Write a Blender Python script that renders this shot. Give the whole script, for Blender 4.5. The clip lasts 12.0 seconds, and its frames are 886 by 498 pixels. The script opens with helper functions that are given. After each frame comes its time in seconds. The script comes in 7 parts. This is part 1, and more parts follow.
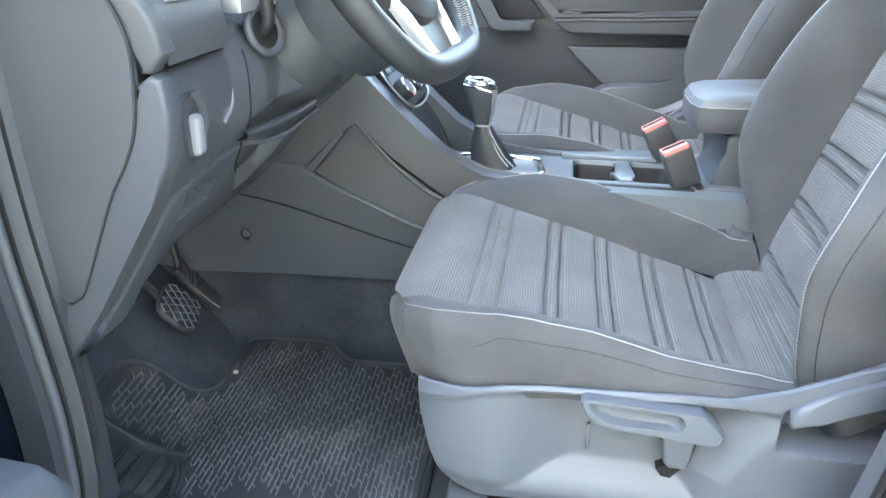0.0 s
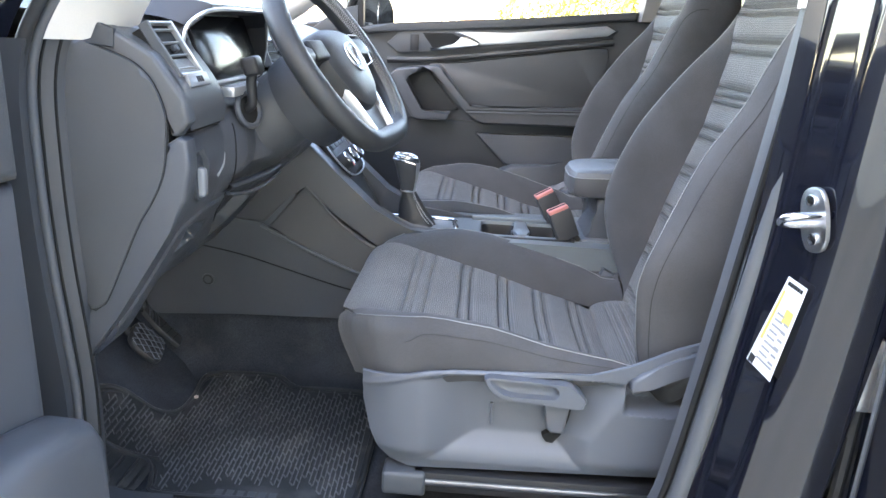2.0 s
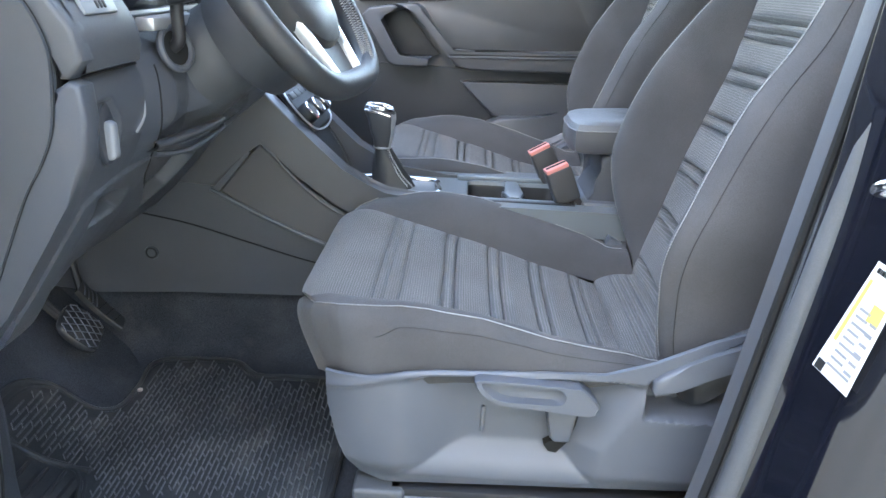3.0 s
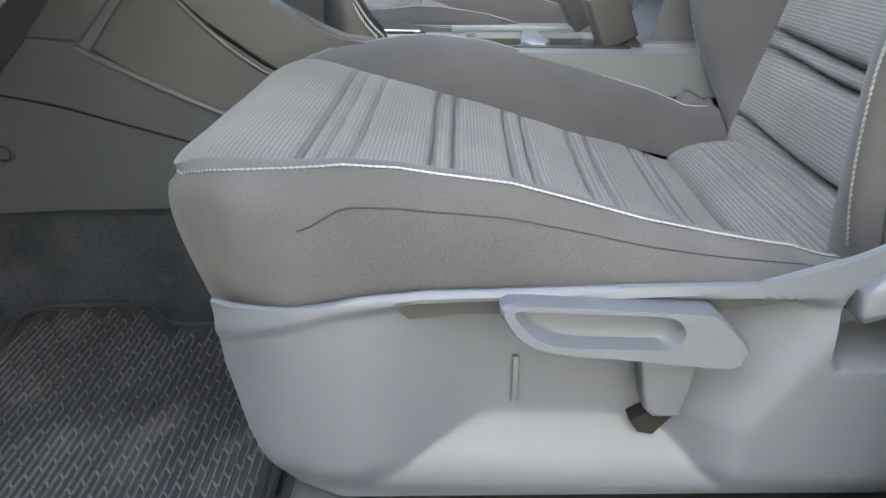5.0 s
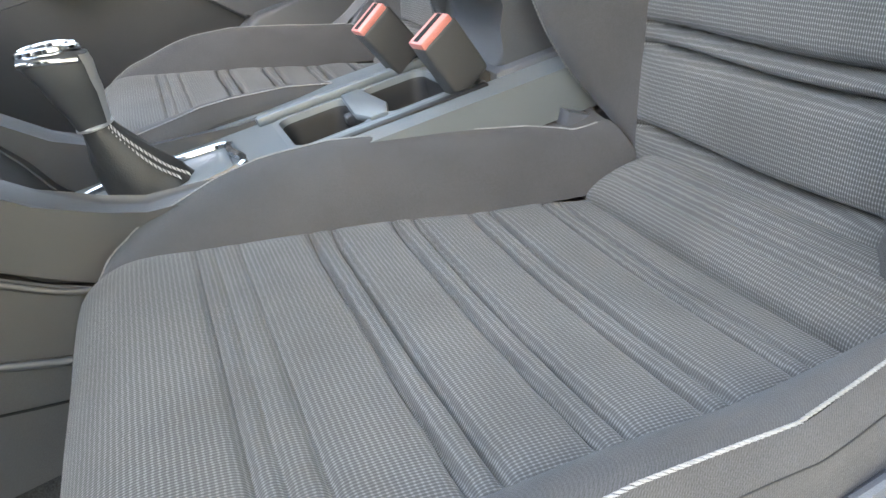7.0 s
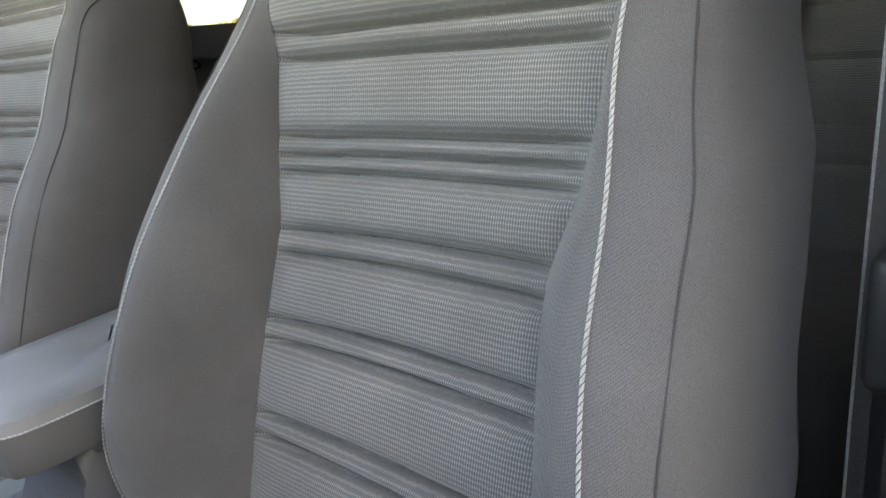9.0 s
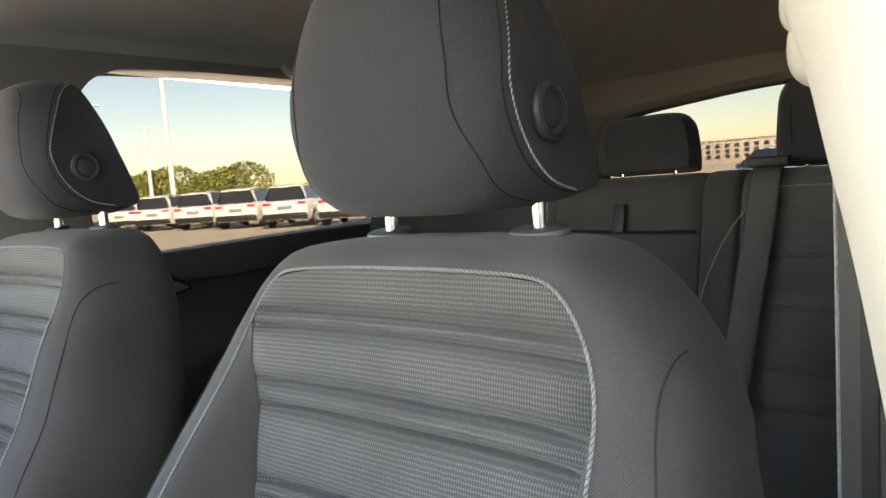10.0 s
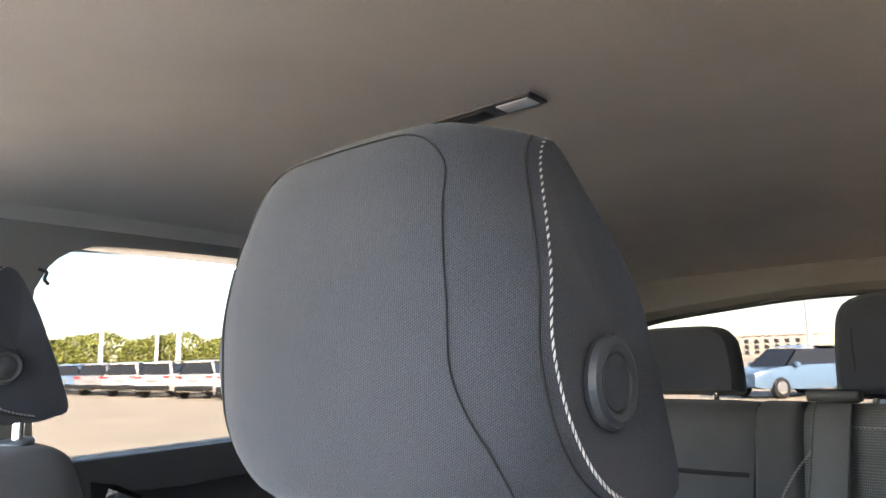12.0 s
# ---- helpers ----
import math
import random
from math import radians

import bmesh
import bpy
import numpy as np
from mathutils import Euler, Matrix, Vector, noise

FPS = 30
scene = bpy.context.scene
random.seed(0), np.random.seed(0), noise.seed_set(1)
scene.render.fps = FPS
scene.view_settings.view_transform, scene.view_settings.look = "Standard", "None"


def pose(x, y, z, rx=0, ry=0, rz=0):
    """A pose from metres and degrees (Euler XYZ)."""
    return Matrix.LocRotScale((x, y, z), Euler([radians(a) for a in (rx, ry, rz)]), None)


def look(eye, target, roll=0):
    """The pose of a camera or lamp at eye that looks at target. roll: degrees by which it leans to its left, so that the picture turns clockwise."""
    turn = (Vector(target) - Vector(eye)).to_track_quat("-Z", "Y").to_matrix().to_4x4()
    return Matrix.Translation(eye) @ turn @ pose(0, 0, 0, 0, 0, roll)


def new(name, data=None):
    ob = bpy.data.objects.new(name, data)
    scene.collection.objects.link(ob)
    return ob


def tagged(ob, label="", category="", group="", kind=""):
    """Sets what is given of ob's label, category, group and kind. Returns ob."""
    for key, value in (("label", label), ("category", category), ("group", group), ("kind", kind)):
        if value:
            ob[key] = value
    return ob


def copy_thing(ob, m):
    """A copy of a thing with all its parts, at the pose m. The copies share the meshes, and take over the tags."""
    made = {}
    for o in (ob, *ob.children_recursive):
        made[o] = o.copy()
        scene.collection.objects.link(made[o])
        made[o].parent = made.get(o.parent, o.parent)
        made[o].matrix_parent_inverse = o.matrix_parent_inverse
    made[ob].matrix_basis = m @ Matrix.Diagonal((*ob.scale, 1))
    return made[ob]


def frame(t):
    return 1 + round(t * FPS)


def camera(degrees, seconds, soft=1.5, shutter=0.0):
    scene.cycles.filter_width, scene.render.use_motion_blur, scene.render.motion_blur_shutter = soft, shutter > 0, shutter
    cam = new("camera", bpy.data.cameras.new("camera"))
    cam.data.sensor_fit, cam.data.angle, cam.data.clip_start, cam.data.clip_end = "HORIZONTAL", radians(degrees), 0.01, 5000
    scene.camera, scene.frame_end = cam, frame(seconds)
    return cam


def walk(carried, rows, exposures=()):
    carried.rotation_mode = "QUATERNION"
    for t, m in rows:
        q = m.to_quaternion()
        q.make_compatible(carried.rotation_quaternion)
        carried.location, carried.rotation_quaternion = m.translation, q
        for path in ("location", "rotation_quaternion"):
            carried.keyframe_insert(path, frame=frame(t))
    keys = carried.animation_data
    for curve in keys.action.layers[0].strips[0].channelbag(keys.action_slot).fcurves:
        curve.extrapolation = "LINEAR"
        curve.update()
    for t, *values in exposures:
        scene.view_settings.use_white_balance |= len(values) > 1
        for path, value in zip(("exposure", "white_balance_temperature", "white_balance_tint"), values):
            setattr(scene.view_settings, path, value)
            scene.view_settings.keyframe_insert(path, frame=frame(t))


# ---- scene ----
cam = camera(64.2, 12.0)
PATH = [
    (0, (-0.044, -1.308, 1.176), (-0.336, 0.483, 0.335), 0.6),
    (0.5, (-0.02, -1.51, 1.21), (-0.215, 0.342, 0.481), 1.8),
    (1, (-0.013, -1.594, 1.211), (-0.151, 0.29, 0.555), 2.3),
    (1.5, (-0.017, -1.616, 1.205), (-0.122, 0.284, 0.59), 2.7),
    (2, (-0.025, -1.616, 1.2), (-0.108, 0.289, 0.599), 2.9),
    (2.5, (-0.022, -1.571, 1.201), (-0.089, 0.327, 0.574), 2.9),
    (3, (-0.028, -1.404, 1.158), (-0.06, 0.461, 0.436), 2.8),
    (3.5, (-0.027, -1.248, 0.99), (-0.04, 0.607, 0.244), 2.4),
    (3.7, (-0.023, -1.186, 0.949), (-0.036, 0.658, 0.176), 2.1),
    (5.3, (-0.022, -1.013, 0.909), (-0.072, 0.791, 0.046), -1.7),
    (5.5, (-0.046, -1.003, 0.911), (-0.088, 0.797, 0.04), -3.9),
    (6, (-0.136, -0.917, 0.94), (-0.078, 0.856, 0.017), -9.6),
    (6.5, (-0.137, -0.825, 0.978), (0.081, 0.91, 0.007), -14.0),
    (7, (-0.086, -0.777, 0.999), (0.376, 0.891, -0.003), -15.9),
    (7.5, (-0.027, -0.762, 1.006), (0.705, 0.835, 0.049), -14.7),
    (7.7, (-0.033, -0.748, 0.999), (0.887, 0.792, 0.113), -12.4),
    (9.3, (0.08, -0.712, 1.25), (1.525, 0.576, 0.746), -5.7),
    (9.5, (0.09, -0.719, 1.29), (1.542, 0.581, 0.845), -6.6),
    (10, (0.086, -0.718, 1.361), (1.607, 0.567, 1.169), -4.4),
    (10.5, (0.123, -0.698, 1.404), (1.657, 0.585, 1.386), -2.7),
    (11, (0.191, -0.643, 1.408), (1.726, 0.636, 1.489), -1.7),
    (11.5, (0.228, -0.611, 1.407), (1.756, 0.669, 1.572), -1.3),
    (12, (0.229, -0.609, 1.412), (1.738, 0.664, 1.726), -1.2),
]
EXPOSURES = [(0, 5.45, 7950, 7), (0.5, 4.9, 8350, 12), (1, 4.58, 8200, 14), (2, 4.74, 7850, 15), (2.5, 4.78, 7750, 14), (3, 4.87, 7650, 12), (3.5, 5.17, 8500, 11), (5.5, 5.05, 9500, 12), (6.5, 5.08, 9600, 11), (7.7, 5.09, 10000, 10), (9.3, 4.52, 9700, 14), (9.6, 4.44, 9700, 14), (10, 4.1, 9000, 15), (10.5, 4.15, 8900, 15), (11, 4.4, 8700, 15), (11.5, 4.78, 8050, 15), (12, 4.95, 7500, 16)]
walk(cam, [(t, look(e, g, r)) for t, e, g, r in PATH], EXPOSURES)

# ---- world and sun ----
SUN_EL, SUN_AZ = radians(30), radians(211)      # low sun behind an added, unseen wall on the driver's side: the car stands in its shade
world = bpy.data.worlds.new("world")
scene.world = world
world.use_nodes = True
wn = world.node_tree.nodes
sky = wn.new("ShaderNodeTexSky")
sky.sky_type, sky.sun_disc = "NISHITA", False
sky.sun_elevation, sky.sun_rotation = SUN_EL, SUN_AZ
sky.dust_density, sky.air_density = 0.45, 1.0
world.node_tree.links.new(sky.outputs[0], wn["Background"].inputs[0])
wn["Background"].inputs[1].default_value = 0.11
sun = bpy.data.lights.new("sun", "SUN")
sun.energy, sun.angle, sun.color = 5.0, radians(0.5), (1.0, 0.88, 0.72)
sun_ob = new("sun", sun)
sun_ob.matrix_world = look((0, 0, 0), (-math.sin(SUN_AZ) * math.cos(SUN_EL), -math.cos(SUN_AZ) * math.cos(SUN_EL), -math.sin(SUN_EL)))


# ---- materials ----
def material(name, color, rough=0.6, metal=0.0, vary=0.12, scale=6.0, grain=0.0, grain_scale=900.0, coat=0.0, spec=0.5, sheen=0.0, spots=0.0, twill=0.0, depth=0.14):
    """A surface with stains at a large scale and grain at a small one."""
    m = bpy.data.materials.new(name)
    m.use_nodes = True
    n, l = m.node_tree.nodes, m.node_tree.links
    b = n["Principled BSDF"]
    b.inputs["Roughness"].default_value, b.inputs["Metallic"].default_value = rough, metal
    b.inputs["Coat Weight"].default_value, b.inputs["Specular IOR Level"].default_value = coat, spec
    b.inputs["Sheen Weight"].default_value = sheen
    co = n.new("ShaderNodeTexCoord")
    big = n.new("ShaderNodeTexNoise")
    big.inputs["Scale"].default_value, big.inputs["Detail"].default_value = scale, 5.0
    l.new(co.outputs["Object"], big.inputs["Vector"])
    ramp = n.new("ShaderNodeMapRange")
    ramp.inputs[1].default_value, ramp.inputs[2].default_value = 0.3, 0.7
    ramp.inputs[3].default_value, ramp.inputs[4].default_value = 1 - vary, 1 + vary
    l.new(big.outputs["Fac"], ramp.inputs[0])
    fine = n.new("ShaderNodeTexNoise")
    fine.inputs["Scale"].default_value, fine.inputs["Detail"].default_value = grain_scale, 2.0
    l.new(co.outputs["Object"], fine.inputs["Vector"])
    fr = n.new("ShaderNodeMapRange")
    fr.inputs[1].default_value, fr.inputs[2].default_value = 0.3, 0.7
    fr.inputs[3].default_value, fr.inputs[4].default_value = 1 - vary, 1 + vary
    l.new(fine.outputs["Fac"], fr.inputs[0])
    mul = n.new("ShaderNodeMath")
    mul.operation = "MULTIPLY"
    l.new(ramp.outputs[0], mul.inputs[0])
    l.new(fr.outputs[0], mul.inputs[1])
    mix = n.new("ShaderNodeVectorMath")
    mix.operation = "SCALE"
    mix.inputs[0].default_value = color
    l.new(mul.outputs[0], mix.inputs["Scale"])
    l.new(mix.outputs[0], b.inputs["Base Color"])
    if twill:
        waves = []
        wob = n.new("ShaderNodeTexNoise")
        wob.inputs["Scale"].default_value, wob.inputs["Detail"].default_value = 260.0, 1.0
        l.new(co.outputs["Object"], wob.inputs["Vector"])
        bent = n.new("ShaderNodeVectorMath")
        bent.operation = "MULTIPLY_ADD"
        bent.inputs[1].default_value = (.0009, .0009, .0009)
        l.new(wob.outputs["Color"], bent.inputs[0])
        l.new(co.outputs["Object"], bent.inputs[2])
        for k, axis in ((1.0, (-1, 1, .7)), (.62, (.6, -.6, 1))):
            dot = n.new("ShaderNodeVectorMath")
            dot.operation = "DOT_PRODUCT"
            dot.inputs[1].default_value = tuple(2 * math.pi / twill * k * a for a in axis)
            l.new(bent.outputs[0], dot.inputs[0])
            sn = n.new("ShaderNodeMath")
            sn.operation = "SINE"
            l.new(dot.outputs["Value"], sn.inputs[0])
            waves.append(sn.outputs[0])
        tw = n.new("ShaderNodeMath")
        tw.operation = "MULTIPLY"
        l.new(waves[0], tw.inputs[0])
        l.new(waves[1], tw.inputs[1])
        tr = n.new("ShaderNodeMapRange")
        tr.inputs[1].default_value, tr.inputs[3].default_value, tr.inputs[4].default_value = -1.0, 1 - depth, 1 + depth * 1.1
        l.new(tw.outputs[0], tr.inputs[0])
        both = n.new("ShaderNodeMath")
        both.operation = "MULTIPLY"
        l.new(mul.outputs[0], both.inputs[0])
        l.new(tr.outputs[0], both.inputs[1])
        l.new(both.outputs[0], mix.inputs["Scale"])
    rr = n.new("ShaderNodeMapRange")
    rr.inputs[1].default_value, rr.inputs[2].default_value = 0.3, 0.7
    rr.inputs[3].default_value, rr.inputs[4].default_value = max(rough - 0.02, 0.02), min(rough + 0.02, 1)
    l.new(big.outputs["Fac"], rr.inputs[0])
    l.new(rr.outputs[0], b.inputs["Roughness"])
    if grain:
        bump = n.new("ShaderNodeBump")
        bump.inputs["Strength"].default_value, bump.inputs["Distance"].default_value = grain, 0.0008
        l.new(fine.outputs["Fac"], bump.inputs["Height"])
        l.new(bump.outputs[0], b.inputs["Normal"])
    if spots:
        sp = n.new("ShaderNodeTexNoise")
        sp.inputs["Scale"].default_value, sp.inputs["Detail"].default_value = 14.0, 8.0
        l.new(co.outputs["Object"], sp.inputs["Vector"])
        sr = n.new("ShaderNodeMapRange")
        sr.inputs[1].default_value, sr.inputs[2].default_value = 0.55, 0.8
        sr.inputs[4].default_value = spots
        l.new(sp.outputs["Fac"], sr.inputs[0])
        dm = n.new("ShaderNodeMix")
        dm.data_type = "RGBA"
        dm.inputs[7].default_value = (0.22, 0.21, 0.19, 1)
        l.new(sr.outputs[0], dm.inputs[0])
        l.new(mix.outputs[0], dm.inputs[6])
        l.new(dm.outputs[2], b.inputs["Base Color"])
    return m


def weave(name, dark, light, pu, pv, share=0.5, rough=0.85):
    """Woven cloth laid along the UV map (in metres): fine light threads over a dark ground."""
    m = bpy.data.materials.new(name)
    m.use_nodes = True
    n, l = m.node_tree.nodes, m.node_tree.links
    b = n["Principled BSDF"]
    b.inputs["Roughness"].default_value, b.inputs["Specular IOR Level"].default_value = rough, 0.25
    b.inputs["Sheen Weight"].default_value = 0.15
    uv = n.new("ShaderNodeUVMap")
    sep = n.new("ShaderNodeSeparateXYZ")
    l.new(uv.outputs[0], sep.inputs[0])

    def thread(out, pitch, shift=None):
        mul = n.new("ShaderNodeMath")
        mul.operation = "MULTIPLY_ADD"
        mul.inputs[1].default_value = 2 * math.pi / pitch
        l.new(out, mul.inputs[0])
        if shift:
            l.new(shift, mul.inputs[2])
        s = n.new("ShaderNodeMath")
        s.operation = "SINE"
        l.new(mul.outputs[0], s.inputs[0])
        r = n.new("ShaderNodeMapRange")
        r.inputs[1].default_value, r.inputs[2].default_value = -0.1, 0.9
        l.new(s.outputs[0], r.inputs[0])
        return r.outputs[0]
    jit = n.new("ShaderNodeTexNoise")
    jit.inputs["Scale"].default_value = 150.0
    l.new(uv.outputs[0], jit.inputs["Vector"])
    far = n.new("ShaderNodeMath")
    far.operation = "MULTIPLY"
    far.inputs[1].default_value = 3.2
    l.new(jit.outputs["Fac"], far.inputs[0])
    a = thread(sep.outputs["Y"], pv, far.outputs[0])
    c = thread(sep.outputs["X"], pu, far.outputs[0])
    cm = n.new("ShaderNodeMapRange")
    cm.inputs[3].default_value = 1 - share
    l.new(c, cm.inputs[0])
    am = n.new("ShaderNodeMapRange")
    am.inputs[3].default_value = 0.30
    l.new(a, am.inputs[0])
    mul = n.new("ShaderNodeMath")
    mul.operation = "MULTIPLY"
    l.new(am.outputs[0], mul.inputs[0])
    l.new(cm.outputs[0], mul.inputs[1])
    big = n.new("ShaderNodeTexNoise")
    big.inputs["Scale"].default_value, big.inputs["Detail"].default_value = 9.0, 4.0
    l.new(uv.outputs[0], big.inputs["Vector"])
    br = n.new("ShaderNodeMapRange")
    br.inputs[1].default_value, br.inputs[2].default_value, br.inputs[3].default_value, br.inputs[4].default_value = 0.3, 0.7, 0.7, 1.15
    l.new(big.outputs["Fac"], br.inputs[0])
    mul2 = n.new("ShaderNodeMath")
    mul2.operation = "MULTIPLY"
    l.new(mul.outputs[0], mul2.inputs[0])
    l.new(br.outputs[0], mul2.inputs[1])
    mix = n.new("ShaderNodeMix")
    mix.data_type = "RGBA"
    mix.inputs[6].default_value, mix.inputs[7].default_value = (*dark, 1), (*light, 1)
    l.new(mul2.outputs[0], mix.inputs[0])
    l.new(mix.outputs[2], b.inputs["Base Color"])
    bump = n.new("ShaderNodeBump")
    bump.inputs["Strength"].default_value, bump.inputs["Distance"].default_value = 0.5, 0.0006
    l.new(mul.outputs[0], bump.inputs["Height"])
    l.new(bump.outputs[0], b.inputs["Normal"])
    return m


def glass(name, tint):
    m = bpy.data.materials.new(name)
    m.use_nodes = True
    b = m.node_tree.nodes["Principled BSDF"]
    b.inputs["Base Color"].default_value = (*tint, 1)
    b.inputs["Roughness"].default_value, b.inputs["Transmission Weight"].default_value, b.inputs["IOR"].default_value = 0.0, 1.0, 1.02
    return m


M = dict(
    panel=weave("striped_woven_cloth", (0.046, 0.046, 0.0462), (0.222, 0.223, 0.223), 0.0036, 0.0021, 0.52),
    cloth=material("plain_dark_cloth", (0.0715, 0.0715, 0.0745), 0.9, twill=0.0019, depth=0.22, grain=0.5, grain_scale=1100, vary=0.16, scale=9, spec=0.2, sheen=0.1),
    cloth_head=material("headrest_cloth", (0.044, 0.0465, 0.056), 0.9, grain=0.6, grain_scale=1100, vary=0.14, scale=7, twill=0.0015, depth=0.62, spec=0.2, sheen=0.1),
    seam=material("seam_shadow", (0.012, 0.012, 0.013), 0.9),
    seam_soft=material("sewn_fold", (0.032, 0.032, 0.033), 0.9),
    thread=material("light_grey_thread", (0.27, 0.273, 0.276), 0.7, vary=0.2, grain_scale=500),
    shield=material("grey_blue_hard_plastic", (0.093, 0.103, 0.121), 0.34, grain=0.3, grain_scale=1400, vary=0.06),
    dash=material("charcoal_soft_plastic", (0.080, 0.083, 0.089), 0.42, grain=0.5, grain_scale=1300, vary=0.08),
    lower=material("charcoal_hard_plastic", (0.074, 0.079, 0.090), 0.40, grain=0.5, grain_scale=1100, vary=0.08),
    brown=material("warm_grey_trim", (0.084, 0.084, 0.089), 0.36, grain=0.2, grain_scale=1400, vary=0.08),
    black=material("matt_black_plastic", (0.018, 0.018, 0.02), 0.5, grain=0.2),
    # near-black colour for the shade inside slots, cups and gaps
    dark=material("shadow_black", (0.006, 0.006, 0.006), 0.9),
    rubber=material("door_seal_rubber", (0.022, 0.023, 0.025), 0.55, grain=0.2),
    sealgrey=material("grey_seal_trim", (0.075, 0.08, 0.088), 0.45, grain=0.3),
    carpet=material("black_needle_carpet", (0.038, 0.042, 0.050), 0.98, grain=1.0, grain_scale=500, vary=0.35, spec=0.1, spots=0.12),
    mat=material("black_rubber_mat", (0.027, 0.029, 0.032), 0.5, grain=0.3, grain_scale=500, vary=0.2, spots=0.35),
    # dust in the spots; the base is lightened to imitate sky glints on ribs
    lattice=material("dusty_glint_ribs", (0.098, 0.101, 0.106), 0.30, grain=0.3, grain_scale=300, vary=0.45, scale=6, spots=0.75),
    pillar=material("dark_grey_pillar_plastic", (0.045, 0.048, 0.054), 0.42, grain=0.3, grain_scale=1200, vary=0.08),
    deck=material("blue_grey_gloss_deck", (0.15, 0.17, 0.182), 0.30, grain=0.15, grain_scale=1200, vary=0.05),
    buckle=material("dark_grey_buckle_plastic", (0.062, 0.061, 0.062), 0.5, grain=0.4, grain_scale=1000, vary=0.08),
    bright_thread=material("pale_thread", (0.50, 0.50, 0.50), 0.7, vary=0.15, grain_scale=500),
    switch=material("light_grey_switch", (0.22, 0.23, 0.245), 0.35, vary=0.05),
    vinyl=material("grey_padded_vinyl", (0.115, 0.12, 0.128), 0.42, grain=0.5, grain_scale=900, vary=0.08),
    web_light=material("grey_belt_webbing", (0.10, 0.10, 0.102), 0.7, grain=0.6, grain_scale=600),
    chrome=material("polished_chrome", (0.75, 0.76, 0.78), 0.12, 1.0, vary=0.04),
    steel=material("bare_steel", (0.45, 0.45, 0.46), 0.35, 1.0, vary=0.15, scale=40),
    silver=material("satin_silver_paint", (0.55, 0.56, 0.57), 0.32, 0.7, vary=0.04),
    leather=material("black_grained_leather", (0.035, 0.036, 0.038), 0.45, grain=0.5, grain_scale=700, vary=0.1),
    paint=material("black_car_paint", (0.006, 0.007, 0.012), 0.08, coat=1.0, vary=0.05),
    # pillar trim darkened below the lining's tone: cabin shade put into the colour
    shaded_trim=material("shaded_post_trim", (0.24, 0.228, 0.215), 0.7, grain=0.3, grain_scale=900, vary=0.06),
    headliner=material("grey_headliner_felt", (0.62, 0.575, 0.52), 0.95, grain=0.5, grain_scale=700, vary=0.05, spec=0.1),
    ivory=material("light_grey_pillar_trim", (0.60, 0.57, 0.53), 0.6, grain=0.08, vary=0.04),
    screen=material("dark_instrument_glass", (0.01, 0.01, 0.012), 0.15, spec=0.14),
    red=material("red_buckle_button", (0.70, 0.24, 0.21), 0.45),
    web=material("seat_belt_webbing", (0.060, 0.056, 0.056), 0.7, grain=0.6, grain_scale=600),
    white=material("white_paper", (0.68, 0.68, 0.67), 0.6, vary=0.02),
    yellow=material("yellow_print", (0.52, 0.42, 0.12), 0.6, vary=0.03),
    grey_print=material("grey_print", (0.25, 0.25, 0.26), 0.6, vary=0.05),
    concrete=material("sunlit_tan_concrete", (0.44, 0.38, 0.30), 0.9, vary=0.14, scale=0.4, grain=0.4, grain_scale=30, spec=0.2),
    whitecar=material("white_car_paint", (0.78, 0.77, 0.74), 0.2, coat=0.6, vary=0.03),
    greycar=material("grey_car_paint", (0.30, 0.30, 0.32), 0.25, coat=0.6, vary=0.03),
    bluecar=material("blue_car_paint", (0.15, 0.25, 0.38), 0.25, coat=0.6, vary=0.03),
    carglass=material("tinted_car_window", (0.03, 0.033, 0.038), 0.05),
    tail=material("red_tail_lamp", (0.45, 0.03, 0.03), 0.2),
    leaf=material("hedge_leaves", (0.19, 0.205, 0.045), 0.7, vary=0.45, scale=2.5, grain_scale=8),
    bark=material("bark", (0.12, 0.09, 0.06), 0.9),
    pole=material("galvanised_pole", (0.8, 0.79, 0.76), 0.5, vary=0.05),
    wall=material("pale_render", (0.68, 0.64, 0.58), 0.9, vary=0.06, scale=0.3),
    tan_wall=material("tan_brickwork", (0.54, 0.47, 0.41), 0.9, vary=0.08, scale=0.4),
    clear=glass("clear_window_glass", (0.97, 0.98, 0.98)),
    tinted=glass("tinted_rear_glass", (0.062, 0.065, 0.069)),
    privacy=glass("dark_privacy_glass", (0.06, 0.062, 0.065)),
    lamp=material("frosted_lamp_lens", (0.75, 0.76, 0.78), 0.25, vary=0.03),
    grit=material("pale_grit", (0.75, 0.62, 0.55), 0.8),
)


# ---- mesh helpers ----
def mesh_object(name, bm, mat, smooth=True):
    bmesh.ops.recalc_face_normals(bm, faces=bm.faces)
    me = bpy.data.meshes.new(name)
    bm.to_mesh(me)
    bm.free()
    me.materials.append(M[mat])
    if smooth:
        me.shade_smooth()
        me.set_sharp_from_angle(angle=radians(38))
    return new(name, me)


def part(name, bm, mat, parent, label="", smooth=True):
    ob = mesh_object(name, bm, mat, smooth)
    ob.parent = parent
    if label:
        ob["label"] = label
    return ob


def thing(name, place=(0, 0, 0), label="", category="", group="", kind=""):
    ob = new(name)
    ob.location = place
    ob.empty_display_size = 0.05
    return tagged(ob, label, category, group, kind)


def solid(name, bm, mat, label="", category="", group="", kind="", smooth=True):
    return tagged(mesh_object(name, bm, mat, smooth), label, category, group, kind)


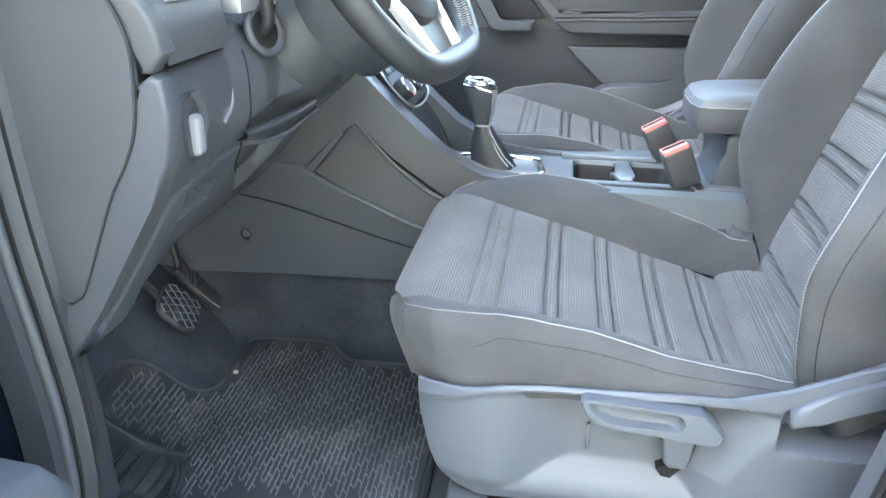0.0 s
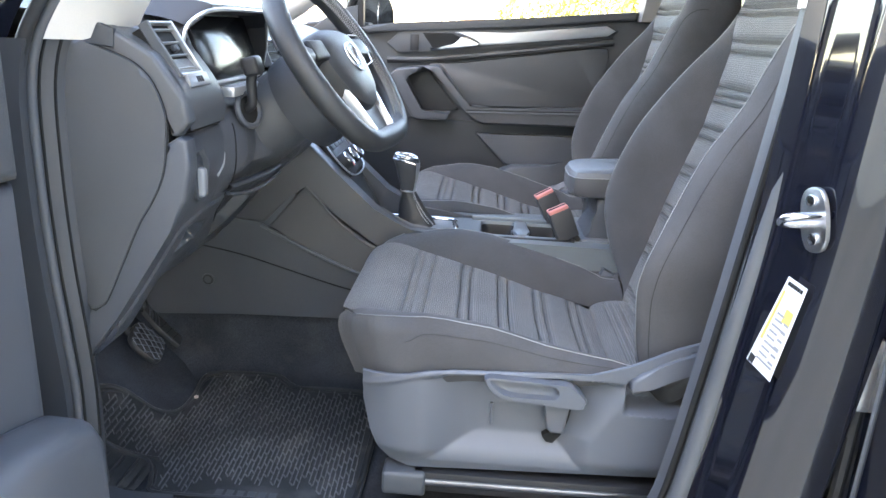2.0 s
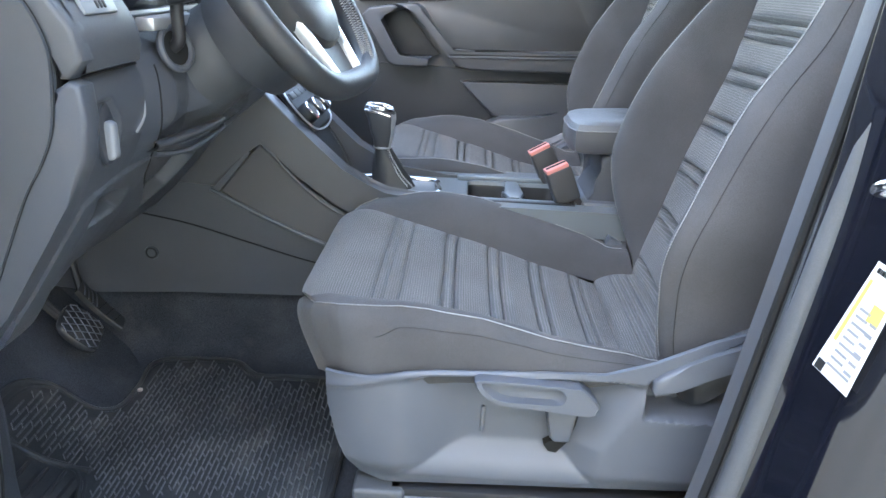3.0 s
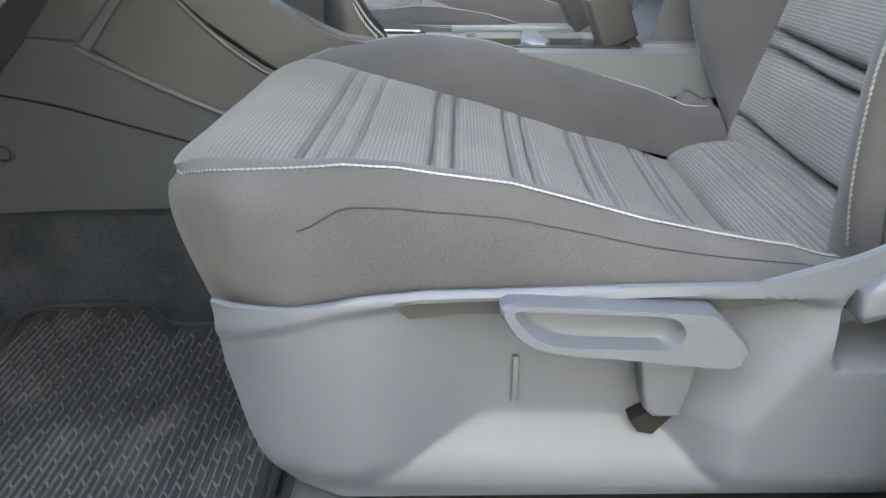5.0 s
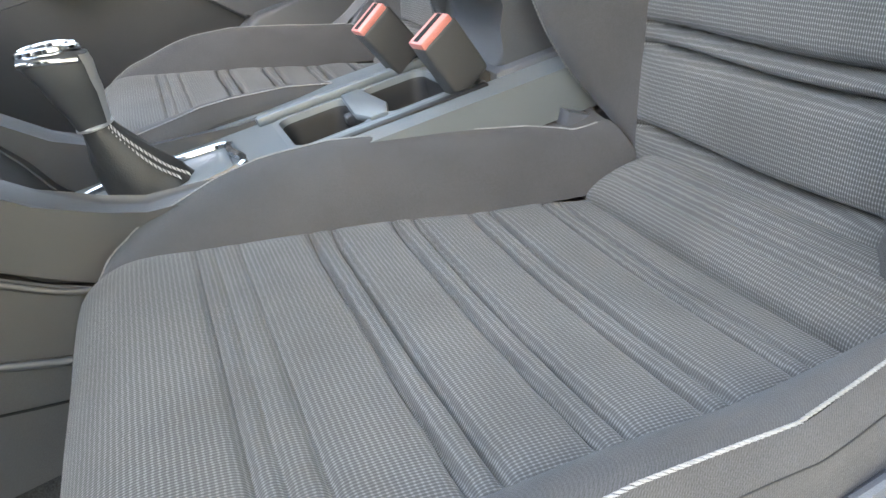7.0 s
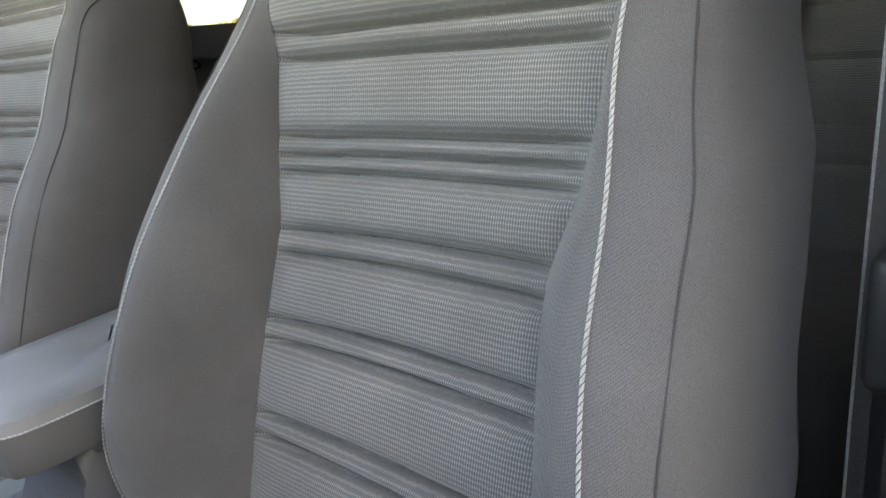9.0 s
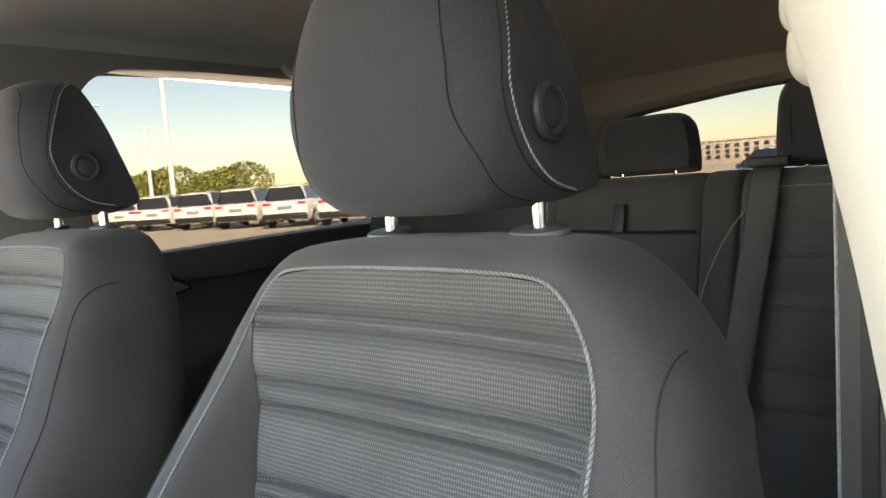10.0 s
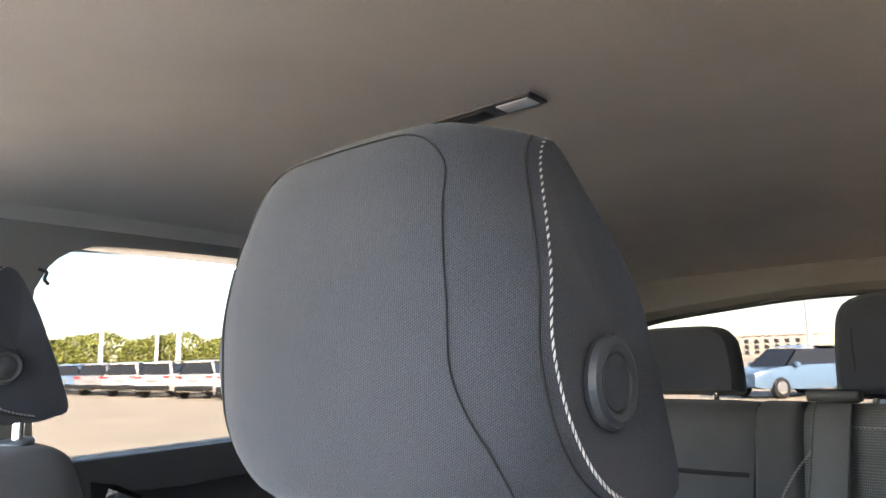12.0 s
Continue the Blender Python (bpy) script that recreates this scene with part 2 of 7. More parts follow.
def curve(pts, n=40, closed=False):
    """A smooth line through the points (Catmull-Rom), evenly resampled."""
    p = [np.array(q, float) for q in pts]
    out = []
    k = len(p)
    segs = range(k if closed else k - 1)
    for i in segs:
        if closed:
            a, b, c, d = p[(i - 1) % k], p[i], p[(i + 1) % k], p[(i + 2) % k]
        else:
            b, c = p[i], p[i + 1]
            a = p[i - 1] if i else 2 * b - c
            d = p[i + 2] if i + 2 < k else 2 * c - b
        for t in np.linspace(0, 1, 12, endpoint=False):
            out.append(0.5 * (2 * b + (c - a) * t + (2 * a - 5 * b + 4 * c - d) * t * t + (3 * b - a - 3 * c + d) * t ** 3))
    out.append(p[0] if closed else p[-1])
    out = np.array(out)
    s = np.r_[0, np.cumsum(np.linalg.norm(np.diff(out, axis=0), axis=1))]
    q = np.linspace(0, s[-1], n + 1 if closed else n)
    res = np.stack([np.interp(q, s, out[:, j]) for j in range(out.shape[1])], 1)
    return res[:-1] if closed else res


def loft(rows, close_u=False, close_v=False, uv=None, bm=None):
    """Quads between rows of points; uv: the same shape, in metres."""
    bm = bm or bmesh.new()
    layer = bm.loops.layers.uv.verify() if uv is not None else None
    vs = [[bm.verts.new(tuple(p)) for p in r] for r in rows]
    nu, nv = len(vs), len(vs[0])
    for i in range(nu if close_u else nu - 1):
        for j in range(nv if close_v else nv - 1):
            ids = ((i, j), ((i + 1) % nu, j), ((i + 1) % nu, (j + 1) % nv), (i, (j + 1) % nv))
            f = bm.faces.new([vs[a][b] for a, b in ids])
            if layer:
                for lp, (a, b) in zip(f.loops, ids):
                    lp[layer].uv = uv[a][b]
    return bm


def tube(pts, r, n=8, closed=False, bm=None, caps=True):
    p = np.array(pts, float)
    k = len(p)
    rs = r if hasattr(r, "__len__") else [r] * k
    rows = []
    prev = None
    for i in range(k):
        a, b = (p[(i - 1) % k], p[(i + 1) % k]) if closed else (p[max(i - 1, 0)], p[min(i + 1, k - 1)])
        t = Vector(b - a).normalized()
        ref = prev or (Vector((0, 0, 1)) if abs(t.z) < 0.9 else Vector((1, 0, 0)))
        u = (ref - t * ref.dot(t)).normalized()
        prev = u
        w = t.cross(u)
        rows.append([p[i] + np.array(u * math.cos(f) + w * math.sin(f)) * rs[i] for f in (2 * math.pi * j / n for j in range(n))])
    bm = loft(rows, close_u=closed, close_v=True, bm=bm)
    if caps and not closed:
        bm.verts.ensure_lookup_table()
        tot = len(bm.verts)
        base = tot - k * n
        bm.faces.new([bm.verts[base + j] for j in range(n)])
        bm.faces.new([bm.verts[tot - n + j] for j in range(n)])
    return bm


def rbox(x0, x1, y0, y1, z0, z1, r=0.004, seg=2, bm=None, m=None):
    bm = bm or bmesh.new()
    mid = Matrix.Translation(((x0 + x1) / 2, (y0 + y1) / 2, (z0 + z1) / 2)) @ Matrix.Diagonal((x1 - x0, y1 - y0, z1 - z0, 1))
    g = bmesh.ops.create_cube(bm, size=1, matrix=(m or Matrix()) @ mid)
    if r:
        es = {e for v in g["verts"] for e in v.link_edges}
        bmesh.ops.bevel(bm, geom=list(es), offset=r, segments=seg, profile=0.5, affect="EDGES")
    return bm


def prism(outline, axis, a, b, r=0.0, bm=None, seg=2):
    """A flat outline (two coordinates) drawn out along an axis from a to b, its rims rounded by r."""
    bm = bm or bmesh.new()
    put = {"x": lambda p, d: (d, p[0], p[1]), "y": lambda p, d: (p[0], d, p[1]), "z": lambda p, d: (p[0], p[1], d)}[axis]
    lo = [bm.verts.new(put(p, a)) for p in outline]
    hi = [bm.verts.new(put(p, b)) for p in outline]
    k = len(lo)
    top = [bm.faces.new(lo), bm.faces.new(hi)]
    for i in range(k):
        bm.faces.new((lo[i], lo[(i + 1) % k], hi[(i + 1) % k], hi[i]))
    if r:
        es = list({e for f in top for e in f.edges})
        bmesh.ops.bevel(bm, geom=es, offset=r, segments=seg, profile=0.5, affect="EDGES")
    return bm


def disc(center, normal, r, depth, n=24, bevel=0.0, bm=None):
    bm = bm or bmesh.new()
    m = Matrix.Translation(center) @ Vector(normal).to_track_quat("Z", "Y").to_matrix().to_4x4()
    g = bmesh.ops.create_cone(bm, cap_ends=True, segments=n, radius1=r, radius2=r, depth=depth, matrix=m)
    if bevel:
        es = [e for e in {e for v in g["verts"] for e in v.link_edges} if any(len(f.verts) > 4 for f in e.link_faces)]
        bmesh.ops.bevel(bm, geom=es, offset=bevel, segments=2, profile=0.5, affect="EDGES")
    return bm


def ring(center, normal, r, thick, n=40, k=8):
    m = Matrix.Translation(center) @ Vector(normal).to_track_quat("Z", "Y").to_matrix().to_4x4()
    return tube([tuple(m @ Vector((r * math.cos(a), r * math.sin(a), 0))) for a in (2 * math.pi * i / n for i in range(n))], thick, k, True)


def stitches(pts, pitch=0.0052, r=0.0017, up=(0, 0, 1), bm=None, fill=0.85):
    """A row of slanted stitches, each a small spindle, along the line."""
    bm = bm or bmesh.new()
    p = np.array(pts, float)
    s = np.r_[0, np.cumsum(np.linalg.norm(np.diff(p, axis=0), axis=1))]
    for d in np.arange(pitch / 2, s[-1], pitch):
        c = np.array([np.interp(d, s, p[:, j]) for j in range(3)])
        e = np.array([np.interp(min(d + 0.002, s[-1]), s, p[:, j]) for j in range(3)])
        b = np.array([np.interp(max(d - 0.002, 0), s, p[:, j]) for j in range(3)])
        t = Vector(e - b).normalized()
        side = t.cross(Vector(up)).normalized()
        t = (t + side * 0.45).normalized()
        u = t.cross(Vector(up)).normalized()
        w = t.cross(u)
        c = Vector(c)
        h = pitch * fill
        ends = [bm.verts.new(c - t * h), bm.verts.new(c + t * h)]
        rim = [bm.verts.new(c + (u * math.cos(a) + w * math.sin(a)) * r) for a in (0, 1.257, 2.513, 3.77, 5.027)]
        for i in range(5):
            for en in ends:
                bm.faces.new((en, rim[i], rim[(i + 1) % 5]))
    return bm


def ramp01(v, a, b):
    t = min(max((v - a) / (b - a), 0.0), 1.0)
    return t * t * (3 - 2 * t)


def interp(v, table):
    return float(np.interp(v, [a for a, _ in table], [b for _, b in table]))


def grooves(s, pairs, deep=0.0045, wide=0.0028):
    """Sewn grooves in pairs across a padded panel, with the padding puffed up between them."""
    d = 0.0
    for g in pairs:
        d -= deep * (.50 * math.exp(-((s - g) / (wide * 1.5)) ** 2) + .62 * math.exp(-((s - g) / (wide * .6)) ** 2))
    gs = sorted(pairs)
    for a, b in zip(gs, gs[1:]):
        if a < s < b:
            d += min(0.0035, (b - a) * 0.09) * math.sin(math.pi * (s - a) / (b - a)) ** 0.7
    return d


# ---- front seats ----
BASE = 0.44
CUSHION = curve([(-.224, .650), (-.242, .685), (-.246, .716), (-.237, .741), (-.213, .757), (-.18, .761), (-.123, .747), (-.045, .726),
                 (.035, .703), (.11, .681), (.193, .662), (.25, .653), (.30, .664)], 380)
C_S = np.r_[0, np.cumsum(np.linalg.norm(np.diff(CUSHION, axis=0), axis=1))]
C_N = np.array([(-t[1], t[0]) / np.hypot(*t) for t in np.gradient(CUSHION, axis=0)])
C_HALF = [(0, .070), (.04, .085), (.075, .122), (.10, .163), (.13, .210), (.17, .234), (.23, .245), (.30, .249), (.44, .242), (.54, .219), (.65, .19)]
C_BOL = [(-.3, -.006), (-.22, -.010), (-.19, -.006), (-.15, .009), (-.10, .029), (-.067, .037), (0, .0465), (.1, .047), (.2, .043), (.25, .035), (.30, .022)]
C_BOL_FAR = [(-.3, -.006), (-.22, -.010), (-.19, -.006), (-.15, .010), (-.10, .033), (-.067, .044), (0, .056), (.1, .059), (.2, .056), (.25, .049), (.30, .037)]
C_GROOVE = (-.202, -.180, -.120, -.100, -.040, -.021, .035, .055, .109, .129, .183, .202)
C_NEAR = [(-.3, .197), (-.10, .196), (-.04, .190), (.10, .182), (.25, .172)]
C_FAR = [(-.3, .166), (.04, .166), (.18, .153), (.25, .146)]
C_BASE = [(-.3, .672), (-.18, .677), (-.131, .676), (-.085, .686), (-.028, .694), (.147, .698), (.225, .712), (.32, .735)]


def cushion_point(i, dy, h):
    c, n = CUSHION[i], C_N[i]
    return (c[0] + n[0] * h, dy, c[1] + n[1] * h - BASE)


def cushion_edge(i, side):
    s, x = C_S[i], CUSHION[i][0]
    return cushion_point(i, side * interp(s, C_HALF), interp(x, C_BOL if side < 0 else C_BOL_FAR) if s > .1 else -.003 - .007 * ramp01(s, .05, .1))


def add_cushion(seat):
    gs = [float(np.interp(g, CUSHION[120:, 0], C_S[120:])) for g in C_GROOVE]
    rows, uvs = [], []
    last = int(np.searchsorted(C_S, np.interp(.234, CUSHION[120:, 0], C_S[120:])))
    for i in range(last):
        half = interp(C_S[i], C_HALF) - .003
        lo, hi = -min(interp(CUSHION[i][0], C_NEAR), half), min(interp(CUSHION[i][0], C_FAR), half)
        row, uv = [], []
        for k in range(41):
            t = -1 + k / 20
            y, w = (lo + hi) / 2 + (hi - lo) / 2 * t, (hi - lo) / 2
            edge = 1 - abs(t) ** 12
            sag = -.006 * (1 - t ** 2) * ramp01(CUSHION[i][0], -.15, .05)
            wave = noise.noise((CUSHION[i][0] * 9, y * 9, 3.1)) * .0015
            puckers = noise.noise((CUSHION[i][0] * 30, y * 22, 9.0)) * .0012
            h = grooves(C_S[i] + puckers, gs, .0105, .0040) * edge * (.30 + .70 * ramp01(CUSHION[i][0], -.13, -.03)) - .0062 * ramp01(CUSHION[i][0], .17, .236) * (C_S[i] > .2) + sag + wave - .003 * (1 - edge)
            row.append(cushion_point(i, y, h))
            uv.append((C_S[i], y))
        rows.append(row)
        uvs.append(uv)
    part("cushion_panel", loft(rows, uv=uvs), "panel", seat, "woven dark grey cloth with sewn cross ribs")
    for side in (-1, 1):
        rows = []
        for i in range(len(CUSHION)):
            w = interp(C_S[i], C_HALF)
            pw = min(interp(CUSHION[i][0], C_NEAR if side < 0 else C_FAR) - .002, w - .004)
            b = interp(CUSHION[i][0], C_BOL if side < 0 else C_BOL_FAR) if C_S[i] > .1 else -.003 - .007 * ramp01(C_S[i], .05, .1)
            rows.append([cushion_point(i, side * (pw + (w - pw) * t), -.004 * (1 - t) ** 6 + b * (1 - (1 - t) ** 1.7) + .005 * math.sin(math.pi * t) * ramp01(C_S[i], .1, .25))
                         for t in np.linspace(0, 1, 12)])
        bol = part("cushion_bolster", loft(rows), "cloth", seat)
        edge = [cushion_edge(i, side) for i in range(28, 376)]
        part("stitching", stitches([(p[0], p[1], p[2] + .0008) for p in edge], .0042, .0010), "thread", bol, "light grey stitched piping")
        rows = []
        for i in range(len(CUSHION)):
            top = np.array(cushion_edge(i, side))
            x = CUSHION[i][0]
            s = C_S[i]
            q = ramp01(s, .05, .22)
            bot = np.array((max(x, -.262) + .035 * (1 - q) + .01 * q, side * (.17 + .086 * q if s > .05 else interp(s, [(0, .12), (.05, .17)])), interp(x, C_BASE) - .024 - .03 * (1 - ramp01(s, 0, .2)) - BASE))
            col = []
            for t in np.linspace(0, 1, 14):
                p = top + (bot - top) * t
                out = .012 * math.sin(math.pi * t) ** .8
                if t < .35 and s > .16:
                    out += .003 * math.sin(math.pi * t / .35)
                p[1] += side * out * q
                p[0] -= .017 * math.sin(math.pi * t ** .55) * (1 - q)
                p[1] += side * noise.noise((x * 14, t * 2.5, side * 4.0)) * .0022 * q
                col.append(p)
            rows.append(col)
        skirt = part("cushion_side", loft(rows), "cloth", seat)
        line = []
        for i in range(120, len(CUSHION) - 6, 4):
            x = CUSHION[i][0]
            if x > -.128:
                t = (.205 + .11 * ramp01(x, -.095, -.128)) * 13
                p = np.array(rows[i][int(t)]) * (1 - t % 1) + np.array(rows[i][int(t) + 1]) * (t % 1)
                line.append((p[0], p[1] + side * .0004, p[2]))
        line = curve(line, 90)
        part("seam", tube(line, .0005, 6), "seam_soft", skirt, "dark sewn seam")
    # front closing piece and the fold below the backrest
    rows = [[(CUSHION[0][0] + .01 + .02 * t, y, CUSHION[0][1] + .003 - .06 * t - BASE) for y in np.linspace(-.15, .15, 9)] for t in (0, .5, 1)]
    part("cushion_front", loft(rows), "cloth", seat)
    prof = curve([(.231, .636), (.229, .648), (.232, .658), (.243, .667), (.260, .6745), (.281, .679), (.300, .678), (.318, .668), (.330, .650)], 60)
    f_s = np.r_[0, np.cumsum(np.linalg.norm(np.diff(prof, axis=0), axis=1))]
    rows, uvs = [], []
    for (x, z), d in zip(prof, f_s):
        lo, hi = -.184, interp(x, [(.23, .146), (.25, .140), (.28, .132), (.30, .130)])
        row, uv = [], []
        for t in np.linspace(-1, 1, 33):
            y = (lo + hi) / 2 + (hi - lo) / 2 * t
            g = sum(-.0055 * math.exp(-((d - c + noise.noise((y * 20, c * 40, 2.0)) * .001) / .0032) ** 2) for c in (.050, .062, .078)) * (1 - abs(t) ** 12)
            row.append((x, y, z + g - BASE - .005 * abs(t) ** 10))
            uv.append((d, y))
        rows.append(row)
        uvs.append(uv)
    part("fold_filler", rbox(.245, .40, -.215, .215, .58 - BASE, .652 - BASE, .01), "cloth", seat)
    part("rear_fold", loft(rows, uv=uvs), "panel", seat)


B_PANEL = [(.64, .280), (.70, .297), (.79, .326), (.88, .350), (.96, .376), (1.04, .401), (1.12, .421), (1.2, .437), (1.26, .447), (1.30, .456)]
B_WIDE = [(.64, .150), (.80, .165), (.95, .163), (1.05, .154), (1.10, .163), (1.18, .166), (1.215, .172), (1.25, .171), (1.268, .163), (1.280, .152), (1.289, .142), (1.295, .124), (1.2985, .09), (1.300, .03)]
B_TOP = [(.187, .400, 1.205), (.178, .420, 1.238), (.161, .436, 1.268), (.139, .448, 1.289), (.115, .454, 1.297), (.05, .456, 1.300), (0, .457, 1.300)]
B_DOOR = [(.212, .264, .665), (.212, .252, .70), (.215, .243, .74), (.218, .238, .775), (.229, .231, .83), (.236, .235, .87), (.233, .249, .91), (.217, .274, .965),
          (.202, .308, 1.036), (.193, .350, 1.10), (.190, .373, 1.145)] + B_TOP
B_INNER = [(.196, .345, .655), (.208, .305, .70), (.222, .274, .76), (.231, .257, .82), (.234, .252, .87), (.227, .259, .92), (.216, .275, .975),
           (.204, .303, 1.04), (.194, .348, 1.11), (.191, .378, 1.15), (.188, .424, 1.205), (.182, .444, 1.238), (.167, .454, 1.268), (.146, .458, 1.289)] + B_TOP[4:]
B_REAR = [(.64, .40), (.8, .45), (.95, .505), (1.1, .548), (1.2, .560), (1.30, .566)]
B_OUT = [(.64, .022), (.87, .022), (.95, .036), (1.03, .050), (1.1, .056), (1.2, .048), (1.25, .030), (1.285, .020), (1.30, .018)]
B_FORE = [(.64, .004), (1.18, .006), (1.22, .012), (1.25, .014), (1.27, .010), (1.30, .006)]
B_GROOVE = (.700, .775, .793, .862, .882, .945, .963, 1.020, 1.040, 1.088, 1.102, 1.117, 1.180, 1.201, 1.248, 1.262)


def narrow(z):
    """The outer bolster is a little broader than the inner one."""
    return .010 * ramp01(z, 1.24, 1.18) + .020 * ramp01(z, 1.18, 1.02)


def tuck(z):
    return .008 * math.exp(-((z - 1.18) / .06) ** 2)


def add_backrest(seat):
    rows, uvs = [], []
    for z in np.r_[np.linspace(.64, 1.28, 380), np.linspace(1.283, 1.3, 12)]:
        w, x = interp(z, B_WIDE), interp(z, B_PANEL)
        row, uv = [], []
        for k in range(33):
            y = -w + 2 * w * k / 32
            edge = 1 - abs(y / w) ** 10
            y += narrow(z) * max(0, -y / w)
            bend = z + .008 * (1 - (y / .16) ** 2) * ramp01(z, 1.0, .7) + noise.noise((y * 7, z * 5, 1.7)) * .003
            h = grooves(bend, B_GROOVE, .0205, .0046) * edge + noise.noise((y * 8, z * 8, 7.7)) * .002 - .004 * (1 - edge)
            near = interp(z, B_FORE)
            row.append((x - h - near * abs(y / w) ** 2.5 + .008 * ramp01(z, 1.292, 1.25), y, z + h * .25 - BASE))
            uv.append((z, y))
        rows.append(row)
        uvs.append(uv)
    part("backrest_panel", loft(rows, uv=uvs), "panel", seat, "woven dark grey cloth with sewn cross ribs")
    door, inner = curve(B_DOOR, 90), curve(B_INNER, 90)
    for side, pipe in ((-1, door), (1, inner)):
        rows = []
        for w, x, z in [p for p in pipe if p[2] < 1.288]:
            zz = min(z, 1.294)
            a = np.array((interp(zz, B_PANEL) - interp(zz, B_FORE) + .012, side * (interp(zz, B_WIDE) - .001) + (narrow(zz) if side < 0 else 0), zz))
            b = np.array((x, side * w + (tuck(z) if side < 0 else 0), z))
            row = []
            for t in np.linspace(0, 1, 14):
                p = a + (b - a) * t
                p[0] = a[0] + (b[0] - a[0]) * (1 - (1 - t) ** 1.5) - .010 * math.sin(math.pi * t) * ramp01(z, 1.25, 1.0)
                row.append((p[0], p[1], p[2] - BASE))
            rows.append(row)
        bol = part("backrest_bolster", loft(rows), "cloth", seat)
    whole = [(x - .0012, -w - .0005 + tuck(z), z - BASE) for w, x, z in door[4:]] + [(x - .0012, w + .0005, z - BASE) for w, x, z in inner[-2:3:-1]]
    part("stitching", stitches(whole, .0042, .0011, up=(-1, 0, 0)), "thread", seat, "light grey stitched piping")
    # sides, top and back in one sweep from the piping backwards
    line = [(-w + tuck(z), x, z) for w, x, z in door] + [(w, x, z) for w, x, z in inner[-2::-1]]
    line = np.array(line)
    tang = np.gradient(line, axis=0)
    rows = []
    for (y, x, z), t in zip(line, tang):
        o = np.array((-t[2], t[0]))
        o = o / (np.hypot(*o) + 1e-9)
        e, d = interp(z, B_OUT), interp(z, B_REAR) - x
        rows.append([(x + d * g, y + o[0] * e * f, z + o[1] * e * f - BASE) for f, g in
                     ((0, 0), (.22, .01), (.42, .035), (.68, .09), (.86, .16), (.97, .27), (1, .42), (1, .62), (.95, .80), (.78, .92), (.5, .985), (.25, 1))])
    part("backrest_side_cover", loft(rows), "cloth", seat)
    k = len(rows)
    part("backrest_rear_shell", loft([[rows[i][-1], rows[k - 1 - i][-1]] for i in range(k // 2 + 1)]), "lower", seat)
    for side in (0, 1):
        def cover_at(z, j):
            """A place on the cover: the row that leaves the piping at height z, j steps back along it."""
            r = rows[min(range(80), key=lambda i: abs(line[i][2] - z)) if not side else max(range(k - 80, k), key=lambda i: -abs(line[i][2] - z))]
            f = j - int(j)
            return tuple(np.array(r[int(j)]) * (1 - f) + np.array(r[int(j) + 1]) * f)
        path = [(z, 2.9) for z in np.linspace(.68, 1.19, 12)] + [(1.220, 3.05), (1.236, 3.9), (1.241, 5.6), (1.236, 9.5)]
        ln = curve([cover_at(z, j) for z, j in path], 90)
        part("seam", tube([(p[0], p[1] * 1.0015, p[2] + .0004) for p in ln], .0007, 6), "seam_soft", seat, "dark sewn seam")


H_FRONT = curve([(.520, 1.336), (.472, 1.337), (.446, 1.353), (.433, 1.390), (.429, 1.43), (.432, 1.47), (.443, 1.505), (.464, 1.522), (.494, 1.522),
                 (.516, 1.483), (.542, 1.43), (.560, 1.385), (.571, 1.352), (.556, 1.338)], 64, True)
H_SIDE = curve([(.517, 1.352), (.498, 1.360), (.480, 1.376), (.467, 1.398), (.461, 1.424), (.468, 1.450), (.480, 1.478), (.492, 1.502), (.505, 1.514), (.518, 1.506), (.532, 1.474), (.546, 1.43), (.562, 1.387), (.571, 1.352), (.550, 1.346)], 64, True)


def head_taper(z):
    """The headrest narrows towards its top."""
    return 1 - .25 * ramp01(z, 1.425, 1.535)


